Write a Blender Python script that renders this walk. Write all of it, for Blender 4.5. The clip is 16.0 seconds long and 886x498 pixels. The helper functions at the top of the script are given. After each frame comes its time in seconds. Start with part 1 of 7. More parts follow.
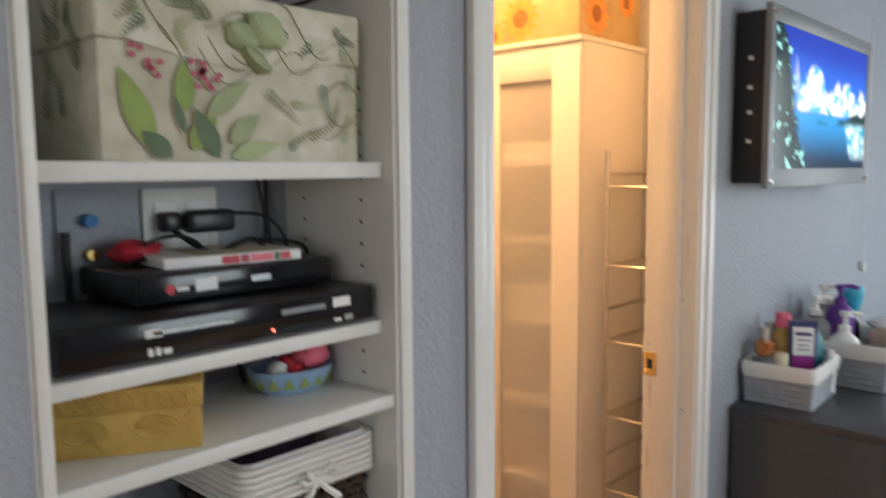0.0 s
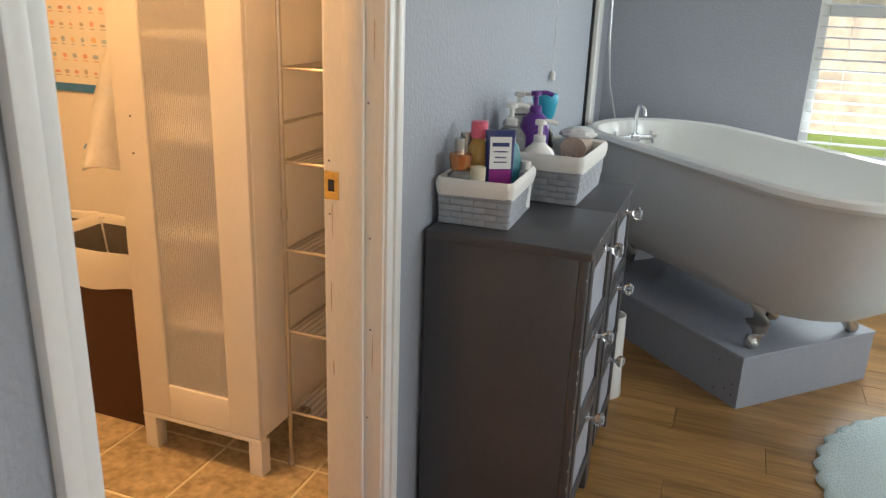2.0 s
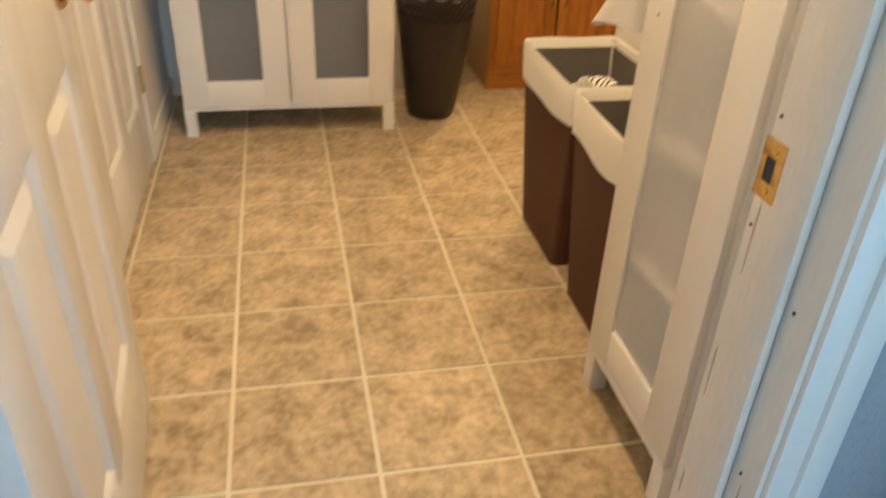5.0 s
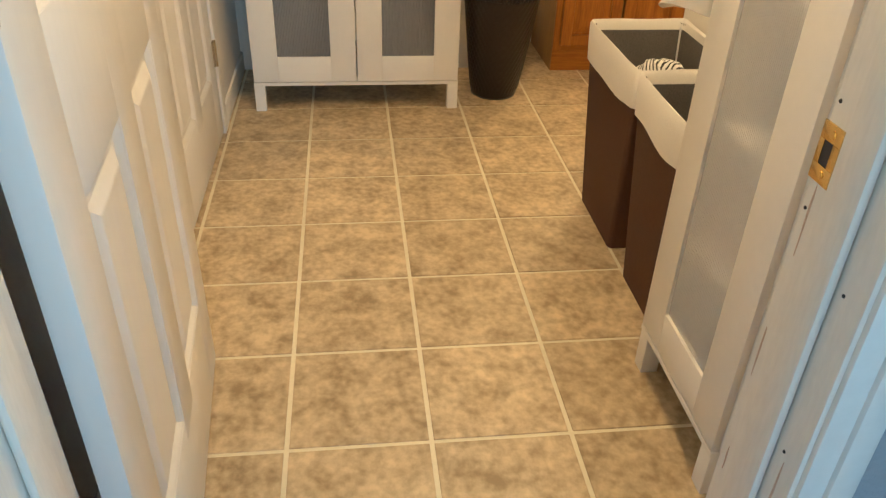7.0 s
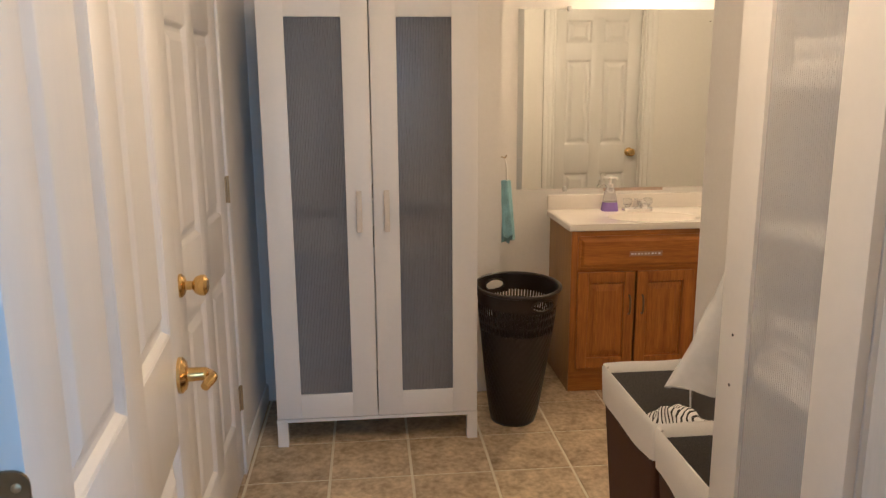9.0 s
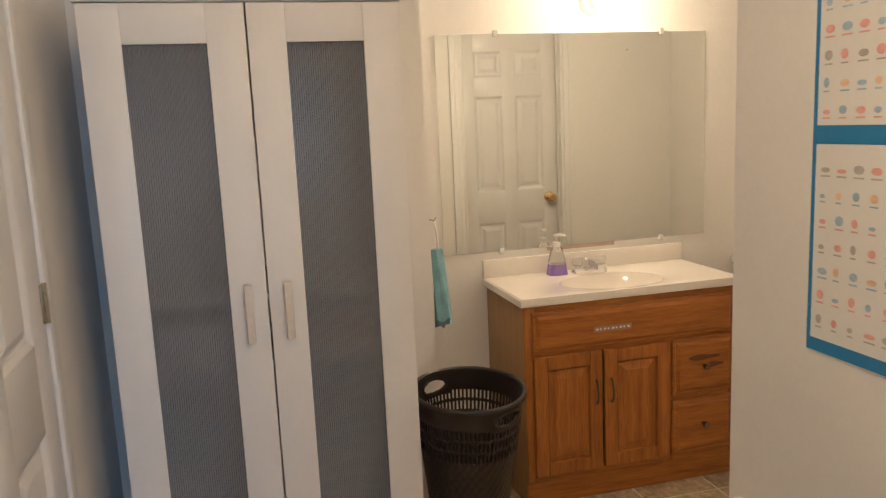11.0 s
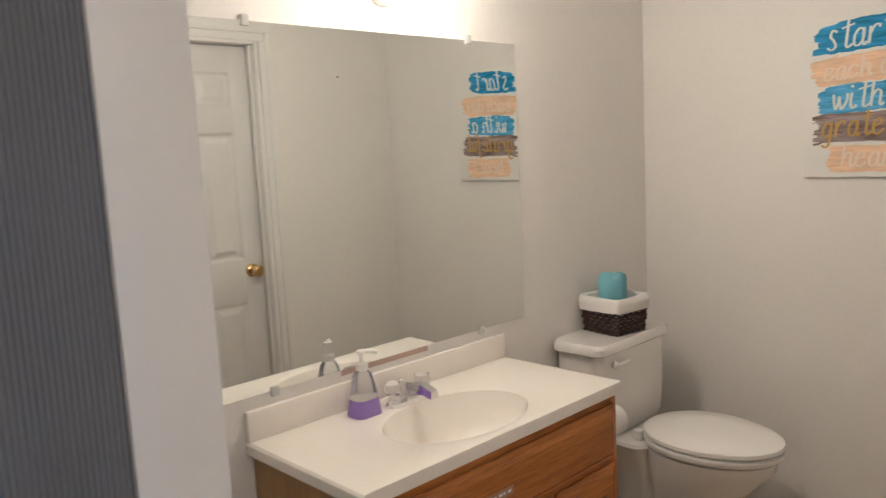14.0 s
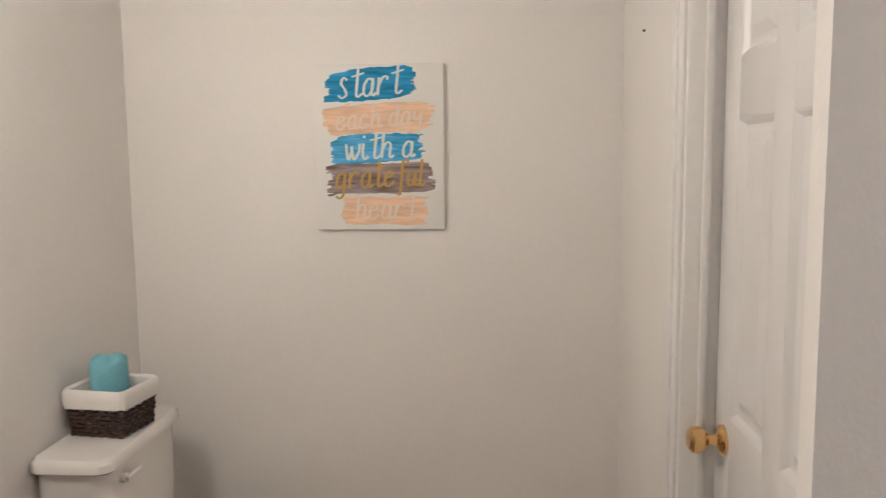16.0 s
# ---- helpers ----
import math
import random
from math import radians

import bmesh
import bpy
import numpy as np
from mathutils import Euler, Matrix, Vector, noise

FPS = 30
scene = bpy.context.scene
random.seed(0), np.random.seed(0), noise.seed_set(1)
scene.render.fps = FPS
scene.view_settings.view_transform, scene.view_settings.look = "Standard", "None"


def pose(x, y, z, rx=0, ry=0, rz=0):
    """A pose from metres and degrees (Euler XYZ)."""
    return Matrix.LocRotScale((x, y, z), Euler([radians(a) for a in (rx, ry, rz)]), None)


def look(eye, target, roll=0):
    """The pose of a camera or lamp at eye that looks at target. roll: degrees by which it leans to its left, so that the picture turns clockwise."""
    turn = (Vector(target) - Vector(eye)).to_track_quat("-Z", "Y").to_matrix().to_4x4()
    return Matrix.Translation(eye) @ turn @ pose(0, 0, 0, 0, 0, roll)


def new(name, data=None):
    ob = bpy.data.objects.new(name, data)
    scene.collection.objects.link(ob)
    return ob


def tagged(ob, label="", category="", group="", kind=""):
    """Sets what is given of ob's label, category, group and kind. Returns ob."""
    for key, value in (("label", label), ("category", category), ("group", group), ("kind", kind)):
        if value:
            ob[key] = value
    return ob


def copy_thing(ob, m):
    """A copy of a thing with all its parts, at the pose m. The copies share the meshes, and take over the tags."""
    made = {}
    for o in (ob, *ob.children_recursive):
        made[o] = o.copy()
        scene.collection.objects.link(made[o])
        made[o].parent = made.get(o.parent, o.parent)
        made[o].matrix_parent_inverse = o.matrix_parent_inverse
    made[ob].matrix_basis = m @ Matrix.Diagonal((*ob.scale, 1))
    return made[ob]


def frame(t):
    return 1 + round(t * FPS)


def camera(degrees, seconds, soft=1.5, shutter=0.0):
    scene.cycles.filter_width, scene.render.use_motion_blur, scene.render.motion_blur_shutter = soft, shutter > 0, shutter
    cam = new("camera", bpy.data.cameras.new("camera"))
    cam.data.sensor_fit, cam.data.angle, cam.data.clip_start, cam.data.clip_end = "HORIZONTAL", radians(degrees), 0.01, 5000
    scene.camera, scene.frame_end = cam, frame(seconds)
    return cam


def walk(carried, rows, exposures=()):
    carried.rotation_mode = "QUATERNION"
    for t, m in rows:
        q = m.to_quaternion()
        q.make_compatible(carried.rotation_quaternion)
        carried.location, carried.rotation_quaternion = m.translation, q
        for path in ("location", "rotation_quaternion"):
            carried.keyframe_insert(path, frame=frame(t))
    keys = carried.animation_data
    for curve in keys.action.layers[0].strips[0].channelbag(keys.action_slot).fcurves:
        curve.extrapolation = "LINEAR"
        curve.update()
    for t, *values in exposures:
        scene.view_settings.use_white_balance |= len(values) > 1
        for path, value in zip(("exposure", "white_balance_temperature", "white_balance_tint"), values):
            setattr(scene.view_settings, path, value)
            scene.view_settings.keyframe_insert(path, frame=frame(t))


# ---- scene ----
cam = camera(60.2, 16.0, 1.25, 0.35)
PATH = [
    (0, (0.244, 0.265, 1.408), (-1.108, 1.726, 1.206), -0.5),
    (0.5, (0.227, 0.309, 1.354), (-0.86, 1.941, 0.963), 0.9),
    (1, (0.198, 0.412, 1.327), (-0.726, 2.128, 0.877), 2.8),
    (1.5, (0.181, 0.525, 1.3), (-0.6, 2.285, 0.76), 3.1),
    (2, (0.089, 0.645, 1.294), (-0.565, 2.43, 0.672), 2.1),
    (2.5, (0.032, 0.783, 1.272), (-0.559, 2.571, 0.597), 1.5),
    (3, (0.033, 1.001, 1.244), (-0.623, 2.749, 0.526), 2.7),
    (3.5, (0.007, 1.177, 1.22), (-0.867, 2.78, 0.403), 2.3),
    (4, (-0.084, 1.331, 1.226), (-1.293, 2.656, 0.342), 1.5),
    (4.5, (-0.125, 1.45, 1.219), (-1.685, 2.3, 0.301), 1.8),
    (5, (-0.08, 1.544, 1.22), (-1.747, 1.918, 0.18), 2.6),
    (5.2, (-0.071, 1.55, 1.206), (-1.697, 1.822, 0.074), 1.9),
    (7.3, (-0.041, 1.537, 1.244), (-1.728, 1.738, 0.189), 2.0),
    (7.5, (-0.039, 1.537, 1.272), (-1.81, 1.728, 0.362), 1.7),
    (8, (-0.061, 1.531, 1.348), (-1.948, 1.701, 0.708), 0.9),
    (8.5, (-0.067, 1.532, 1.387), (-1.998, 1.697, 0.893), 0.2),
    (9, (-0.078, 1.548, 1.427), (-2.025, 1.737, 1.01), -0.4),
    (9.5, (-0.172, 1.539, 1.438), (-2.124, 1.78, 1.076), -0.9),
    (9.7, (-0.252, 1.515, 1.443), (-2.201, 1.796, 1.095), -0.9),
    (11.8, (-1.27, 1.518, 1.446), (-3.148, 2.125, 1.119), -1.9),
    (12, (-1.358, 1.532, 1.43), (-3.228, 2.165, 1.108), -1.3),
    (12.5, (-1.592, 1.563, 1.429), (-3.459, 2.234, 1.177), -0.5),
    (13, (-1.84, 1.564, 1.446), (-3.631, 2.423, 1.213), -0.9),
    (13.5, (-2.064, 1.534, 1.476), (-3.668, 2.699, 1.213), -2.4),
    (14, (-2.252, 1.594, 1.473), (-3.679, 2.97, 1.214), -3.0),
    (14.5, (-2.405, 1.681, 1.468), (-3.61, 3.261, 1.242), -1.7),
    (15, (-2.592, 1.725, 1.489), (-3.345, 3.566, 1.277), -1.8),
    (15.5, (-2.689, 1.797, 1.497), (-3.045, 3.754, 1.281), -1.0),
    (16, (-2.710, 1.885, 1.520), (-2.833, 3.868, 1.296), -0.6),
]
EXPOSURES = [(0, 0.70, 7300, 15), (0.5, 0.86, 6900, 16), (1, 0.88, 6950, 15), (2, 0.82, 7600, 12), (2.8, 0.92, 7900, 10), (3.5, 1.07, 7100, 9), (4, 1.0, 6600, 7), (4.5, 0.98, 6000, 4), (5, 0.92, 5200, -6), (7.5, 0.78, 5050, -9), (8.5, 0.38, 4520, 2), (9.5, 0.14, 4450, 1), (12, 0.24, 4150, 0), (13, 0.07, 3920, 0), (14, 0.08, 3780, 1), (15, 0.0, 3720, 1), (16, 0.15, 3720, 2)]
walk(cam, [(t, look(eye, target, roll)) for t, eye, target, roll in PATH], EXPOSURES)

# ---- light ----
world = bpy.data.worlds.new("sky")
scene.world = world
world.use_nodes = True
wn = world.node_tree
sky = wn.nodes.new("ShaderNodeTexSky")
sky.sky_type, sky.sun_disc, sky.sun_elevation, sky.sun_rotation = "NISHITA", False, radians(54), radians(143)
wn.links.new(sky.outputs[0], wn.nodes["Background"].inputs[0])
wn.nodes["Background"].inputs[1].default_value = 0.15
sun = new("sun", bpy.data.lights.new("sun", "SUN"))
sun.data.energy, sun.data.angle, sun.data.color = 5.0, radians(0.5), (1, 0.95, 0.88)
sun.matrix_world = look((0, 0, 30), (-6, 8, 16))


def area_lamp(name, eye, target, sx, sy, watts, colour):
    ob = new(name, bpy.data.lights.new(name, "AREA"))
    ob.data.shape, ob.data.size, ob.data.size_y, ob.data.energy, ob.data.color = "RECTANGLE", sx, sy, watts, colour
    ob.matrix_world = look(eye, target)
    return ob


DAY = (0.70, 0.87, 1.0)
WARM = (1.0, 0.565, 0.245)
area_lamp("window_daylight", (0.87, 4.50, 1.35), (0.87, 2.0, 0.9), 0.85, 1.2, 16, DAY)
area_lamp("window_daylight", (3.42, 2.4, 1.45), (0, 2.2, 0.9), 1.7, 1.3, 30, DAY)
area_lamp("window_daylight", (1.6, -1.93, 1.45), (1.0, 2, 0.9), 1.5, 1.3, 6, DAY)
globe_light = new("globe_lamp_light", bpy.data.lights.new("globe_lamp_light", "POINT"))
globe_light.data.energy, globe_light.data.shadow_soft_size, globe_light.data.color = 11.5, 0.08, WARM
globe_light.location = (-3.665, 2.962, 1.905)
area_lamp("globe_lamp_front", (-3.665, 2.962, 1.905), (-2.6, 3.05, 1.60), 0.09, 0.09, 5.4, WARM)
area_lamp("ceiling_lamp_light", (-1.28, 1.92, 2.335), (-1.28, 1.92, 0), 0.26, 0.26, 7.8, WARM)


# ---- materials ----
def mat(name, colour, rough=0.5, metal=0.0, vary=0.06, grain=60.0, large=3.0, bump=0.0, bump_scale=None, dist=0.002, coat=0.0, stretch=(1, 1, 1), dark=None, rand=0.0, trans=0.0, ior=1.45, alpha=1.0):
    m = bpy.data.materials.new(name)
    m.use_nodes = True
    nt = m.node_tree
    b = nt.nodes["Principled BSDF"]
    N, L = nt.nodes.new, nt.links.new
    tc, oi = N("ShaderNodeTexCoord"), N("ShaderNodeObjectInfo")
    off = N("ShaderNodeVectorMath"); off.operation = "MULTIPLY_ADD"
    comb = N("ShaderNodeCombineXYZ")
    for i in range(3):
        L(oi.outputs["Random"], comb.inputs[i])
    L(comb.outputs[0], off.inputs[0]); off.inputs[1].default_value = (37, 23, 11); L(tc.outputs["Object"], off.inputs[2])
    mp = N("ShaderNodeMapping"); mp.inputs["Scale"].default_value = stretch
    L(off.outputs[0], mp.inputs[0])
    n1, n2 = N("ShaderNodeTexNoise"), N("ShaderNodeTexNoise")
    n1.inputs["Scale"].default_value, n2.inputs["Scale"].default_value = grain, large
    n1.inputs["Detail"].default_value = 4
    L(mp.outputs[0], n1.inputs[0]); L(mp.outputs[0], n2.inputs[0])
    add = N("ShaderNodeMath"); add.operation = "ADD"
    L(n1.outputs[0], add.inputs[0]); L(n2.outputs[0], add.inputs[1])
    ramp = N("ShaderNodeMapRange")
    ramp.inputs["From Min"].default_value, ramp.inputs["From Max"].default_value = 0.7, 1.3
    L(add.outputs[0], ramp.inputs[0])
    mix = N("ShaderNodeMix"); mix.data_type = "RGBA"
    lo = dark if dark else tuple(c * (1 - vary) for c in colour)
    hi = tuple(min(1, c * (1 + vary)) for c in colour)
    mix.inputs[6].default_value, mix.inputs[7].default_value = (*lo, 1), (*hi, 1)
    L(ramp.outputs[0], mix.inputs[0])
    last = mix.outputs[2]
    if rand:
        hsv = N("ShaderNodeHueSaturation")
        mr = N("ShaderNodeMapRange"); mr.inputs["To Min"].default_value, mr.inputs["To Max"].default_value = 1 - rand, 1 + rand
        L(oi.outputs["Random"], mr.inputs[0]); L(mr.outputs[0], hsv.inputs["Value"]); L(last, hsv.inputs["Color"])
        last = hsv.outputs[0]
    L(last, b.inputs["Base Color"])
    rr = N("ShaderNodeMapRange"); rr.inputs["To Min"].default_value, rr.inputs["To Max"].default_value = max(0.02, rough * 0.85), min(1, rough * 1.15)
    L(n2.outputs[0], rr.inputs[0]); L(rr.outputs[0], b.inputs["Roughness"])
    b.inputs["Metallic"].default_value, b.inputs["Coat Weight"].default_value = metal, coat
    b.inputs["Transmission Weight"].default_value, b.inputs["IOR"].default_value, b.inputs["Alpha"].default_value = trans, ior, alpha
    if bump:
        nb = n1
        if bump_scale:
            nb = N("ShaderNodeTexNoise"); nb.inputs["Scale"].default_value = bump_scale; nb.inputs["Detail"].default_value = 2
            L(mp.outputs[0], nb.inputs[0])
        bp = N("ShaderNodeBump"); bp.inputs["Strength"].default_value, bp.inputs["Distance"].default_value = bump, dist
        L(nb.outputs[0], bp.inputs["Height"]); L(bp.outputs[0], b.inputs["Normal"])
    return m


def glow(name, colour, strength):
    m = bpy.data.materials.new(name)
    m.use_nodes = True
    b = m.node_tree.nodes["Principled BSDF"]
    b.inputs["Base Color"].default_value = (0.9, 0.9, 0.9, 1)
    b.inputs["Emission Color"].default_value, b.inputs["Emission Strength"].default_value = (*colour, 1), strength
    return m


GREY_WALL = mat("grey_blue_wall_paint", (0.36, 0.385, 0.435), 0.6, vary=0.03, bump=0.8, bump_scale=95, dist=0.004)
WHITE_WALL = mat("white_wall_paint", (0.82, 0.80, 0.77), 0.55, vary=0.02, bump=0.25, bump_scale=160, dist=0.002)
CEILING = mat("ceiling_paint", (0.8, 0.8, 0.78), 0.8, vary=0.02, bump=0.4, bump_scale=90)
TRIM = mat("white_gloss_trim_paint", (0.80, 0.79, 0.77), 0.35, vary=0.03, bump=0.08, bump_scale=30)
TRIM_WORN = mat("worn_white_trim_paint", (0.76, 0.73, 0.68), 0.42, vary=0.05, bump=0.15, bump_scale=40, stretch=(3, 3, 0.6))
DOOR = mat("white_door_paint", (0.74, 0.73, 0.72), 0.35, vary=0.02, bump=0.1, bump_scale=220, dist=0.001, stretch=(1, 1, 0.15))
SHELF = mat("white_melamine", (0.78, 0.78, 0.76), 0.4, vary=0.03)
CAB_WHITE = mat("white_foil_cabinet", (0.80, 0.78, 0.75), 0.38, vary=0.015)
TILE = mat("beige_stone_tile", (0.56, 0.455, 0.30), 0.42, vary=0.2, dark=(0.31, 0.235, 0.14), grain=48, large=13, bump=0.1, rand=0.07)
GROUT = mat("pale_grout", (0.74, 0.69, 0.54), 0.7, vary=0.06)
PLANK = mat("honey_oak_plank", (0.43, 0.228, 0.080), 0.33, vary=0.2, dark=(0.25, 0.122, 0.040), grain=12, large=2.0, stretch=(0.6, 9, 9), bump=0.05, rand=0.10)
OAK = mat("golden_oak", (0.42, 0.165, 0.012), 0.42, vary=0.12, dark=(0.27, 0.090, 0.006), grain=22, large=5, stretch=(8, 8, 0.6), bump=0.1)
OAK_H = mat("golden_oak_crosswise", (0.42, 0.165, 0.012), 0.42, vary=0.12, dark=(0.27, 0.090, 0.006), grain=22, large=5, stretch=(8, 0.6, 8), bump=0.1)
VENEER = mat("brown_oak_laminate", (0.34, 0.205, 0.075), 0.45, vary=0.10, dark=(0.27, 0.155, 0.055), grain=24, large=5, stretch=(8, 8, 0.5))
BURN = mat("dark_scorched_oak", (0.16, 0.06, 0.012), 0.45, vary=0.3, grain=40, stretch=(8, 0.6, 8))
TAN_LABEL = mat("faded_tan_label", (0.38, 0.24, 0.13), 0.6, vary=0.1)
BEZEL = mat("grey_metal_bezel", (0.24, 0.25, 0.26), 0.5, 0.3, vary=0.06)
HINGE = mat("aged_bronze_hinge", (0.20, 0.155, 0.09), 0.35, 0.9, vary=0.2)
CULTURED = mat("cream_cultured_marble", (0.84, 0.795, 0.73), 0.22, vary=0.02, coat=0.4)
PORCELAIN = mat("white_porcelain", (0.82, 0.80, 0.77), 0.12, vary=0.01, coat=0.5)
SEAT = mat("white_seat_plastic", (0.85, 0.83, 0.80), 0.25, vary=0.01)
CHROME = mat("chrome", (0.8, 0.8, 0.82), 0.12, 1.0, vary=0.02)
NICKEL = mat("brushed_nickel", (0.55, 0.52, 0.48), 0.32, 1.0, vary=0.04)
BRASS = mat("polished_brass", (0.72, 0.50, 0.18), 0.2, 1.0, vary=0.06)
BRASS_OLD = mat("tarnished_brass", (0.45, 0.36, 0.22), 0.4, 1.0, vary=0.15)
MIRROR = mat("mirror_silver", (0.86, 0.88, 0.86), 0.005, 1.0, vary=0.0)
CLEAR = mat("clear_acrylic", (0.95, 0.96, 0.97), 0.08, vary=0.0, trans=0.9, ior=1.2)
CLIP = mat("clear_clip_plastic", (0.85, 0.85, 0.84), 0.2, vary=0.01, trans=0.35, ior=1.3)
CLEARISH = mat("clear_plastic_bottle", (0.9, 0.9, 0.9), 0.1, vary=0.02, trans=0.85, ior=1.3)
DRESSER = mat("charcoal_satin_paint", (0.075, 0.073, 0.080), 0.34, vary=0.08, bump=0.06, bump_scale=60)
DRESSER_FRONT = mat("pale_grey_drawer_panel", (0.42, 0.44, 0.50), 0.4, vary=0.04)
CHIP = mat("chipped_paint", (0.6, 0.56, 0.5), 0.6)
ENAMEL_IN = mat("white_bath_enamel", (0.84, 0.83, 0.80), 0.15, vary=0.015, coat=0.4)
ENAMEL_OUT = mat("matt_white_tub_paint", (0.66, 0.645, 0.63), 0.45, vary=0.03)
PLATFORM = mat("grey_painted_plywood", (0.32, 0.335, 0.375), 0.42, vary=0.06, bump=0.1, bump_scale=35)
BLACK = mat("black_plastic", (0.018, 0.018, 0.02), 0.35, vary=0.1)
GLOSS_BLACK = mat("gloss_black_plastic", (0.010, 0.010, 0.012), 0.12, vary=0.1)
BROWN_BLACK = mat("dark_brown_plastic", (0.024, 0.019, 0.017), 0.3, vary=0.1)
SILVER = mat("silver_plastic", (0.42, 0.44, 0.45), 0.3, 0.6, vary=0.04)
LABEL_W = mat("white_label", (0.85, 0.85, 0.85), 0.5, vary=0.01)
INK = mat("dark_ink", (0.03, 0.03, 0.04), 0.6)
RED = mat("red_plastic", (0.60, 0.03, 0.05), 0.4)
PINK = mat("pink_plastic", (0.85, 0.16, 0.24), 0.4)
FABRIC_W = mat("white_cotton", (0.80, 0.78, 0.75), 0.85, vary=0.05, grain=250, bump=0.4)
FABRIC_BROWN = mat("brown_hamper_cloth", (0.085, 0.036, 0.018), 0.75, vary=0.15, grain=200, bump=0.3)
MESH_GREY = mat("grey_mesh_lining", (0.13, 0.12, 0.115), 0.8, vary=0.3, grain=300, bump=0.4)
WICKER_GREY = mat("grey_paper_weave", (0.37, 0.385, 0.42), 0.75, vary=0.12, grain=90, bump=0.3)
WICKER_DARK = mat("dark_brown_wicker", (0.045, 0.026, 0.017), 0.5, vary=0.3, grain=120, bump=0.3)
TEAL_TOWEL = mat("teal_terry", (0.29, 0.49, 0.56), 0.95, vary=0.25, grain=300, large=18, bump=0.8)
TEAL_CLOTH = mat("aqua_terry", (0.25, 0.48, 0.58), 0.95, vary=0.15, grain=250, bump=0.8)
GOLD = mat("gold_embossed_card", (0.56, 0.36, 0.10), 0.42, 0.25, vary=0.15, bump=0.8, bump_scale=45, dist=0.004)
FLORAL = mat("cream_printed_card", (0.66, 0.63, 0.54), 0.6, vary=0.1, dark=(0.50, 0.47, 0.33), grain=30, large=14)
OLIVE_LINE = mat("olive_printed_line", (0.22, 0.24, 0.12), 0.65, vary=0.2)
LEAF = mat("printed_green_leaf", (0.27, 0.36, 0.10), 0.6, vary=0.25, grain=30)
LEAF_DARK = mat("printed_dark_leaf", (0.12, 0.18, 0.10), 0.6, vary=0.25, grain=30)
LEAF_SOFT = mat("printed_soft_green_leaf", (0.36, 0.42, 0.23), 0.6, vary=0.2, grain=30)
BERRY = mat("printed_berry", (0.50, 0.10, 0.15), 0.6)
RIBBON = mat("sage_ribbon", (0.36, 0.42, 0.24), 0.5, vary=0.15, bump=0.2)
SUN_CARD = mat("tan_printed_card", (0.52, 0.38, 0.20), 0.6, vary=0.2, grain=14)
PETAL = mat("orange_petal", (0.78, 0.33, 0.09), 0.6, vary=0.25, grain=40)
SEEDS = mat("brown_flower_centre", (0.34, 0.13, 0.04), 0.7, vary=0.3)
PURPLE = mat("purple_plastic", (0.13, 0.035, 0.26), 0.3, vary=0.05)
NAVY = mat("navy_pouch", (0.035, 0.045, 0.16), 0.35, vary=0.08)
MAGENTA = mat("magenta_print", (0.33, 0.02, 0.25), 0.5)
TEAL = mat("teal_plastic", (0.03, 0.22, 0.27), 0.35, vary=0.08)
AQUA = mat("aqua_plastic", (0.02, 0.42, 0.60), 0.35, vary=0.05)
AMBER = mat("amber_liquid", (0.62, 0.36, 0.10), 0.12, vary=0.05, trans=0.3)
COPPER = mat("copper_cap", (0.62, 0.26, 0.11), 0.25, 0.8)
CREAM_CAP = mat("cream_cap", (0.68, 0.60, 0.44), 0.4)
SOAP = mat("violet_soap", (0.42, 0.28, 0.85), 0.1, vary=0.03, trans=0.35)
CANVAS = mat("white_canvas", (0.82, 0.81, 0.78), 0.7, vary=0.015, grain=400, bump=0.3)
PAINT_BLUE = mat("blue_watercolour", (0.07, 0.29, 0.62), 0.6, vary=0.3, dark=(0.01, 0.15, 0.34), grain=12, large=22, stretch=(0.5, 1, 4))
PAINT_SKY = mat("sky_blue_watercolour", (0.18, 0.45, 0.80), 0.6, vary=0.2, dark=(0.03, 0.23, 0.50), grain=12, large=30, stretch=(0.5, 1, 4))
PAINT_PEACH = mat("peach_watercolour", (0.80, 0.58, 0.37), 0.6, vary=0.16, grain=12, large=30, stretch=(0.5, 1, 4))
PAINT_GREY = mat("brown_grey_watercolour", (0.34, 0.29, 0.29), 0.6, dark=(0.13, 0.085, 0.06), vary=0.25, grain=12, large=30, stretch=(0.5, 1, 4))
LETTER_W = mat("pale_paint_lettering", (0.76, 0.80, 0.78), 0.6, vary=0.05)
LETTER_P = mat("pale_peach_lettering", (0.82, 0.70, 0.58), 0.6, vary=0.05)
LETTER_G = mat("gold_paint_lettering", (0.50, 0.33, 0.06), 0.5, vary=0.1)
PAPER = mat("white_paper", (0.80, 0.79, 0.76), 0.7, vary=0.02)
PRINT_ROSE = mat("pale_rose_print", (0.74, 0.40, 0.36), 0.7, vary=0.2)
PRINT_BLUE = mat("pale_blue_print", (0.40, 0.52, 0.64), 0.7, vary=0.2)
PRINT_GREY = mat("pale_grey_print", (0.46, 0.44, 0.42), 0.7, vary=0.2)
TAPE_BLUE = mat("blue_masking_tape", (0.05, 0.22, 0.50), 0.6)
BAG = mat("translucent_white_bag", (0.78, 0.78, 0.78), 0.35, vary=0.06, bump=0.4, bump_scale=25, dist=0.01, alpha=0.55)
BAG_DARK = mat("dark_cloth_in_bag", (0.05, 0.04, 0.07), 0.8)
RUG = mat("pale_aqua_cotton_rug", (0.56, 0.66, 0.66), 0.95, vary=0.1, grain=150, bump=1.0, dist=0.006)
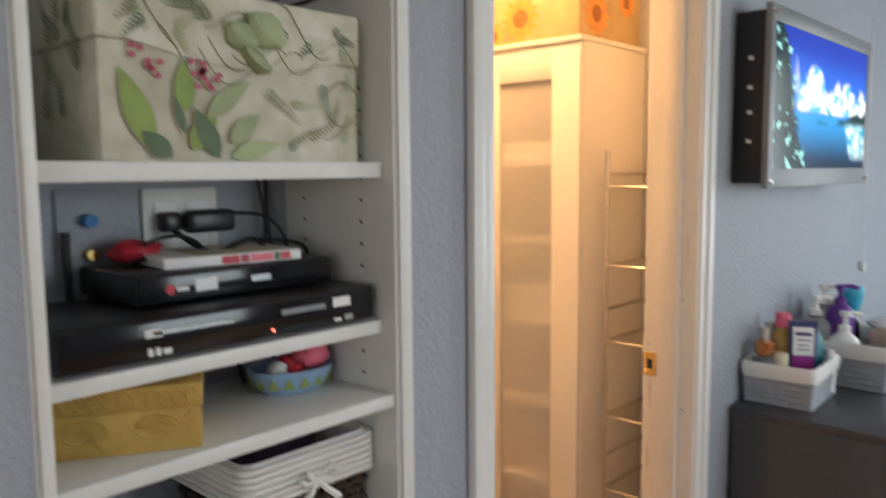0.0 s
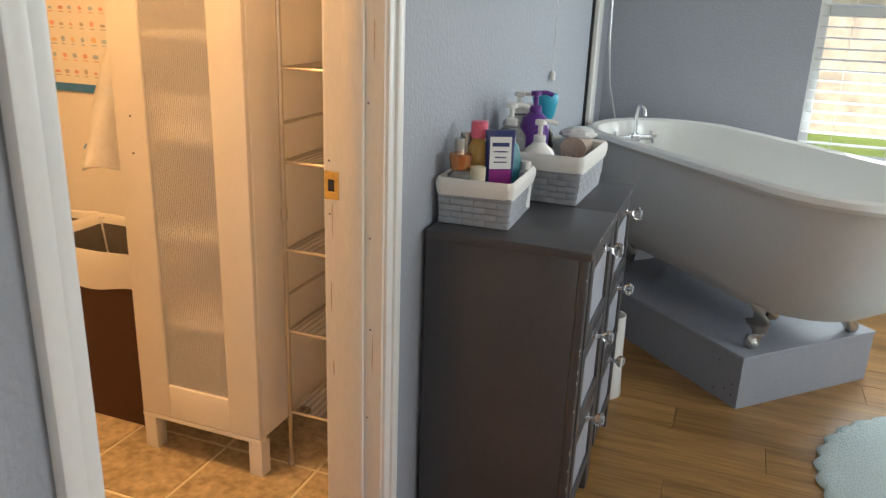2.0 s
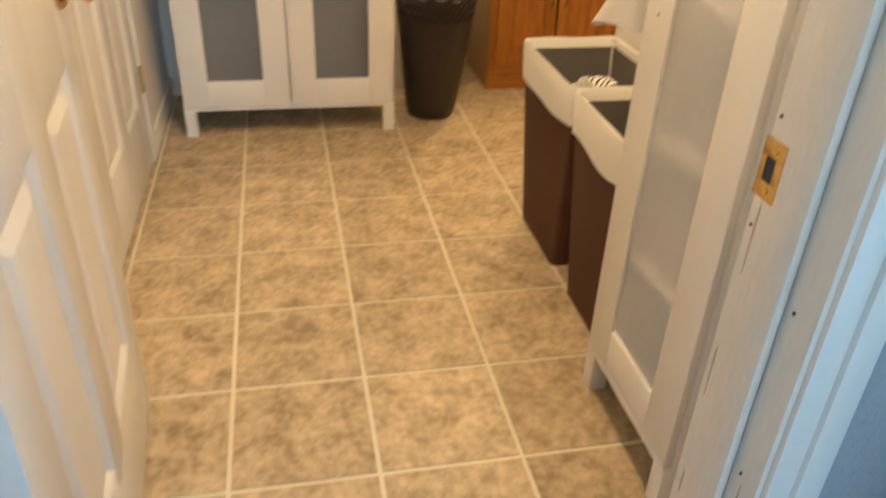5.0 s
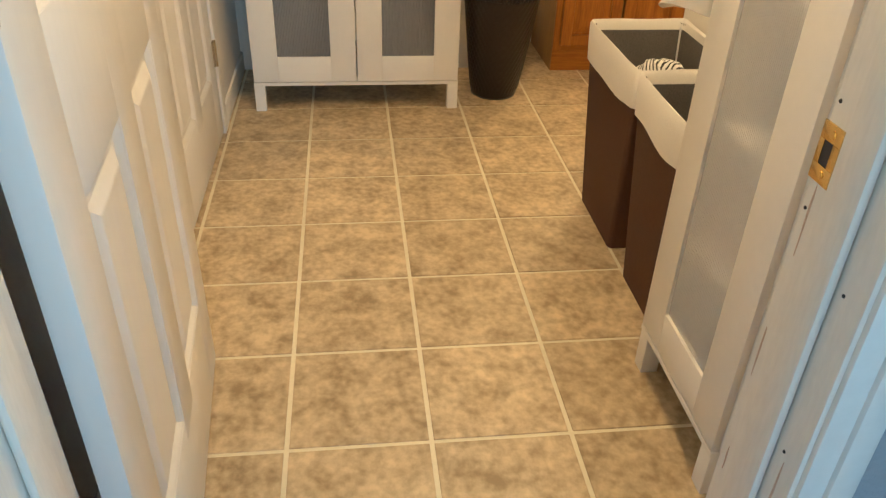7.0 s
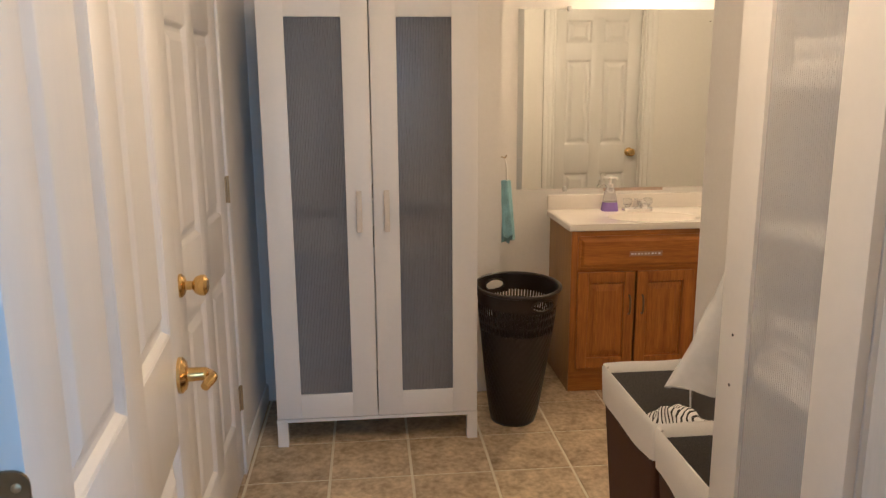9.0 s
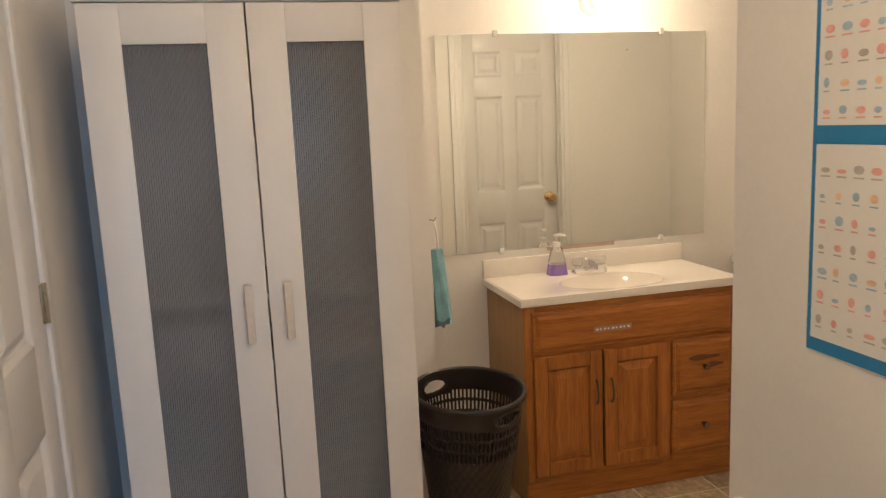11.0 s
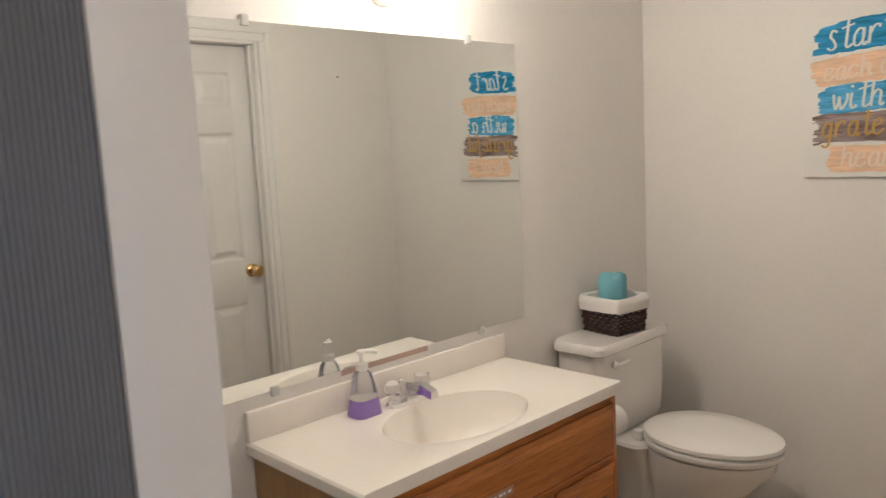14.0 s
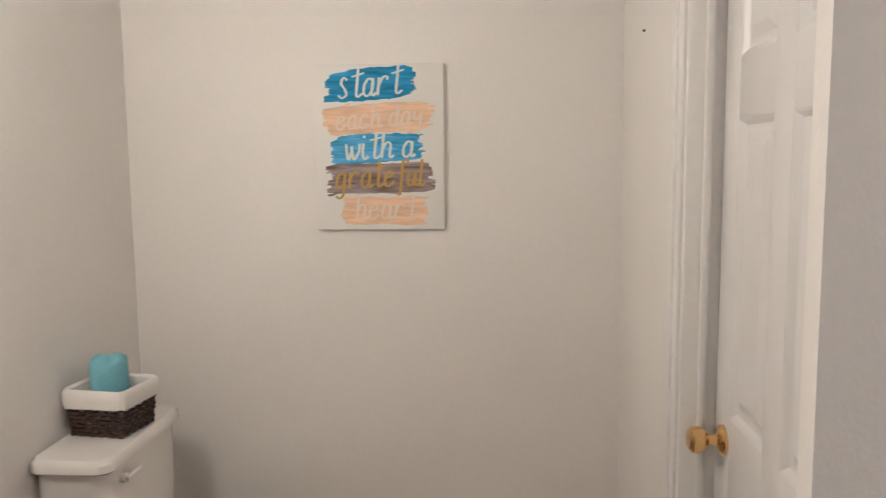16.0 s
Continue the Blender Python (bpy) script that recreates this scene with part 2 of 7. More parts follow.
VINYL = mat("white_vinyl_window", (0.82, 0.83, 0.83), 0.35, vary=0.01)
GLASS = mat("window_glass", (1, 1, 1), 0.0, vary=0.0, trans=1.0, ior=1.02)
GRASS = mat("lawn_grass", (0.10, 0.16, 0.04), 0.9, vary=0.4, grain=30, large=1)
CONCRETE = mat("pale_concrete", (0.62, 0.61, 0.58), 0.85, vary=0.1)
BRICK = mat("pale_tan_brick", (0.55, 0.48, 0.42), 0.85, vary=0.2, grain=6, rand=0.1)
ROOF = mat("grey_green_roof", (0.22, 0.25, 0.20), 0.8, vary=0.1)
GLOBE = glow("lit_opal_glass", WARM, 16)
LED = glow("red_standby_light", (1.0, 0.05, 0.02), 6)
CORD = mat("white_cord", (0.75, 0.75, 0.75), 0.5)
HANDLE = mat("cream_pull_handle", (0.70, 0.63, 0.54), 0.4)
STRIPE = mat("black_white_striped_shirt", (0.7, 0.7, 0.7), 0.9)


def add_stripes(m, pitch):
    """Woven stripes: black bands in the cloth at an even pitch, bent a little by its folds."""
    nt = m.node_tree
    b = nt.nodes["Principled BSDF"]
    tc, w, cr = nt.nodes.new("ShaderNodeTexCoord"), nt.nodes.new("ShaderNodeTexWave"), nt.nodes.new("ShaderNodeValToRGB")
    w.inputs["Scale"].default_value, w.inputs["Distortion"].default_value = 0.314 / pitch, 0.8
    w.bands_direction = "DIAGONAL"
    cr.color_ramp.interpolation = "CONSTANT"
    cr.color_ramp.elements[0].color, cr.color_ramp.elements[1].color = (0.03, 0.03, 0.035, 1), (0.75, 0.74, 0.72, 1)
    cr.color_ramp.elements[1].position = 0.30
    nt.links.new(tc.outputs["Object"], w.inputs[0]); nt.links.new(w.outputs["Fac"], cr.inputs[0]); nt.links.new(cr.outputs[0], b.inputs["Base Color"])


add_stripes(STRIPE, 0.010)
FACE = mat("tan_face_cloth", (0.55, 0.42, 0.34), 0.95, vary=0.2, grain=200, bump=0.6)


def ribbed_glass(name, colour, alpha, rough):
    """Frosted sheet; the fine upright ribs are in its mesh."""
    return mat(name, colour, rough, vary=0.03, alpha=alpha)


RIBBED = ribbed_glass("ribbed_frosted_panel", (0.25, 0.255, 0.265), 0.63, 0.16)
RIBBED_CLEAR = ribbed_glass("ribbed_pale_frosted_panel", (0.80, 0.79, 0.77), 0.46, 0.32)


def screen_material():
    """A lake picture on a lit television: deep blue sky, snowy hills, dark trees, blue water."""
    m = bpy.data.materials.new("lit_television_picture")
    m.use_nodes = True
    nt = m.node_tree
    N, L = nt.nodes.new, nt.links.new
    b = nt.nodes["Principled BSDF"]
    tc, sep = N("ShaderNodeTexCoord"), N("ShaderNodeSeparateXYZ")
    L(tc.outputs["Object"], sep.inputs[0])
    u, v = sep.outputs["Y"], sep.outputs["Z"]

    def cloud(scale, detail, sx=1.0, sz=1.0):
        mp, no = N("ShaderNodeMapping"), N("ShaderNodeTexNoise")
        mp.inputs["Scale"].default_value = (1, sx, sz)
        no.inputs["Scale"].default_value, no.inputs["Detail"].default_value = scale, detail
        L(tc.outputs["Object"], mp.inputs[0]); L(mp.outputs[0], no.inputs[0])
        return no.outputs[0]

    def affine(a, k, c):
        """a * k + c, where c is a number or another value."""
        n = N("ShaderNodeMath"); n.operation = "MULTIPLY_ADD"
        L(a, n.inputs[0]); n.inputs[1].default_value = k
        if isinstance(c, float):
            n.inputs[2].default_value = c
        else:
            L(c, n.inputs[2])
        return n.outputs[0]

    def step(a, lo, hi):
        n = N("ShaderNodeMapRange"); n.interpolation_type = "SMOOTHSTEP"
        n.inputs["From Min"].default_value, n.inputs["From Max"].default_value = lo, hi
        L(a, n.inputs[0])
        return n.outputs[0]

    def times(a, c):
        n = N("ShaderNodeMath"); n.operation = "MULTIPLY"
        L(a, n.inputs[0]); L(c, n.inputs[1])
        return n.outputs[0]

    def blend(fac, a, c):
        n = N("ShaderNodeMix"); n.data_type = "RGBA"
        L(fac, n.inputs[0])
        for k, q in ((6, a), (7, c)):
            if isinstance(q, tuple):
                n.inputs[k].default_value = (*q, 1)
            else:
                L(q, n.inputs[k])
        return n.outputs[2]

    soft, fine = cloud(8, 2), cloud(26, 3)
    sky_ = blend(step(v, 0.0, 0.17), (0.0, 0.16, 0.85), (0.0, 0.03, 0.40))
    water = blend(step(v, -0.17, -0.02), (0.0, 0.015, 0.05), (0.0, 0.30, 0.75))
    col = blend(step(v, -0.032, -0.022), water, sky_)
    ridge = affine(u, 0.05, affine(cloud(7, 4, 1.0, 0.25), -0.34, affine(v, 1.0, 0.11)))
    hill = times(step(affine(ridge, -1.0, 0.0), -0.012, 0.012), step(v, -0.03, -0.015))
    col = blend(times(hill, step(u, -0.27, -0.18)), col, blend(step(fine, 0.40, 0.55), (0.05, 0.45, 0.85), (0.95, 1.0, 1.0)))
    shore = times(step(affine(cloud(6, 3, 1.0, 0.6), 0.10, affine(u, 0.12, affine(v, -1.0, -0.105))), -0.01, 0.006), step(v, -0.06, -0.035))
    col = blend(shore, col, (0.0, 0.03, 0.03))
    glint = times(step(affine(soft, 0.5, u), 0.44, 0.50), times(step(v, -0.16, -0.12), step(affine(v, -1.0, 0.0), 0.03, 0.06)))
    col = blend(glint, col, blend(step(fine, 0.42, 0.58), (0.0, 0.35, 0.6), (0.75, 1.0, 1.0)))
    trees = step(affine(v, 0.42, affine(fine, -0.16, affine(u, 1.0, 0.33))), 0.02, -0.01)
    col = blend(trees, col, blend(step(fine, 0.57, 0.66), (0.0, 0.016, 0.018), (0.3, 0.8, 0.8)))
    b.inputs["Base Color"].default_value = (0.01, 0.01, 0.01, 1)
    b.inputs["Roughness"].default_value = 0.15
    L(col, b.inputs["Emission Color"]); b.inputs["Emission Strength"].default_value = 0.95
    return m


SCREEN = screen_material()


# ---- mesh helpers ----
def thing(name, label, category, x=0.0, y=0.0, z=0.0, rz=0.0, group="", kind=""):
    ob = new(name)
    ob.empty_display_size = 0.05
    ob.matrix_basis = pose(x, y, z, 0, 0, rz)
    return tagged(ob, label, category, group, kind)


def mesh_of(name, bm, material, angle=38):
    bmesh.ops.recalc_face_normals(bm, faces=bm.faces)
    me = bpy.data.meshes.new(name)
    bm.to_mesh(me)
    bm.free()
    me.materials.append(material)
    for p in me.polygons:
        p.use_smooth = True
    me.set_sharp_from_angle(angle=radians(angle))
    return me


def part(name, bm, material, parent=None, label="", angle=38):
    ob = new(name, mesh_of(name, bm, material, angle))
    ob.parent = parent
    return tagged(ob, label)


def solo(name, bm, material, label, category, m=None, kind="", group="", angle=38):
    ob = new(name, mesh_of(name, bm, material, angle))
    if m is not None:
        ob.matrix_basis = m
    return tagged(ob, label, category, group, kind)


def BM():
    return bmesh.new()


def box(bm, x0, y0, z0, x1, y1, z1, bev=0.0, seg=2):
    r = bmesh.ops.create_cube(bm, size=1, matrix=Matrix.Translation(((x0 + x1) / 2, (y0 + y1) / 2, (z0 + z1) / 2)) @ Matrix.Diagonal((x1 - x0, y1 - y0, z1 - z0, 1)))
    if bev:
        edges = list({e for v in r["verts"] for e in v.link_edges})
        bmesh.ops.bevel(bm, geom=edges, offset=bev, segments=seg, affect="EDGES", profile=0.5)
    return bm


def clamp(q, lo, hi):
    return min(max(q, lo), hi)


def ring(bm, pts):
    return [bm.verts.new(p) for p in pts]


def bridge(bm, a, b, closed=True):
    n = len(a)
    for i in range(n if closed else n - 1):
        j = (i + 1) % n
        bm.faces.new((a[i], a[j], b[j], b[i]))


def loft(bm, rings, cap0=True, cap1=True, closed=True):
    rs = [ring(bm, r) for r in rings]
    for a, b in zip(rs, rs[1:]):
        bridge(bm, a, b, closed)
    if cap0:
        bm.faces.new(rs[0])
    if cap1:
        bm.faces.new(rs[-1])
    return bm


def lathe(bm, prof, n=24, at=(0, 0, 0), axis="z", cap0=True, cap1=True):
    rs = []
    for r, z in prof:
        pts = []
        for i in range(n):
            a = 2 * math.pi * i / n
            p = (r * math.cos(a), r * math.sin(a), z)
            if axis == "x":
                p = (z, r * math.cos(a), r * math.sin(a))
            elif axis == "y":
                p = (r * math.cos(a), z, r * math.sin(a))
            pts.append(Vector(p) + Vector(at))
        rs.append(pts)
    return loft(bm, rs, cap0, cap1)


def tube(bm, pts, r, n=8, close=False):
    pts = [Vector(p) for p in pts]
    rs = []
    up = Vector((0.13, 0.21, 0.97)).normalized()
    for i, p in enumerate(pts):
        d = (pts[min(i + 1, len(pts) - 1)] - pts[max(i - 1, 0)]).normalized()
        if close:
            d = (pts[(i + 1) % len(pts)] - pts[i - 1]).normalized()
        u = d.cross(up)
        if u.length < 0.05:
            u = d.cross(Vector((1, 0, 0)))
        u.normalize()
        v = d.cross(u)
        rad = r[i] if isinstance(r, (list, tuple)) else r
        rs.append([p + (u * math.cos(2 * math.pi * k / n) + v * math.sin(2 * math.pi * k / n)) * rad for k in range(n)])
    if close:
        rr = [ring(bm, q) for q in rs]
        for a, b in zip(rr, rr[1:] + rr[:1]):
            bridge(bm, a, b)
        return bm
    return loft(bm, rs)


def arc(p0, p1, p2, n=8):
    a, b, c = Vector(p0), Vector(p1), Vector(p2)
    return [(1 - t) ** 2 * a + 2 * t * (1 - t) * b + t * t * c for t in [i / n for i in range(n + 1)]]


def rrect(w, d, r, z, n=5, cx=0.0, cy=0.0):
    pts = []
    for sx, sy, a0 in ((1, 1, 0), (-1, 1, 90), (-1, -1, 180), (1, -1, 270)):
        for k in range(n + 1):
            a = radians(a0 + 90 * k / n)
            pts.append((cx + sx * (w / 2 - r) + r * math.cos(a), cy + sy * (d / 2 - r) + r * math.sin(a), z))
    return pts


def ellipse(a, b, z, n=40, cx=0.0, cy=0.0, p=2.0):
    out = []
    for i in range(n):
        t = 2 * math.pi * i / n
        c, s = math.cos(t), math.sin(t)
        out.append((cx + a * math.copysign(abs(c) ** (2 / p), c), cy + b * math.copysign(abs(s) ** (2 / p), s), z))
    return out


def blob(bm, pts, thick, to3):
    """A thin flat shape from an outline in the plane; to3 maps (u, v, w) into space."""
    a, b = ring(bm, [to3(u, v, 0) for u, v in pts]), ring(bm, [to3(u, v, thick) for u, v in pts])
    bridge(bm, a, b)
    bm.faces.new(b)
    return bm


# ---- structure ----
H = 2.44
XG, XM, XW = -0.53, -0.60, -0.652      # partition: grey face, middle, white face
D0, D1, DH = 1.216, 1.975, 2.04       # doorway in the partition
N0, N1, NZ0, NZ1 = 0.520, 1.020, 0.88, 2.02   # shelf niche in the partition
YB = 4.55                             # wall behind the bath


def wall(name, boxes, material, label):
    bm = BM()
    for b in boxes:
        box(bm, *b)
    return solo(name, bm, material, label, "wall", kind="structure")


wall("wall_partition_grey", [(XM, -2.0, 0, XG, N0, H), (XM, N0, 0, XG, N1, NZ0), (XM, N0, NZ1, XG, N1, H), (XM, N1, 0, XG, D0, H), (XM, D0, DH, XG, D1, H), (XM, D1, 0, XG, YB, H)], GREY_WALL, "textured grey-blue painted wall with doorway and shelf niche")
wall("wall_partition_white", [(XW, 1.05, 0, XM, D0, H), (XW, D0, DH, XM, D1, H), (XW, D1, 0, XM, 2.605, H)], WHITE_WALL, "white painted side of the partition wall")
WX0, WX1, WZ0, WZ1 = 0.395, 1.335, 0.60, 2.02
wall("wall_bath_north", [(XG - 0.1, YB, 0, WX0, YB + 0.14, H), (WX1, YB, 0, 3.6, YB + 0.14, H), (WX0, YB, 0, WX1, YB + 0.14, WZ0), (WX0, YB, WZ1, WX1, YB + 0.14, H)], GREY_WALL, "textured grey-blue wall behind the bath, with window")
wall("wall_bedroom_east", [(3.5, -2.0, 0, 3.64, 1.5, H), (3.5, 3.3, 0, 3.64, YB, H), (3.5, 1.5, 0, 3.64, 3.3, 0.8), (3.5, 1.5, 2.1, 3.64, 3.3, H)], GREY_WALL, "grey-blue wall with a wide window")
wall("wall_bedroom_south", [(XM, -2.14, 0, 0.8, -2.0, H), (2.4, -2.14, 0, 3.64, -2.0, H), (0.8, -2.14, 0, 2.4, -2.0, 0.8), (0.8, -2.14, 2.1, 2.4, -2.0, H)], GREY_WALL, "grey-blue wall with a window")
E0, E1, EX0, EX1 = -1.985, -2.775, 0.93, 1.05
wall("wall_hall_south", [(E0, EX0, 0, -0.81, EX1, H), (-0.81, 1.024, 0, XW, EX1, H), (-3.96, EX0, 0, E1, EX1, H), (E1, EX0, 2.04, E0, EX1, H)], WHITE_WALL, "white painted hall wall with a closet door")
wall("wall_closet_back", [(-2.95, 0.1, 0, -1.0, 0.2, H), (-2.95, 0.2, 0, -2.85, EX0, H), (-1.1, 0.2, 0, -1.0, EX0, H)], WHITE_WALL, "white closet wall")
wall("wall_wardrobe_return", [(-3.842, EX1, 0, -3.472, 2.142, H)], WHITE_WALL, "white wall return beside the wardrobe")
wall("wall_mirror", [(-3.96, 2.142, 0, -3.842, 4.36, H)], WHITE_WALL, "white painted wall behind the mirror")
wall("wall_painting", [(-3.842, 4.24, 0, -2.19, 4.36, H)], WHITE_WALL, "white painted wall with a canvas picture")
F0, F1, FH = 2.83, 3.487, 2.0
wall("wall_hall_north", [(-2.404, 2.605, 0, -2.31, 2.64, H), (-2.31, 2.605, 0, XM, 2.72, H)], WHITE_WALL, "white painted hall wall with a paper chart")
wall("wall_nook_east", [(-2.31, 2.72, 0, -2.19, F0, H), (-2.31, F1, 0, -2.19, 4.24, H), (-2.31, F0, FH, -2.19, F1, H)], WHITE_WALL, "white painted wall with a closed door")
wall("wall_behind_door", [(-2.1, 2.72, 0, -2.05, 4.36, H)], WHITE_WALL, "plain wall closing the space behind the door")

bm = BM(); box(bm, XM, -2.14, H, 3.64, 4.69, H + 0.1)
solo("ceiling_bedroom", bm, CEILING, "white textured ceiling", "ceiling", kind="structure")
bm = BM(); box(bm, -3.96, 0.1, H + 0.004, XM, 4.36, H + 0.1)
solo("ceiling_washroom", bm, CEILING, "white textured ceiling", "ceiling", kind="structure")

floor_wood = solo("floor_wood", box(BM(), XM, -2.14, -0.10, 3.64, 4.69, -0.012), PLANK, "honey-brown wood plank floor", "floor", kind="structure")
floor_tile = solo("floor_tile", box(BM(), -3.96, 0.1, -0.10, XM, 4.36, -0.003), GROUT, "beige stone-look tile floor with pale joints", "floor", kind="structure")


def trim_box(name, boxes, material, label, bev=0.004):
    bm = BM()
    for b in boxes:
        box(bm, *b, bev)
    return solo(name, bm, material, label, "trim", kind="structure")


# doorway: jambs, stops, casings
trim_box("trim_jamb_strike", [(XW - 0.004, D1 - 0.002, 0, XG + 0.004, D1 + 0.016, DH), (XW + 0.04, D1 - 0.014, 0, XG - 0.035, D1 - 0.003, DH - 0.02)], TRIM_WORN, "worn white door jamb with stop and nail holes")
trim_box("trim_jamb_hinge", [(XW - 0.004, D0 - 0.016, 0, XG + 0.004, D0 + 0.002, DH), (XW + 0.04, D0 + 0.003, 0, XG - 0.035, D0 + 0.014, DH - 0.02)], TRIM_WORN, "white door jamb on the hinge side")
trim_box("trim_jamb_head", [(XW - 0.004, D0 + 0.003, DH - 0.016, XG + 0.004, D1 - 0.003, DH + 0.002)], TRIM_WORN, "white head jamb")


def casing(name, x, sgn, y0, y1, top, w, label, material=TRIM):
    """Moulded casing round an opening in a wall of constant x; sgn: the side on which it stands proud."""
    bm = BM()
    for ya, yb, inner in ((y0 - w, y0 - 0.004, 1), (y1 + 0.004, y1 + w, -1)):
        lo, hi = (ya + w * 0.45, yb) if inner > 0 else (ya, yb - w * 0.45)
        box(bm, min(x, x + sgn * 0.011), lo, 0, max(x, x + sgn * 0.011), hi, top, 0.003)
        lo, hi = (ya, ya + w * 0.5) if inner > 0 else (yb - w * 0.5, yb)
        box(bm, min(x, x + sgn * 0.018), lo, 0, max(x, x + sgn * 0.018), hi, top + w * 0.5, 0.005)
    box(bm, min(x, x + sgn * 0.0105), y0 - w * 0.5, top, max(x, x + sgn * 0.0105), y1 + w * 0.5, top + w * 0.52, 0.003)
    box(bm, min(x, x + sgn * 0.0175), y0 - w, top + w * 0.48, max(x, x + sgn * 0.0175), y1 + w, top + w, 0.005)
    return solo(name, bm, material, label, "trim", kind="structure")


casing("trim_casing_grey_side", XG, 1, D0, D1, DH, 0.062, "white moulded door casing")
casing("trim_casing_white_side", XW, -1, D0, D1, DH, 0.06, "white moulded door casing on the washroom side")
casing("trim_casing_nook_door", -2.31, -1, F0, F1, FH, 0.070, "white moulded casing of the nook door")
trim_box("trim_jamb_nook_door", [(-2.314, F1 - 0.015, 0, -2.186, F1 + 0.003, FH), (-2.314, F0 - 0.003, 0, -2.186, F0 + 0.015, FH), (-2.314, F0 + 0.016, FH - 0.015, -2.186, F1 - 0.016, FH + 0.003), (-2.28, F1 - 0.026, 0, -2.262, F1 - 0.016, FH - 0.016), (-2.28, F0 + 0.016, 0, -2.262, F0 + 0.026, FH - 0.016)], TRIM, "white door jamb with stop")
# closet door surround in the hall
trim_box("trim_casing_closet_door", [(E0, EX1, 0, E0 + 0.058, EX1 + 0.014, 2.1), (E1 - 0.058, EX1, 0, E1, EX1 + 0.014, 2.1), (E1, EX1, 2.04, E0, EX1 + 0.014, 2.1)], TRIM, "white moulded casing of the closet door")
trim_box("baseboard_hall_south", [(-3.47, EX1, 0, E1 - 0.06, EX1 + 0.012, 0.085), (E0 + 0.06, EX1, 0, XW - 0.02, EX1 + 0.012, 0.085)], TRIM, "white baseboard")
trim_box("baseboard_mirror_wall", [(-3.842, 3.40, 0, -3.83, 4.228, 0.085), (-3.842, 2.142, 0, -3.83, 2.44, 0.085)], TRIM, "white baseboard")
trim_box("baseboard_painting_wall", [(-3.842, 4.228, 0, -2.31, 4.24, 0.085)], TRIM, "white baseboard")
trim_box("baseboard_hall_north", [(-2.399, 2.593, 0, XW - 0.07, 2.605, 0.085)], TRIM, "white baseboard")
trim_box("trim_corner_post", [(XG, 4.10, 0.2, XG + 0.028, 4.215, H)], TRIM, "cream painted upright board by the bath")


def six_panel_door(name, w, h, label, group="", parent=None):
    """Leaf along local +x from the hinge, thickness along y, centred; six raised panels."""
    door = thing(name, label, "door", kind="structure")
    t, s = 0.0175, w * 0.145
    mid = w / 2
    cols = ((s, mid - s * 0.45), (mid + s * 0.45, w - s))
    rows = ((0.235, 0.80), (1.0, 1.585), (1.70, h - 0.115))
    bm = BM()
    box(bm, 0, -t, 0, s, t, h, 0.002)
    box(bm, w - s, -t, 0, w, t, h, 0.002)
    box(bm, mid - s * 0.45, -t, 0.19, mid + s * 0.45, t, h - 0.1, 0.001)
    zs = [0.0] + [z for r in rows for z in r] + [h]
    for a, b in zip(zs[0::2], zs[1::2]):
        box(bm, s - 0.001, -t + 0.0004, a, w - s + 0.001, t - 0.0004, b, 0.001)
    part("door_frame", bm, DOOR, door)
    for x0, x1 in cols:
        for z0, z1 in rows:
            bm = BM()
            box(bm, x0 - 0.002, -t + 0.0135, z0 - 0.002, x1 + 0.002, t - 0.0135, z1 + 0.002)
            for sg in (-1, 1):
                a = [(x0, sg * (t - 0.001), z0), (x1, sg * (t - 0.001), z0), (x1, sg * (t - 0.001), z1), (x0, sg * (t - 0.001), z1)]
                def inset(d, y):
                    return [(x0 + d, sg * y, z0 + d), (x1 - d, sg * y, z0 + d), (x1 - d, sg * y, z1 - d), (x0 + d, sg * y, z1 - d)]
                loft(bm, [a, inset(0.004, t - 0.003), inset(0.013, t - 0.0115), inset(0.020, t - 0.0125), inset(0.027, t - 0.0115), inset(0.046, t - 0.003), inset(0.050, t - 0.0022)], False, True)
            part("panel", bm, DOOR, door, angle=9)
    return door


def hinge(parent, x, y, z):
    bm = BM()
    box(bm, x - 0.019, y - 0.004, z - 0.045, x + 0.019, y + 0.001, z + 0.045, 0.001)
    lathe(bm, [(0.0055, -0.047), (0.0055, 0.047)], 10, (x, y + 0.003, z))
    for dz in (-0.028, 0, 0.028):
        lathe(bm, [(0.0035, 0.0), (0.003, 0.0025)], 8, (x + 0.009, y + 0.0005, z + dz), "y")
    part("hinge", bm, BRASS_OLD, parent, "tarnished brass hinge")


def knob(parent, x, y, sg, z, label="round brass door knob"):
    bm = BM()
    lathe(bm, [(0.031, 0), (0.031, 0.005 * sg), (0.024, 0.012 * sg), (0.012, 0.016 * sg), (0.011, 0.032 * sg), (0.022, 0.040 * sg), (0.0275, 0.052 * sg), (0.027, 0.064 * sg), (0.018, 0.071 * sg)], 24, (x, y, z), "y")
    part("door_knob", bm, BRASS, parent, label)


# open door into the washroom
door_1 = six_panel_door("door_1", 0.79, 2.015, "white six-panel door standing open, brass lever handle")
door_1.matrix_basis = pose(-0.690, 1.2405, 0.012, 0, 0, 184.6)
bm = BM()
for sg in (-1,):
    lathe(bm, [(0.033, 0), (0.033, -0.006), (0.026, -0.013), (0.013, -0.016), (0.012, -0.045), (0.010, -0.052)], 24, (0.725, sg * 0.0175, 0.91), "y")
    tube(bm, arc((0.725, -0.058, 0.91), (0.718, -0.080, 0.912), (0.700, -0.078, 0.910), 8) + [Vector((0.682, -0.072, 0.908)), Vector((0.672, -0.068, 0.905))], [0.011, 0.0105, 0.010, 0.0095, 0.009, 0.009, 0.009, 0.009, 0.009, 0.009, 0.008], 10)
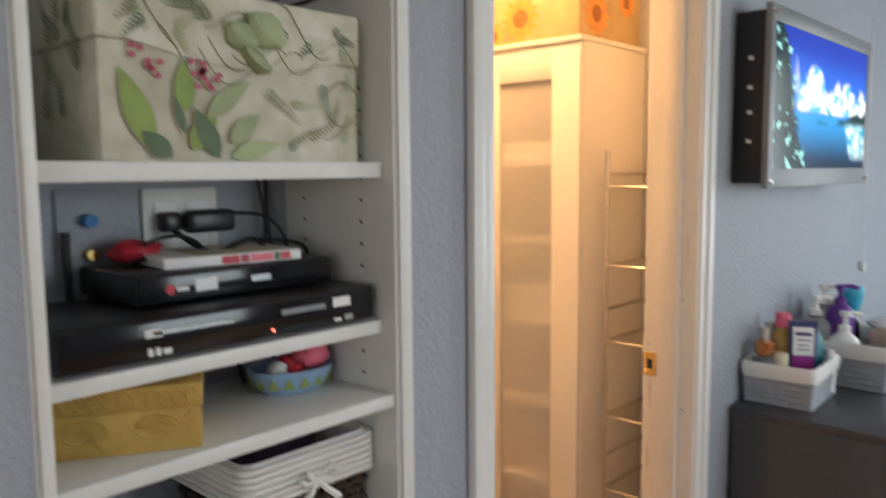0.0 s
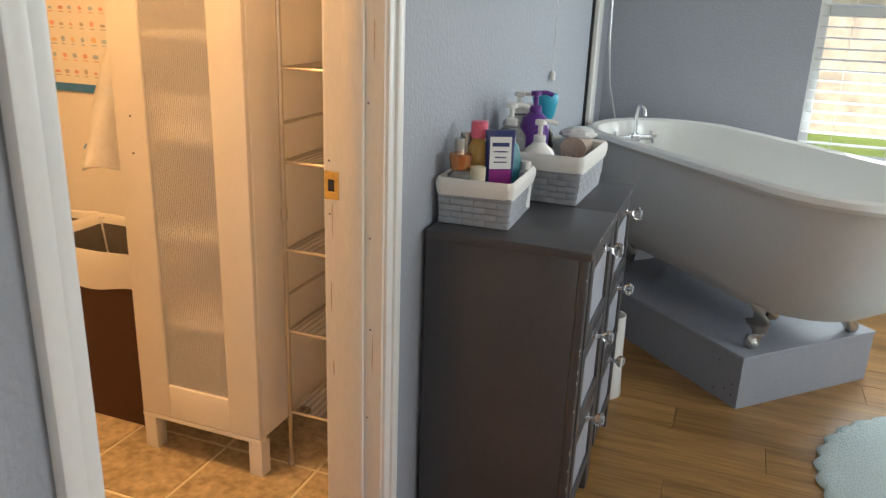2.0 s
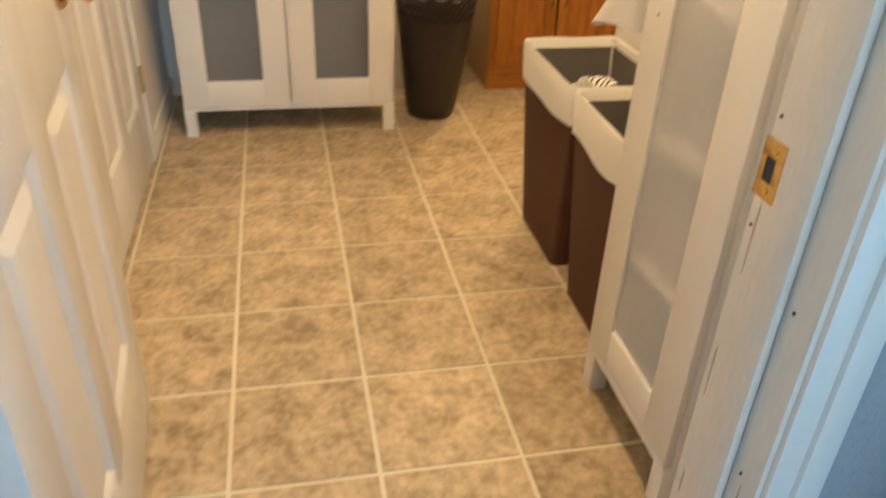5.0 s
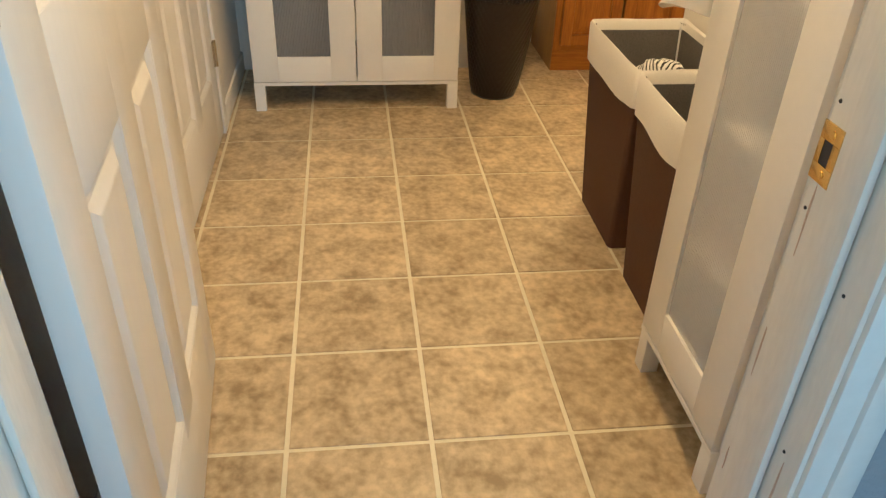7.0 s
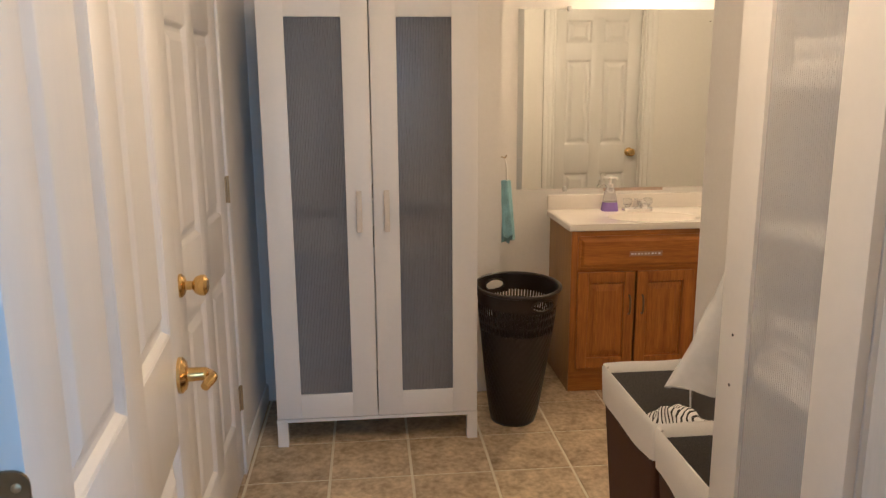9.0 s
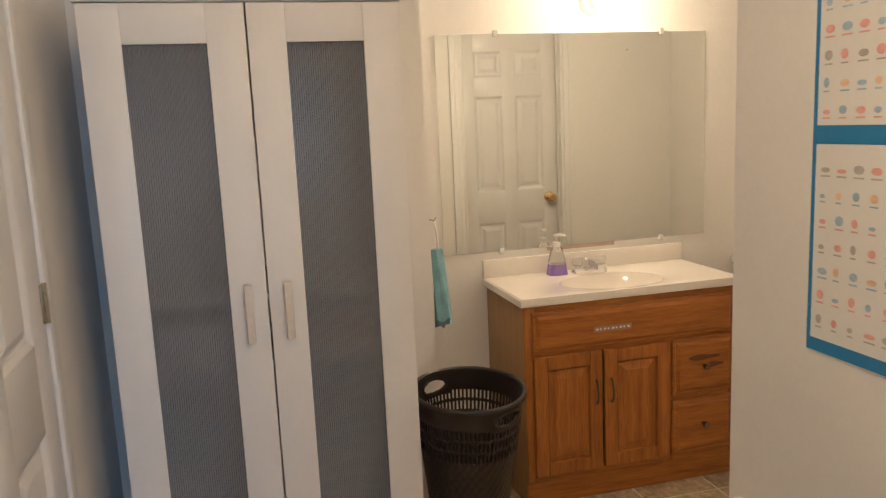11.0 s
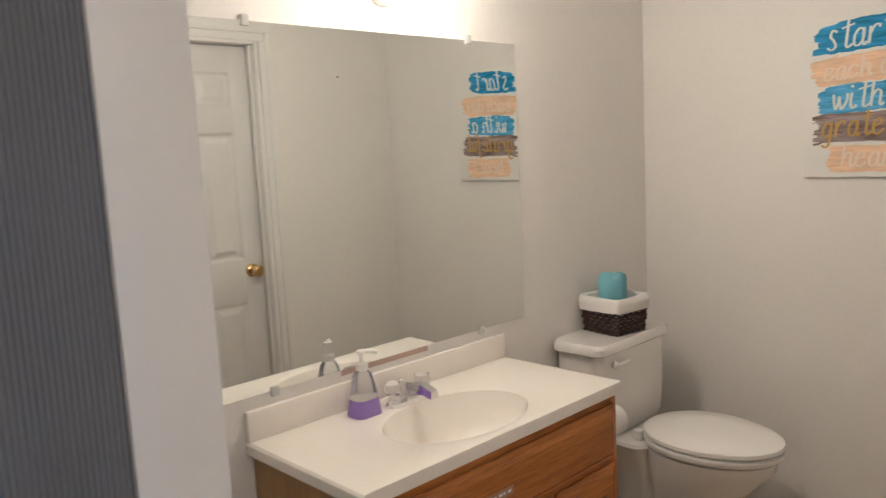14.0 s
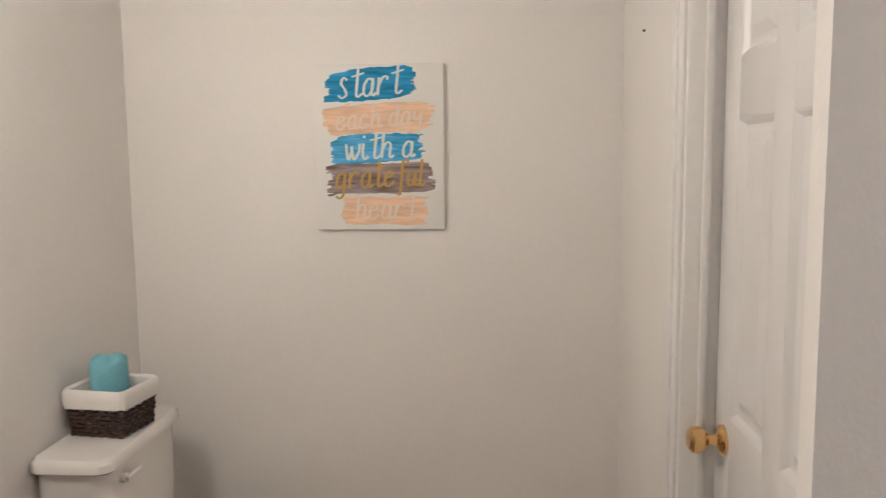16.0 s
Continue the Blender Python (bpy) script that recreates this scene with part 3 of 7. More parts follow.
part("lever_handle", bm, BRASS, door_1, "polished brass lever handle")
bm = BM(); lathe(bm, [(0.031, 0), (0.031, 0.005), (0.02, 0.012), (0.012, 0.04), (0.026, 0.055), (0.018, 0.07)], 20, (0.725, 0.0175, 0.91), "y")
part("door_knob", bm, BRASS, door_1)
bm = BM(); box(bm, 0.7885, -0.012, 0.88, 0.792, 0.012, 0.94, 0.0008)
part("latch_plate", bm, BRASS, door_1)
for z in (0.24, 1.061, 1.8):
    bm = BM()
    leaf = [(y_ - 0.0005, z_) for y_, z_, _ in rrect(0.040, 0.092, 0.013, 0, 5)]
    blob(bm, leaf, -0.003, lambda u, v, w, z=z: (-0.0006 + w, u, z + v))
    for k in range(5):
        lathe(bm, [(0.0062, -0.046 + k * 0.0186), (0.0062, -0.0286 + k * 0.0186)], 12, (-0.006, 0.026, z))
    part("hinge", bm, HINGE, door_1, "aged bronze hinge with rounded corners")
    for dy, dz in ((-0.010, -0.031), (0.004, 0.0), (-0.010, 0.031)):
        bm = BM(); lathe(bm, [(0.0042, -0.0034), (0.0042, -0.0042), (0.0025, -0.005)], 10, (0, dy, z + dz), "x"); part("hinge_screw", bm, BRASS_OLD, door_1)

# closet door in the hall's south wall, shut
door_2 = six_panel_door("door_2", 0.785, 2.015, "white six-panel closet door, shut, brass knob")
door_2.matrix_basis = pose(E1 + 0.0025, EX1 - 0.012, 0.012)
knob(door_2, 0.725, 0.0175, 1, 0.915)
for z in (0.30, 1.07, 1.80):
    hinge(door_2, 0.0, 0.021, z)

# nook door, shut, set back in its jamb
door_3 = six_panel_door("door_3", F1 - F0 - 0.034, 1.97, "white six-panel door, shut, brass knob")
door_3.matrix_basis = pose(-2.222, F0 + 0.017, 0.012, 0, 0, 90)
knob(door_3, F1 - F0 - 0.034 - 0.06, 0.0175, 1, 0.945)

# strike plate in the jamb
strike_plate = thing("strike_plate", "brass strike plate set in the worn door jamb", "strike plate", -0.638, D1 - 0.002, 0.930)
bm = BM()
for b in ((-0.018, -0.0022, -0.029, 0.014, -0.0002, -0.012), (-0.018, -0.0022, 0.012, 0.014, -0.0002, 0.029), (0.004, -0.0022, -0.012, 0.014, -0.0002, 0.012), (-0.018, -0.0022, -0.012, -0.010, -0.0002, 0.012)):
    box(bm, *b, 0.0004)
lathe(bm, [(0.004, -0.0035), (0.0035, -0.0022)], 8, (0, 0, 0.02), "y"); lathe(bm, [(0.004, -0.0035), (0.0035, -0.0022)], 8, (0, 0, -0.02), "y")
part("plate", bm, BRASS, strike_plate)
bm = BM(); box(bm, -0.010, -0.0012, -0.012, 0.004, -0.0002, 0.012)
part("recess", bm, INK, strike_plate)
for i, (xx, zz) in enumerate(((-0.555, 0.83), (-0.56, 1.10), (-0.553, 0.63), (-0.56, 0.42), (-0.646, 0.98), (-0.646, 0.87))):
    bm = BM(); lathe(bm, [(0.0022, 0), (0.0016, -0.0012)], 8, (xx, D1 - 0.0022, zz), "y")
    solo("nail_hole", bm, INK, "small dark nail hole in the door jamb", "nail hole", group="nail holes in the jamb")
random.seed(4)
for i in range(5):
    zz = random.uniform(0.3, 1.25); bm = BM()
    k = random.uniform(0.015, 0.06)
    outline = [(0.0015 * math.cos(a) * random.uniform(0.5, 1.3), k * math.sin(a) * random.uniform(0.7, 1.1)) for a in [2 * math.pi * j / 9 for j in range(9)]]
    xx = random.choice((-0.548, -0.640, -0.644))
    blob(bm, outline, 0.0006, lambda u, v, w, xx=xx, zz=zz: (xx + u, D1 - 0.0020 - w, zz + v))
    solo("paint_chip", bm, FACE, "bare wood scratch in the worn jamb paint", "paint chip", group="paint chips on the jamb")

# window over the bath
window_1 = thing("window_1", "white vinyl sash window over the bath, blinds lowered open", "window", (WX0 + WX1) / 2, YB, WZ0, kind="structure")
ww, wh = WX1 - WX0, WZ1 - WZ0
bm = BM()
for b in ((-ww / 2, 0.05, 0, -ww / 2 + 0.045, 0.12, wh), (ww / 2 - 0.045, 0.05, 0, ww / 2, 0.12, wh), (-ww / 2 + 0.045, 0.05, 0, ww / 2 - 0.045, 0.12, 0.05), (-ww / 2 + 0.045, 0.05, wh - 0.05, ww / 2 - 0.045, 0.12, wh)):
    box(bm, *b, 0.004)
part("window_frame", bm, VINYL, window_1)
bm = BM(); box(bm, -ww / 2 + 0.045, 0.045, 0.685, ww / 2 - 0.045, 0.11, 0.735, 0.004)
part("meeting_rail", bm, VINYL, window_1)
for z0, z1 in ((0.05, 0.685), (0.735, wh - 0.05)):
    bm = BM(); box(bm, -ww / 2 + 0.045, 0.078, z0, ww / 2 - 0.045, 0.084, z1)
    p = part("pane", bm, GLASS, window_1); p.visible_shadow = False
bm = BM(); box(bm, -ww / 2, 0.001, -0.02, ww / 2, 0.05, -0.001, 0.003)
part("window_sill", bm, VINYL, window_1)
for sx in (-1, 1):
    bm = BM(); box(bm, min(sx * ww / 2, sx * (ww / 2 - 0.006)), 0.001, 0, max(sx * ww / 2, sx * (ww / 2 - 0.006)), 0.049, wh)
    part("window_reveal", bm, VINYL, window_1)
blind = thing("window_blind", "white two-inch slat blind, lowered with slats open", "blind", (WX0 + WX1) / 2, YB + 0.022, WZ0)
bm = BM(); box(bm, -ww / 2 + 0.008, -0.02, wh - 0.05, ww / 2 - 0.008, 0.02, wh - 0.002, 0.002); part("head_rail", bm, VINYL, blind)
bm = BM(); box(bm, -ww / 2 + 0.01, -0.02, 0.01, ww / 2 - 0.01, 0.02, 0.028, 0.002); part("bottom_rail", bm, VINYL, blind)
z = 0.07
while z < wh - 0.06:
    bm = BM()
    loft(bm, [[(sx * (ww / 2 - 0.01), yy, z + 0.10 * yy + 0.002 * math.cos(yy * 60) + dz) for yy, dz in ((-0.022, 0), (0, 0), (0.022, 0), (0.022, 0.0022), (0, 0.0022), (-0.022, 0.0022))] for sx in (-1, 1)])
    part("slat", bm, VINYL, blind)
    z += 0.047
for x in (-0.33, -0.1, 0.33):
    bm = BM(); tube(bm, [(x, -0.023, 0.02), (x, -0.023, wh - 0.03)], 0.0012, 5); part("ladder_cord", bm, CORD, blind)

# yard beyond the window
solo("ground", box(BM(), -60, 4.9, -0.5, 60, 120, -0.35), GRASS, "green lawn outside the window", "ground", kind="structure")
solo("pavement", box(BM(), -6, 6.0, -0.347, 9, 9.5, -0.33), CONCRETE, "pale concrete patio outside the window", "pavement", kind="structure")
shed = thing("garden_building", "low tan brick outbuilding with a grey-green roof", "building", 2.4, 13.0, -0.35)
part("wall", box(BM(), -7, 0, 0, 7, 4, 2.6), BRICK, shed)
bm = BM(); loft(bm, [[(-7.4, -0.5, 2.6), (7.4, -0.5, 2.6), (7.4, 4.5, 2.6), (-7.4, 4.5, 2.6)], [(-7.0, 2.0, 3.9), (7.0, 2.0, 3.9), (7.0, 2.2, 3.9), (-7.0, 2.2, 3.9)]])
part("roof", bm, ROOF, shed)

# ---- washroom furniture ----
def frosted_unit(name, label, w, d, h, doors, shelves, x, y, rz, handles, glass):
    """White cabinet on legs; the front is at local y = 0 and faces -y, x runs from 0 to w."""
    u = thing(name, label, "cabinet", x, y, 0, rz)
    z0, t = 0.118, 0.018
    bm = BM()
    box(bm, 0, 0.018, z0, t, d, h - 0.016, 0.0015)
    box(bm, w - t, 0.018, z0, w, d, h - 0.016, 0.0015)
    box(bm, t, 0.022, z0, w - t, d - 0.004, z0 + t)
    box(bm, t, d - 0.008, z0 + t, w - t, d - 0.001, h - 0.016)
    part("body", bm, CAB_WHITE, u)
    bm = BM(); box(bm, -0.006, -0.006, h - 0.016, w + 0.006, d, h, 0.002); part("top", bm, CAB_WHITE, u)
    bm = BM(); box(bm, 0.0, 0.0, z0 - 0.012, w, 0.03, z0 + 0.001, 0.001); part("bottom_rail", bm, CAB_WHITE, u)
    for lx in (0.0, w - 0.042):
        for ly in (0.002, d - 0.044):
            bm = BM(); box(bm, lx, ly, 0, lx + 0.042, ly + 0.042, z0 - 0.012, 0.002); part("leg", bm, CAB_WHITE, u)
    for z in shelves:
        bm = BM(); box(bm, t, 0.0185, z, w - t, d - 0.009, z + 0.016, 0.001); part("shelf", bm, CAB_WHITE, u)
    dw = w / doors
    for i in range(doors):
        a, b = i * dw + 0.0025, (i + 1) * dw - 0.0025
        st = 0.098
        zt, zb = h - 0.019, z0 + 0.004
        bm = BM()
        box(bm, a, 0, zb, a + st, 0.017, zt, 0.0012); box(bm, b - st, 0, zb, b, 0.017, zt, 0.0012)
        box(bm, a + st, 0.0003, zb, b - st, 0.0167, zb + 0.1, 0.001); box(bm, a + st, 0.0003, zt - 0.1, b - st, 0.0167, zt, 0.001)
        dr = part("door", bm, CAB_WHITE, u)
        bm = BM()
        pa, pb = a + st - 0.004, b - st + 0.004
        ribs = int((pb - pa) / 0.0058)
        prof = [(pa + (pb - pa) * (k / (ribs * 6)), 0.0098 - 0.0030 * abs(math.sin(math.pi * k / 6))) for k in range(ribs * 6 + 1)]
        prof += [(pb, 0.0115), (pa, 0.0115)]
        loft(bm, [[(px, py, zz) for px, py in prof] for zz in (zb + 0.096, zt - 0.096)])
        fp = part("frosted_panel", bm, glass, dr, "ribbed frosted plastic panel", 50)
        fp.visible_shadow = False
        if handles:
            hx = b - 0.05 if i == 0 else a + 0.05
            bm = BM()
            box(bm, hx - 0.011, -0.032, 0.882, hx + 0.011, -0.018, 1.043, 0.004)
            box(bm, hx - 0.008, -0.02, 0.89, hx + 0.008, 0.001, 0.905, 0.002); box(bm, hx - 0.008, -0.02, 1.02, hx + 0.008, 0.001, 1.035, 0.002)
            part("handle", bm, HANDLE, dr, "cream bar handle")
        else:
            for z in (0.982, 0.886):
                bm = BM(); lathe(bm, [(0.003, -0.0008), (0.003, 0.0)], 8, (a + 0.05, 0, z), "y"); part("screw_hole", bm, INK, dr, "empty handle screw hole")
    return u


wardrobe = frosted_unit("wardrobe", "white two-door wardrobe with ribbed frosted door panels", 0.812, 0.48, 1.795, 2, (0.80, 0.99), -2.985, 1.156, 90, True, RIBBED)
linen = frosted_unit("linen_cabinet", "narrow white cabinet with one ribbed frosted door", 0.402, 0.385, 1.80, 1, (0.40, 0.66, 0.92, 1.18, 1.42), -1.396, 2.198, 0, False, RIBBED_CLEAR)


def folded(name, label, w, d, h, x, y, z, material, rz=0, cat="towel"):
    bm = BM(); n = max(2, int(h / 0.03))
    for i in range(n):
        box(bm, -w / 2 + 0.004 * (i % 2), -d / 2, i * h / n + 0.0006, w / 2 - 0.003 * ((i + 1) % 2), d / 2 - 0.004 * (i % 3), (i + 1) * h / n, h / n * 0.3)
    return solo(name, bm, material, label, cat, pose(x, y, z, 0, 0, rz))


folded("folded_linen", "folded white linen on a wardrobe shelf", 0.22, 0.16, 0.10, -3.17, 1.36, 0.816, FABRIC_W, 90, "linen")
folded("folded_linen", "folded brown linen on a wardrobe shelf", 0.22, 0.16, 0.08, -3.17, 1.76, 0.816, FACE, 90, "linen")
folded("folded_linen", "stack of folded white linen behind frosted glass", 0.26, 0.24, 0.10, -1.195, 2.36, 0.936, FABRIC_W, 0, "linen")
folded("folded_linen", "stack of folded white linen behind frosted glass", 0.26, 0.24, 0.06, -1.195, 2.36, 1.436, FABRIC_W, 0, "linen")
folded("folded_linen", "stack of folded tan linen behind frosted glass", 0.26, 0.24, 0.09, -1.195, 2.36, 0.416, FACE, 0, "linen")

# sunflower box on the linen cabinet
sbox = thing("storage_box", "tan card storage box printed with orange sunflowers", "box", -1.195, 2.392, 1.80)
bm = BM(); box(bm, -0.185, -0.18, 0, 0.185, 0.18, 0.20, 0.003); part("body", bm, SUN_CARD, sbox)
bm = BM(); box(bm, -0.19, -0.185, 0.20, 0.19, 0.185, 0.25, 0.003); part("lid", bm, SUN_CARD, sbox)


def flower(parent, to3, r, petals=14):
    bm = BM()
    for i in range(petals):
        a = 2 * math.pi * i / petals
        q = [(r * 0.3, -r * 0.11), (r * 0.7, -r * 0.15), (r, 0), (r * 0.7, r * 0.15), (r * 0.3, r * 0.11)]
        blob(bm, [(u * math.cos(a) - v * math.sin(a), u * math.sin(a) + v * math.cos(a)) for u, v in q], 0.0006 + 0.0002 * (i % 3), to3)
    part("printed_petals", bm, PETAL, parent, "printed orange petals")
    bm = BM(); blob(bm, [(r * 0.38 * math.cos(k * 0.524), r * 0.38 * math.sin(k * 0.524)) for k in range(12)], 0.0014, to3)
    part("printed_centre", bm, SEEDS, parent, "printed brown flower centre")


for cx, cz, r in ((-0.135, 0.035, 0.045), (-0.028, 0.075, 0.075), (0.13, 0.16, 0.04)):
    flower(sbox, lambda u, v, w, cx=cx, cz=cz: (cx + u, -0.1805 - w, cz + v), r)
for cy, cz, r in ((-0.085, 0.075, 0.070), (0.09, 0.13, 0.05)):
    flower(sbox, lambda u, v, w, cy=cy, cz=cz: (0.1855 + w, cy + u, cz + v), r)

# wire rack between the cabinet and the doorway wall
rack = thing("wire_rack", "tall narrow brushed metal wire shelf rack", "rack", -0.955, 2.29, 0)
RW, RD, RH = 0.235, 0.29, 1.465
for px in (0, RW):
    for py in (0, RD):
        bm = BM(); tube(bm, [(px, py, 0), (px, py, RH)], 0.0065, 10)
        lathe(bm, [(0.011, 0), (0.012, 0.006), (0.008, 0.02)], 10, (px, py, 0)); lathe(bm, [(0.009, 0.735), (0.009, 0.765)], 10, (px, py, 0))
        part("post", bm, NICKEL, rack)
for z in (0.172, 0.420, 0.653, 0.888, 1.120, 1.357):
    bm = BM()
    loop = [(0, 0, z), (RW, 0, z), (RW, RD, z), (0, RD, z)]
    for a, b in zip(loop, loop[1:] + loop[:1]):
        tube(bm, [a, b], 0.0042, 6)
    for k in range(1, 12):
        tube(bm, [(RW * k / 12, 0, z + 0.003), (RW * k / 12, RD, z + 0.003)], 0.0018, 5)
    part("shelf", bm, NICKEL, rack)
for z in (0.524, 0.985, 1.396):
    for px in (0, RW):
        part("brace", tube(BM(), [(px, 0, z), (px, RD, z)], 0.0045, 6), NICKEL, rack)

# two cloth hampers side by side
def hamper(x, base_shift, label):
    hp = thing("laundry_hamper", label, "hamper", x, 2.42, 0, 0, "hampers along the wall")
    wb, db, wt, dt, h = 0.31, 0.27, 0.453, 0.302, 0.565

    def rng(k, e=0.0, n=3):
        w, d = wb + (wt - wb) * k - e, db + (dt - db) * k - e
        return rrect(w, d, 0.014, h * k, n, base_shift * (1 - k), 0.0)

    bm = BM(); loft(bm, [rng(0), rng(0.3), rng(0.6), rng(0.9)], True, False); part("body", bm, FABRIC_BROWN, hp)
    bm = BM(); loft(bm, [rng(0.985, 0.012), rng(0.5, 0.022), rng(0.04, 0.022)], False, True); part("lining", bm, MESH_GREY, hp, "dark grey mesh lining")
    for sx in (-1, 1):
        bm = BM(); tube(bm, [(sx * (wt / 2 - 0.016), dt / 2 - 0.018, h - 0.02), (sx * (wb / 2 - 0.02) + base_shift, db / 2 - 0.02, 0.03)], 0.003, 6); part("corner_piping", bm, CORD, hp, "pale piping in the lining corner")

    def wav(k, e, sag, bulge):
        pts = []
        src = rng(k, e, 4)
        for a, b in zip(src, src[1:] + src[:1]):
            m_ = max(1, int((Vector(b) - Vector(a)).length / 0.03))
            for i in range(m_):
                px, py, pz = Vector(a).lerp(Vector(b), i / m_)
                q = math.sin(px * 21 + x * 5) + 0.6 * math.sin(py * 33 + px * 11)
                pts.append((px * (1 + bulge * q), py * (1 + bulge * q), pz + sag * (q - 1.6 * math.cos(px / wt * 2 * math.pi))))
        return pts

    bm = BM()
    rings_ = [(0.80, -0.014, 0.006, 0.004), (0.90, -0.014, 0.002, 0.006), (0.985, -0.009, 0.0015, 0.002), (1.0, -0.001, 0.002, 0.0), (0.99, 0.012, 0.0, 0.0), (0.95, 0.014, 0.0, 0.0)]
    made = [wav(*r_) for r_ in rings_]
    n_ = min(len(r_) for r_ in made)
    made = [[r_[int(i * len(r_) / n_)] for i in range(n_)] for r_ in made]
    loft(bm, made, False, False)
    part("folded_cuff", bm, FABRIC_W, hp, "white cotton cuff folded over the rim")
    return hp


hamper(-2.082, 0.030, "brown cloth hamper with white folded cuff, holding striped laundry")
hamper(-1.624, 0.015, "brown cloth hamper with white folded cuff, nearly empty")


def crumple(bm, a, b, c, n=18, amp=0.25, seed=0.0):
    rs = []
    for j in range(n // 2 + 1):
        ph = math.pi * (j + 0.02) / (n // 2 + 0.04)
        rs.append([])
        for i in range(n):
            th = 2 * math.pi * i / n
            d = Vector((math.sin(ph) * math.cos(th), math.sin(ph) * math.sin(th), math.cos(ph)))
            k = 1 + amp * noise.noise(d * 2.6 + Vector((seed, seed, 0)))
            rs[-1].append((a * d.x * k, b * d.y * k, c * d.z * k))
    return loft(bm, rs)


shirt = thing("striped_shirt", "crumpled black-and-white striped shirt in the hamper", "shirt", -1.99, 2.40, 0.435)
part("cloth", crumple(BM(), 0.13, 0.105, 0.105, 36, 0.25, 3.1), STRIPE, shirt)
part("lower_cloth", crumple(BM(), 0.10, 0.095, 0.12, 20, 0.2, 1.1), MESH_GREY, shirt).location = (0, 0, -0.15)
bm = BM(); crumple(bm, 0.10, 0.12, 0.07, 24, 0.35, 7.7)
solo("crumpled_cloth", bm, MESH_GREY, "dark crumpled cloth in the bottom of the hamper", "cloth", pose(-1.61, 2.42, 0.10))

# plastic bag hanging at the cabinet's side
bag = thing("plastic_bag", "translucent white plastic bag of dark cloth hanging beside the cabinet", "bag", -1.3975, 2.262, 0.835, -90)
bm = BM()
rs = []
for k in range(15):
    q = k / 14
    lo, hi = -0.10 + 0.03 * q, 0.150 - 0.20 * q ** 0.8
    w, d = (hi - lo) / 2, 0.010 + 0.034 * math.sin(math.pi * clamp(0.12 + 0.88 * q, 0, 1)) ** 0.6
    rs.append([((lo + hi) / 2 + w * math.cos(t) * (1 + 0.04 * math.sin(5 * t + 2 * k)), -0.004 - d * 1.15 + d * math.sin(t) * (1 + 0.12 * math.sin(7 * t + k)), q * 0.44 + (0.014 * math.cos(t) + 0.008 * math.sin(3 * t)) * (1 - q)) for t in [2 * math.pi * i / 36 for i in range(36)]])
loft(bm, rs); part("bag_skin", bm, BAG, bag)
bm = BM()
for k in range(6):
    a0 = 0.075 - 0.017 * k
    tube(bm, [(a0 + 0.008 * math.cos(t), -0.0885 + 0.0035 * math.sin(t * 0.5), 0.052 + 0.012 * math.sin(t) + 0.004 * (k % 2)) for t in [i * 0.6 for i in range(9)]], 0.0022, 5)
part("printed_mark", bm, TAPE_BLUE, bag, "blue printed scrawl")
bm = BM(); loft(bm, [[(-0.045 + w * math.cos(t), -0.045 + 0.024 * math.sin(t), zz) for t in [i * 0.5236 for i in range(12)]] for w, zz in ((0.02, 0.04), (0.055, 0.10), (0.050, 0.26), (0.015, 0.38))])
part("dark_cloth", bm, BAG_DARK, bag, "dark cloth showing through the bag")
bm = BM(); tube(bm, arc((-0.06, -0.03, 0.44), (-0.05, -0.02, 0.55), (-0.04, -0.012, 0.56)) + arc((-0.04, -0.012, 0.56), (-0.03, -0.02, 0.55), (-0.045, -0.02, 0.44)), 0.006, 6); part("handle_loop", bm, BAG, bag)
bm = BM(); tube(bm, [(-0.04, 0.0, 0.575), (-0.04, -0.02, 0.572), (-0.04, -0.026, 0.585)], 0.003, 6); part("hook", bm, CHROME, bag)

# paper chart with rows of marks, taped up
chart = thing("wall_chart", "white paper chart with rows of coloured marks, blue tape edges", "chart", -1.948, 2.6045, 0.975)
bm = BM(); box(bm, -0.20, -0.0016, 0, 0.20, -0.0004, 0.95); part("sheet", bm, PAPER, chart)
bm = BM()
for b in ((-0.208, -0.0028, -0.012, 0.205, -0.0018, 0.014), (-0.208, -0.0028, 0.40, 0.205, -0.0018, 0.435), (-0.208, -0.0028, 0.014, -0.199, -0.0018, 0.40), (-0.208, -0.0028, 0.435, -0.199, -0.0018, 0.95)):
    box(bm, *b)
part("blue_tape", bm, TAPE_BLUE, chart, "blue masking tape")
random.seed(8)
for r in range(16):
    z = 0.045 + r * 0.050 if r < 7 else 0.455 + (r - 7) * 0.050
    bm, bm2 = BM(), BM()
    for c in range(9):
        xx = -0.185 + c * 0.041
        wd, ht = random.uniform(0.012, 0.026), random.uniform(0.008, 0.020)
        blob(bm if c % 2 else bm2, [(xx + wd * (0.5 + 0.5 * math.cos(a)), z + ht * (0.5 + 0.5 * math.sin(a))) for a in [k * 0.785 for k in range(8)]], 0.0005, lambda u, v, w: (u, -0.0018 - w, v))
        box(bm2, xx, -0.0021, z - 0.008, xx + wd, -0.0017, z - 0.005)
    tagged(part("printed_row", bm, (PRINT_ROSE, PRINT_BLUE, PAINT_PEACH)[r % 3], chart, "row of pale printed figures"), kind="stuff"); tagged(part("printed_row", bm2, (PRINT_GREY, PRINT_ROSE, PRINT_BLUE)[r % 3], chart, "row of pale printed figures"), kind="stuff")

# black laundry basket, oval, flaring towards the room
lb = thing("laundry_basket", "tall tapered black plastic laundry basket with slotted sides", "laundry basket", -3.17, 2.15, 0)
n, rows_, hb = 150, 62, 0.62


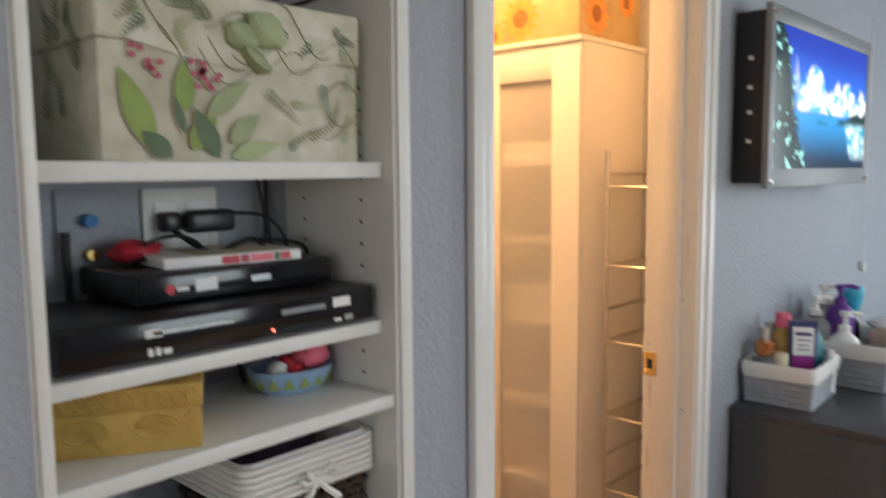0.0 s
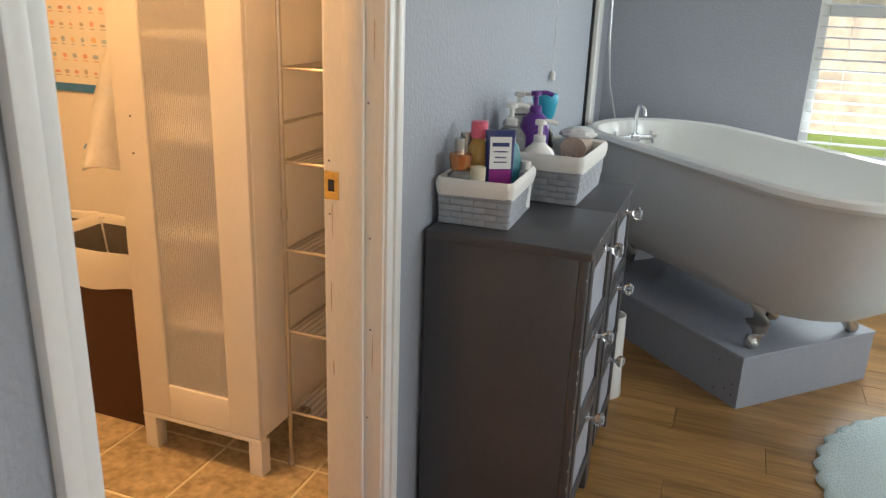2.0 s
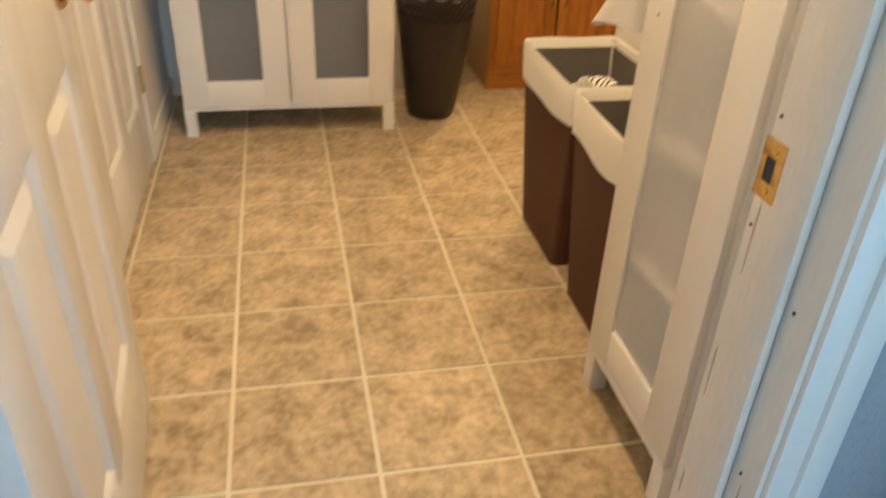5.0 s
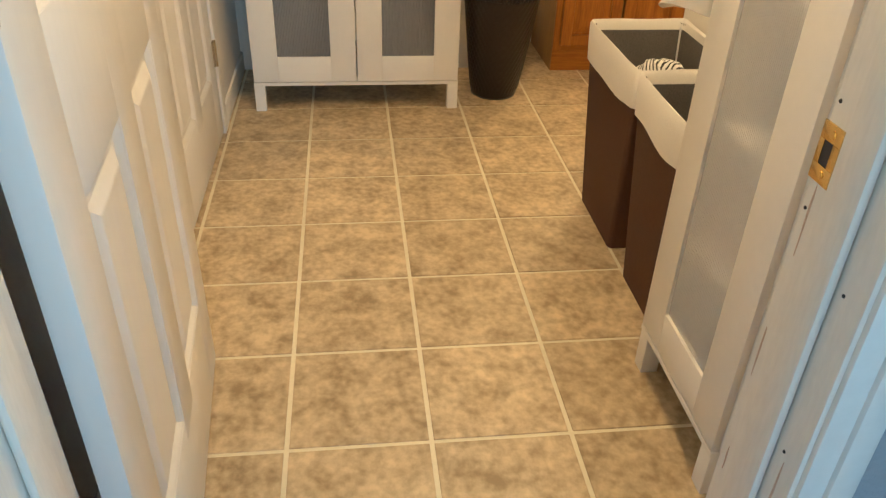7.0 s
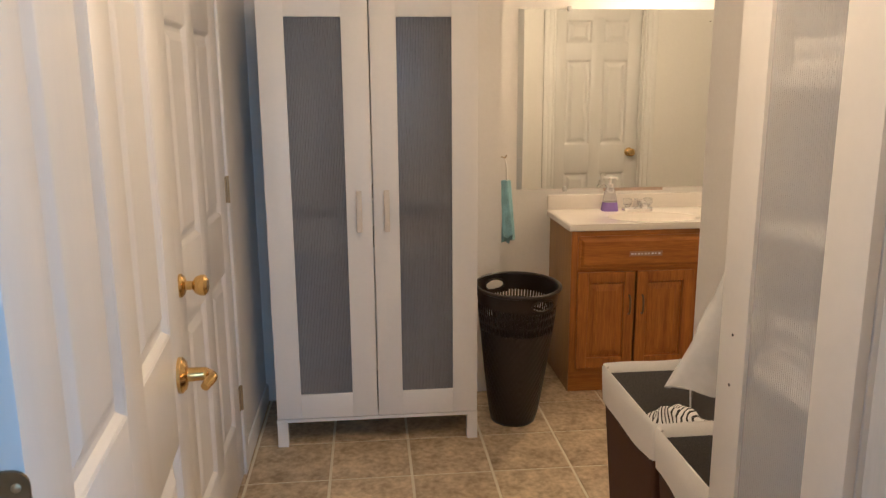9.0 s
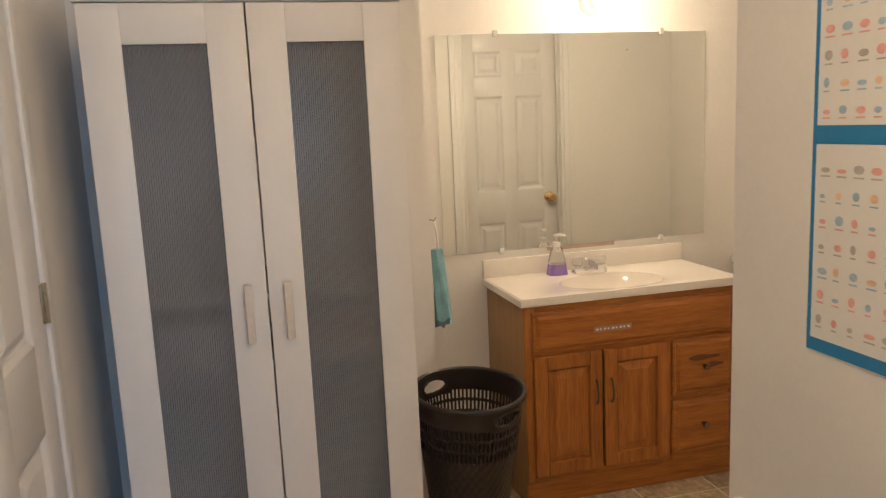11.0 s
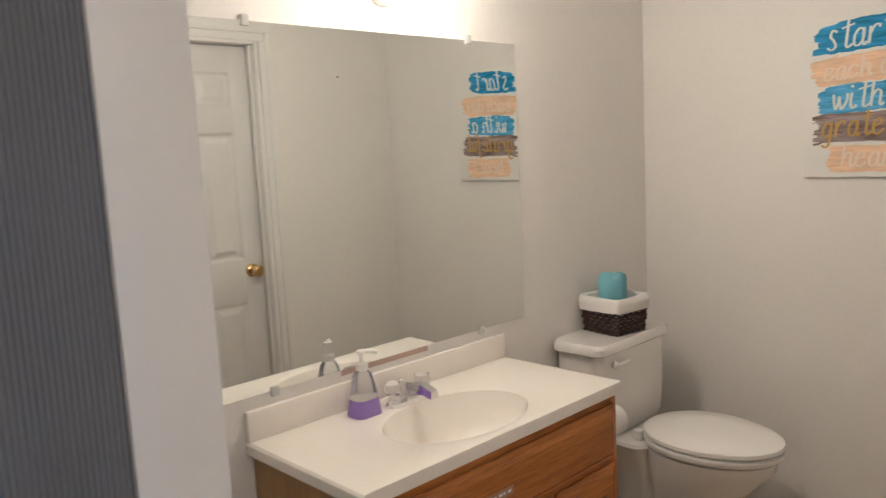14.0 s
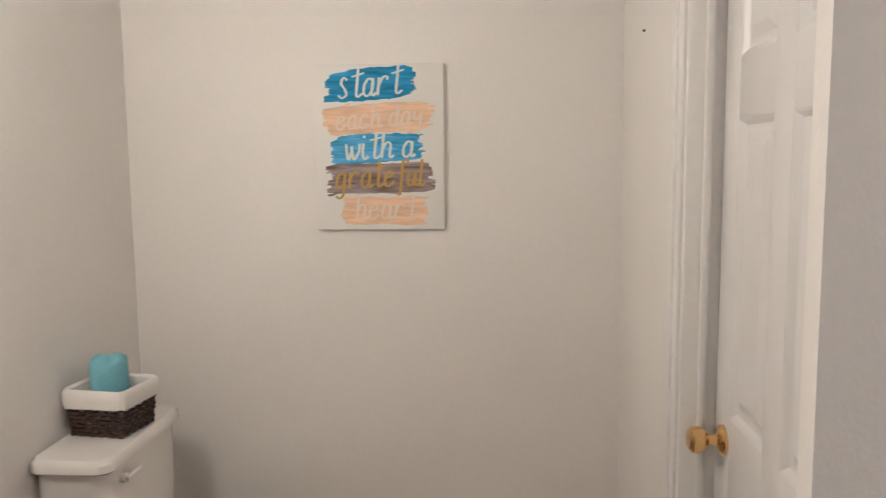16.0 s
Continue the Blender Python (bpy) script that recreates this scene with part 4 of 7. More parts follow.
def basket_point(i, j, e=0.0):
    q = j / rows_
    k = q ** 0.85
    t = 2 * math.pi * i / n
    return ((0.100 + 0.105 * k + e) * math.cos(t) + 0.075 * k, (0.096 + 0.074 * k + e) * math.sin(t), hb * q)


bm = BM()
grid = []
for j in range(rows_ + 1):
    grid.append([bm.verts.new(basket_point(i, j, 0.0014 * (1 if (i // 2 + j // 2) % 2 else -1) if 3 < j < 53 else 0.0)) for i in range(n)])
for j in range(rows_):
    for i in range(n):
        q, a = (j + 0.5) / rows_, (i + 0.5) / n * 360
        slot = 44 <= j <= 54 and j % 4 != 3 and i % 2 == 0
        grip = any(((a - c) / 17) ** 2 + ((q - 0.93) / 0.036) ** 2 < 1 for c in (205, 25))
        near = any(abs(a - c) < 22 and q > 0.87 for c in (205, 25))
        if grip or (slot and not near):
            continue
        bm.faces.new((grid[j][i], grid[j][(i + 1) % n], grid[j + 1][(i + 1) % n], grid[j + 1][i]))
body = part("body", bm, BROWN_BLACK, lb)
sol = body.modifiers.new("thick", "SOLIDIFY"); sol.thickness = 0.003; sol.offset = -1
part("base", loft(BM(), [[basket_point(i, 0, -0.002)[:2] + (z_,) for i in range(0, n, 3)] for z_ in (0.001, 0.012)]), BROWN_BLACK, lb)
for c in (205, 25):
    bm = BM(); tube(bm, [basket_point((c + 18.5 * math.cos(t)) / 360 * n, (0.93 + 0.040 * math.sin(t)) * rows_, 0.0) for t in [2 * math.pi * k / 30 for k in range(30)]], 0.0055, 8, True); part("grip_rim", bm, BROWN_BLACK, lb)
bm = BM(); tube(bm, [basket_point(i, rows_, 0.003) for i in range(0, n, 2)], 0.0085, 8, True); part("rim", bm, BROWN_BLACK, lb)

# hanging towel on the wall return
tw = thing("hanging_towel", "small teal hand towel hanging by a loop from a hook", "towel", -3.487, 2.142, 0.737)
bm = BM()
rs = []
for k in range(16):
    q = k / 15
    w, d = 0.040 - 0.020 * q ** 1.5, 0.026 - 0.008 * q
    rs.append([(0.010 * (1 - q) + w * math.cos(t) * (1 + 0.25 * math.sin(3 * t + 1.5 * q) * (1 - 0.5 * q)), 0.004 + d * (1.25 + math.sin(t) * (1 + 0.28 * math.sin(5 * t + 3 * q))), 0.27 * q + (1 - q) * (0.022 * math.cos(t) + 0.010 * math.sin(4 * t))) for t in [2 * math.pi * i / 40 for i in range(40)]])
loft(bm, rs); part("towel_cloth", bm, TEAL_TOWEL, tw)
bm = BM(); tube(bm, [(-0.008, 0.03, 0.265), (-0.006, 0.028, 0.33), (0, 0.022, 0.365), (0.006, 0.028, 0.33), (0.008, 0.03, 0.265)], 0.0035, 6); part("loop", bm, FABRIC_W, tw, "white fabric loop")
bm = BM(); tube(bm, [(0, 0.0005, 0.378), (0, 0.022, 0.372), (0, 0.028, 0.384)], 0.003, 6); part("hook", bm, BRASS_OLD, tw)

# ---- vanity ----
VY0, VY1, VXB, VXF, VZ = 2.462, 3.345, -3.84, -3.41, 0.777
van = thing("vanity_cabinet", "golden oak vanity with two panel doors and two drawers", "vanity", VXF, VY0, 0)
VW = VY1 - VY0
VD = VXF - VXB
bm = BM()
box(bm, -VD, 0, 0, -0.02, 0.018, VZ, 0.001); box(bm, -VD, VW - 0.018, 0, -0.02, VW, VZ, 0.001)
box(bm, -VD, 0.018, 0.1, -0.02, VW - 0.018, 0.118); box(bm, -VD, 0.018, 0.118, -VD + 0.006, VW - 0.018, VZ)
part("body", bm, VENEER, van, "greyer brown laminate sides")
for b in ((-0.02, 0, 0.1, 0, 0.04, VZ), (-0.02, VW - 0.03, 0.1, 0, VW, VZ), (-0.02, 0.575, 0.1, 0, 0.605, VZ - 0.20)):
    part("face_stile", box(BM(), *b, 0.001), OAK, van)
for b in ((-0.0195, 0.04, VZ - 0.03, -0.0005, VW - 0.03, VZ), (-0.0195, 0.04, VZ - 0.20, -0.0005, VW - 0.03, VZ - 0.175), (-0.0195, 0.04, 0.1, -0.0005, VW - 0.03, 0.14), (-0.0195, 0.605, 0.33, -0.0005, VW - 0.03, 0.36)):
    part("face_rail", box(BM(), *b, 0.001), OAK_H, van)
bm = BM(); box(bm, -0.055, 0.004, 0, -0.015, VW - 0.004, 0.099, 0.001); part("toe_board", bm, OAK_H, van)


def raised_front(name, y0, z0, y1, z1, material, parent, panel=True):
    ob_bm = BM()
    if panel:
        s = 0.05
        box(ob_bm, 0.001, y0, z0, 0.019, y0 + s, z1, 0.004); box(ob_bm, 0.001, y1 - s, z0, 0.019, y1, z1, 0.004)
        box(ob_bm, 0.001, y0 + s, z0, 0.0185, y1 - s, z0 + s, 0.003); box(ob_bm, 0.001, y0 + s, z1 - s, 0.0185, y1 - s, z1, 0.003)
        o = part(name, ob_bm, material, parent, angle=9)
        pm = BM()
        def ins(d, x):
            return [(x, y0 + s + d, z0 + s + d), (x, y1 - s - d, z0 + s + d), (x, y1 - s - d, z1 - s - d), (x, y0 + s + d, z1 - s - d)]
        loft(pm, [ins(0, 0.0015), ins(0, 0.005), ins(0.007, 0.005), ins(0.009, 0.0075), ins(0.036, 0.0165), ins(0.038, 0.0180)])
        part("raised_panel", pm, material, o, angle=9)
    else:
        def ins(d, x):
            return [(x, y0 + d, z0 + d), (x, y1 - d, z0 + d), (x, y1 - d, z1 - d), (x, y0 + d, z1 - d)]
        loft(ob_bm, [ins(0, 0.001), ins(0, 0.008), ins(0.010, 0.0115), ins(0.012, 0.0095), ins(0.024, 0.0170), ins(0.026, 0.0185)])
        o = part(name, ob_bm, material, parent, angle=9)
    return o


raised_front("false_front", 0.028, VZ - 0.178, VW - 0.02, VZ - 0.022, OAK_H, van, False)
da = raised_front("door", 0.028, 0.125, 0.298, VZ - 0.19, OAK, van)
db_ = raised_front("door", 0.308, 0.125, 0.578, VZ - 0.19, OAK, van)
w1 = raised_front("drawer", 0.598, 0.365, VW - 0.02, VZ - 0.19, OAK_H, van, False)
w2 = raised_front("drawer", 0.598, 0.125, VW - 0.02, 0.345, OAK_H, van, False)
for d, yy in ((da, 0.272), (db_, 0.334)):
    bm = BM(); tube(bm, [(0.018, yy, 0.475)] + arc((0.03, yy, 0.47), (0.05, yy, 0.43), (0.03, yy, 0.39)) + [(0.018, yy, 0.385)], 0.0045, 8); part("pull", bm, HINGE, d, "dark bronze bow pull")
for d, zz in ((w1, 0.475), (w2, 0.24)):
    bm = BM(); lathe(bm, [(0.007, 0.017), (0.006, 0.03), (0.013, 0.036), (0.012, 0.043)], 16, (0, 0.73, zz), "x"); part("pull", bm, HINGE, d, "round dark knob")
bm = BM(); box(bm, 0.0187, 0.265, VZ - 0.118, 0.0192, 0.42, VZ - 0.095)
lab = part("taped_label", bm, TAN_LABEL, van, "faded paper label strip")
bm = BM()
for k in range(9):
    box(bm, 0.0193, 0.272 + k * 0.016, VZ - 0.110, 0.0196, 0.283 + k * 0.016 - 0.004 * (k % 2), VZ - 0.103)
part("label_marks", bm, PAPER, lab)
for y0_, y1_, z_ in ((0.66, 0.80, 0.510), (0.74, 0.815, 0.478)):
    bm = BM(); blob(bm, [(y0_ + (y1_ - y0_) * (0.5 + 0.5 * math.cos(a)), z_ + 0.011 * math.sin(a) * (1 + 0.3 * math.cos(3 * a))) for a in [k * 0.3927 for k in range(16)]], 0.0003, lambda u, v, w: (0.0186 + w, u, v)); part("scorch_mark", bm, BURN, w1, "dark streak on the drawer front")

# counter with moulded basin
top = thing("basin_countertop", "cream moulded vanity top with oval basin and splash", "countertop", 0, 0, VZ + 0.004)
cx, cy, X0, X1, Y0, Y1, T = -3.585, 2.90, -3.841, -3.395, 2.445, 3.362, 0.030
bm = BM()
n = 64
def rectpt(a):
    c, s = math.cos(a), math.sin(a)
    tx = ((X1 if c > 0 else X0) - cx) / c if abs(c) > 1e-6 else 1e9
    ty = ((Y1 if s > 0 else Y0) - cy) / s if abs(s) > 1e-6 else 1e9
    t = min(tx, ty)
    return cx + t * c, cy + t * s
angs = [2 * math.pi * i / n + 0.013 for i in range(n)]
for corner in ((X0, Y0), (X1, Y0), (X1, Y1), (X0, Y1)):
    a = math.atan2(corner[1] - cy, corner[0] - cx) % (2 * math.pi)
    k = min(range(n), key=lambda i: abs(angs[i] - a)); angs[k] = a
outer = [rectpt(a) for a in angs]
def ov(f, z):
    return [(cx + 0.148 * f * math.cos(a), cy + 0.215 * f * math.sin(a), z) for a in angs]
def rc(f, z):
    return [(x + (cx - x) * f, y + (cy - y) * f, z) for x, y in outer]
loft(bm, [rc(0, 0), rc(0, T - 0.006), rc(0.012, T), ov(1.08, T), ov(1.0, T - 0.006), ov(0.93, T - 0.04), ov(0.80, T - 0.085), ov(0.55, T - 0.12), ov(0.25, T - 0.13), ov(0.1, T - 0.133)], False, True)
part("counter", bm, CULTURED, top, angle=30)
bm = BM(); box(bm, X0, Y0, T - 0.001, X0 + 0.018, Y1, T + 0.075, 0.005); part("splash", bm, CULTURED, top)
bm = BM(); lathe(bm, [(0.02, T - 0.1325), (0.022, T - 0.129), (0.014, T - 0.128)], 20, (cx, cy, 0)); part("drain", bm, CHROME, top)
TOPZ = VZ + T
fa = thing("basin_faucet", "chrome basin faucet with clear acrylic handles", "faucet", -3.755, 2.885, TOPZ)
bm = BM(); loft(bm, [rrect(0.05, 0.16, 0.024, 0), rrect(0.05, 0.16, 0.024, 0.014), rrect(0.036, 0.145, 0.018, 0.022)]); part("base_plate", bm, CHROME, fa)
bm = BM(); loft(bm, [[(xx, yw * 0.017, z0_), (xx, -yw * 0.017, z0_), (xx, -yw * 0.014, z1_), (xx, yw * 0.014, z1_)] for q, xx, yw, z0_, z1_ in ((0, -0.02, 1, 0.02, 0.05), (1, 0.02, 1, 0.022, 0.062), (2, 0.07, 0.9, 0.038, 0.062), (3, 0.105, 0.8, 0.03, 0.05))]); part("spout", bm, CHROME, fa)
for sy in (-0.052, 0.052):
    bm = BM(); lathe(bm, [(0.012, 0.02), (0.011, 0.03), (0.02, 0.034), (0.023, 0.05), (0.021, 0.064), (0.012, 0.069)], 10, (0, sy, 0)); part("handle", bm, CLEAR, fa, "clear acrylic tap handle")
bm = BM(); lathe(bm, [(0.006, 0.05), (0.006, 0.075), (0.009, 0.078), (0.008, 0.09)], 10, (-0.028, 0, -0.03)); part("lift_rod", bm, CHROME, fa)

soap = thing("soap_dispenser", "clear pump bottle half full of violet soap", "soap bottle", -3.765, 2.745, TOPZ)
bm = BM(); loft(bm, [rrect(0.062, 0.078, 0.02, 0.0), rrect(0.066, 0.082, 0.02, 0.006), rrect(0.058, 0.070, 0.02, 0.048)]); part("liquid", bm, SOAP, soap, "violet liquid soap")
bm = BM(); loft(bm, [rrect(0.059, 0.071, 0.02, 0.0485), rrect(0.050, 0.058, 0.019, 0.085), rrect(0.042, 0.046, 0.018, 0.11), rrect(0.03, 0.03, 0.0149, 0.122)]); part("bottle", bm, CLEARISH, soap)
bm = BM(); lathe(bm, [(0.016, 0.121), (0.016, 0.138), (0.006, 0.142), (0.006, 0.162), (0.012, 0.164), (0.012, 0.172)], 16); tube(bm, [(0, 0, 0.169), (0.02, 0.018, 0.170), (0.03, 0.028, 0.165)], 0.0055, 8); part("pump", bm, SEAT, soap, "white pump head")

# mirror with clips
mir = thing("wall_mirror", "large frameless wall mirror held by clear clips", "mirror", -3.842, 2.284, 0.916)
MW, MH = 1.193, 0.87
bm = BM(); box(bm, 0.0005, 0, 0, 0.0055, MW, MH, 0.0006, 1); part("mirror_glass", bm, MIRROR, mir)
for yy in (0.248, 0.983):
    for zz in (0.0, MH):
        bm = BM(); s = 1 if zz else -1
        box(bm, 0.0, yy - 0.011, zz - 0.012, 0.011, yy + 0.011, zz + 0.014, 0.004) if zz else box(bm, 0.0, yy - 0.011, zz - 0.014, 0.011, yy + 0.011, zz + 0.012, 0.004)
        part("clip", bm, CLIP, mir, "clear plastic mirror clip")
bm = BM(); box(bm, 0.0004, 0.45, -0.016, 0.0016, 0.76, -0.001); part("adhesive_stain", bm, FACE, mir, "tan adhesive stain under the mirror")

lamp = thing("wall_lamp", "white wall lamp with a lit opal globe above the mirror", "lamp", -3.842, 2.95, 1.905)
bm = BM(); lathe(bm, [(0.052, 0), (0.052, 0.012), (0.045, 0.022), (0.03, 0.026), (0.028, 0.10)], 28, (0, 0, 0), "x"); part("base", bm, SEAT, lamp)
bm = BM(); lathe(bm, [(0.03, -0.068), (0.055, -0.055), (0.074, -0.020), (0.078, 0.008), (0.070, 0.040), (0.048, 0.064), (0.017, 0.077)], 28, (0.165, 0.012, 0.0), "x"); gl = part("globe", bm, GLOBE, lamp, "lit opal glass globe"); gl.visible_shadow = False
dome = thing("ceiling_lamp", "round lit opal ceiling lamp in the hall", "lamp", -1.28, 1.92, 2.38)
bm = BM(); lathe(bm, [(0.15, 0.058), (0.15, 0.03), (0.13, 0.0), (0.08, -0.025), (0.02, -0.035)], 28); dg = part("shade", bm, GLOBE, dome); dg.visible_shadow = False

# canvas with brush strokes and lettering
art = thing("canvas_picture", "white canvas with blue, peach and brown brush bands and lettering", "picture", -3.045, 4.24, 1.318)
AW, AH = 0.392, 0.50
bm = BM(); box(bm, -AW / 2, -0.022, 0, AW / 2, -0.0005, AH, 0.002); part("canvas", bm, CANVAS, art)


def stroke(x0, x1, zc, hh, material, seed, bands=6, slope=0.0):
    """One ragged band of overlapping dry-brush sweeps."""
    random.seed(seed)
    bm = BM()
    for k in range(bands * 3):
        main = k < bands
        zz = zc + hh * ((k / (bands - 1) - 0.5) * 0.74 if main else random.uniform(-0.48, 0.48))
        a, b = x0 + random.uniform(-0.006, 0.018), x1 - random.uniform(-0.006, 0.018)
        if not main:
            if random.random() < 0.5:
                b = a + random.uniform(0.06, 0.16)
            else:
                a = b - random.uniform(0.06, 0.16)
        th = hh / bands * (random.uniform(1.35, 1.7) if main else random.uniform(0.25, 0.6))
        wave_ = random.uniform(0, 6)
        def edge(i, sg):
            q = i / 20
            return (a + (b - a) * q, zz + slope * (q - 0.5) + 0.003 * math.sin(5 * q + wave_) + sg * th * (0.5 + random.uniform(-0.10, 0.10)) * min(1, 0.55 + 5 * min(i, 20 - i) / 20))
        blob(bm, [edge(i, 1) for i in range(21)] + [edge(i, -1) for i in range(20, -1, -1)], 0.0004 + 0.00004 * k, lambda u, v, w: (clamp(u, -0.19, 0.19), -0.0222 - w, v))
    tagged(part("brush_band", bm, material, art, "ragged brush band"), kind="stuff")


stroke(-0.165, 0.112, 0.440, 0.092, PAINT_BLUE, 1, slope=0.020)
stroke(-0.170, 0.165, 0.337, 0.086, PAINT_PEACH, 2, slope=0.022)
stroke(-0.145, 0.135, 0.248, 0.086, PAINT_SKY, 3, slope=0.010)
stroke(-0.165, 0.165, 0.158, 0.092, PAINT_GREY, 4, slope=0.012)
stroke(-0.120, 0.145, 0.058, 0.086, PAINT_PEACH, 5)

# brush script: each letter is one or two strokes on a grid of 6 by 10, spelled as pairs of digits
SCRIPT = {
    "a": ("5 5,3 6,1 4,1 1,3 0,5 2,5 6,5 1,6 0,7 1",), "c": ("5 5,3 6,1 4,1 1,3 0,5 1,6 2",), "d": ("5 5,3 6,1 4,1 1,3 0,5 2,5 10,5 1,6 0,7 1",),
    "e": ("1 3,4 4,5 5,3 6,1 4,1 1,3 0,5 1,6 2",), "f": ("6 9,5 10,3 9,3 4,3 -3,1 -3", "1 5,5 6"), "g": ("5 5,3 6,1 4,1 1,3 0,5 2,5 6,5 -2,3 -4,1 -3",),
    "h": ("1 10,1 5,1 0,1 3,3 6,5 5,5 1,6 0,7 1",), "i": ("1 6,1 2,2 0,3 0,4 1", "1 9,1 8"), "l": ("1 10,1 5,1 1,2 0,4 1",),
    "r": ("1 6,1 3,1 0,1 3,3 6,5 6,5 5",), "s": ("5 6,3 7,2 5,4 3,5 1,3 0,1 1",), "t": ("3 10,3 5,3 1,4 0,6 1", "0 7,6 8"),
    "u": ("1 6,1 2,2 0,4 1,5 6,5 1,6 0,7 1",), "w": ("0 6,1 2,2 0,3 3,3 5,4 1,5 0,7 3,7 6",), "y": ("1 6,1 3,3 2,5 4,5 6,5 -2,3 -4,1 -3",),
}


def smooth_line(pts, n_=5):
    out = []
    for i in range(len(pts) - 1):
        p0, p1, p2, p3 = pts[max(i - 1, 0)], pts[i], pts[i + 1], pts[min(i + 2, len(pts) - 1)]
        for q in [k / n_ for k in range(n_)]:
            out.append(0.5 * (2 * p1 + (p2 - p0) * q + (2 * p0 - 5 * p1 + 4 * p2 - p3) * q * q + (3 * p1 - p0 - 3 * p2 + p3) * q ** 3))
    return out + [pts[-1]]


def brush_words(words, xc, zc, width, height, material, slope=0.0):
    advance = {" ": 4, "i": 4.2, "l": 4.2, "w": 8, "f": 5.6, "t": 5.8}
    total = sum(advance.get(ch_, 7) for ch_ in words)
    unit, x = width / total, 0.0
    for ch_ in words:
        strokes = SCRIPT.get(ch_, ())
        bm = BM()
        for line in strokes:
            pts = []
            for pair in line.split(","):
                a, b = (float(q) for q in pair.split())
                px = xc - width / 2 + (x + a + 0.14 * b) * unit
                pts.append(Vector((px, 0.0, zc + (b - 3.4) * height / 10 + slope * (px - xc) / width)))
            fine_ = smooth_line(pts)
            radii = [0.0022 + 0.0020 * abs((fine_[min(i + 1, len(fine_) - 1)] - fine_[max(i - 1, 0)]).normalized().z) for i in range(len(fine_))]
            tube(bm, fine_, radii, 6)
        x += advance.get(ch_, 7)
        if strokes:
            for v_ in bm.verts:
                v_.co.y = -0.0238 + v_.co.y * 0.15
            part("letter", bm, material, art, "painted brush letter")


brush_words("start", -0.030, 0.435, 0.200, 0.086, LETTER_W, 0.014)
brush_words("each day", 0.0, 0.335, 0.270, 0.066, LETTER_P, 0.016)
brush_words("with a", 0.0, 0.245, 0.215, 0.078, LETTER_W, 0.008)
brush_words("grateful", 0.0, 0.158, 0.280, 0.078, LETTER_G, 0.010)
brush_words("heart", 0.015, 0.058, 0.190, 0.074, LETTER_P)
bm = BM(); lathe(bm, [(0.004, 0), (0.0025, -0.006)], 8, (-2.31, 3.93, 1.853), "x")
solo("nail", bm, INK, "small dark nail stuck in the white wall", "nail")

# ---- toilet ----
wc = thing("toilet", "white porcelain toilet with closed seat lid", "toilet", -3.842, 3.824, 0)
TW, TD = 0.435, 0.185
bm = BM(); loft(bm, [rrect(TD - 0.03, TW - 0.07, 0.03, 0.474, 4, 0.012 + TD / 2), rrect(TD - 0.01, TW - 0.03, 0.035, 0.50, 4, 0.012 + TD / 2), rrect(TD, TW - 0.02, 0.035, 0.60, 4, 0.012 + TD / 2), rrect(TD, TW - 0.016, 0.035, 0.773, 4, 0.012 + TD / 2)]); part("tank", bm, PORCELAIN, wc)
bm = BM(); loft(bm, [rrect(TD + 0.012, TW, 0.035, 0.774, 5, 0.016 + TD / 2), rrect(TD + 0.026, TW + 0.014, 0.04, 0.780, 5, 0.016 + TD / 2), rrect(TD + 0.026, TW + 0.014, 0.04, 0.800, 5, 0.016 + TD / 2), rrect(TD + 0.010, TW - 0.004, 0.035, 0.812, 5, 0.016 + TD / 2)]); part("tank_lid", bm, PORCELAIN, wc)
bm = BM(); lathe(bm, [(0.013, 0), (0.013, 0.012), (0.008, 0.016)], 14, (0.012 + TD, -0.13, 0.735), "x"); box(bm, TD + 0.026, -0.14, 0.728, TD + 0.036, -0.065, 0.742, 0.004); part("flush_lever", bm, SEAT, wc)
bm = BM()
def egg(s, z, cxx, k=1.0):
    out = []
    for i in range(40):
        t = 2 * math.pi * i / 40
        c, sn = math.cos(t), math.sin(t)
        out.append((cxx + (0.23 if c > 0 else 0.20) * s * c * k, 0.018 + 0.17 * s * sn, z * 1.185))
    return out
loft(bm, [egg(0.62, 0.0, 0.37), egg(0.60, 0.03, 0.37), egg(0.52, 0.08, 0.36), egg(0.55, 0.18, 0.37), egg(0.78, 0.29, 0.41), egg(0.97, 0.36, 0.44), egg(1.0, 0.395, 0.445), egg(0.9, 0.40, 0.445)]); part("bowl", bm, PORCELAIN, wc)
bm = BM(); loft(bm, [rrect(0.16, 0.12, 0.04, 0.20, 5, 0.22), rrect(0.20, 0.17, 0.05, 0.36, 5, 0.20), rrect(0.25, 0.24, 0.05, 0.43, 5, 0.175), rrect(0.26, 0.27, 0.05, 0.462, 5, 0.175), rrect(0.25, 0.26, 0.05, 0.473, 5, 0.175)]); part("rear_shelf", bm, PORCELAIN, wc)
bm = BM(); loft(bm, [egg(1.02, 0.401, 0.45), egg(1.05, 0.408, 0.45), egg(1.05, 0.417, 0.45), egg(1.0, 0.4215, 0.45)]); part("seat", bm, SEAT, wc)
bm = BM(); loft(bm, [egg(1.0, 0.423, 0.45), egg(1.045, 0.428, 0.45), egg(1.04, 0.438, 0.45), egg(0.93, 0.447, 0.45), egg(0.5, 0.451, 0.45), egg(0.1, 0.452, 0.45)]); part("seat_lid", bm, SEAT, wc)
for sy in (-0.07, 0.07):
    bm = BM(); box(bm, 0.235, sy - 0.02, 0.474, 0.27, sy + 0.02, 0.508, 0.006); part("seat_hinge", bm, SEAT, wc)
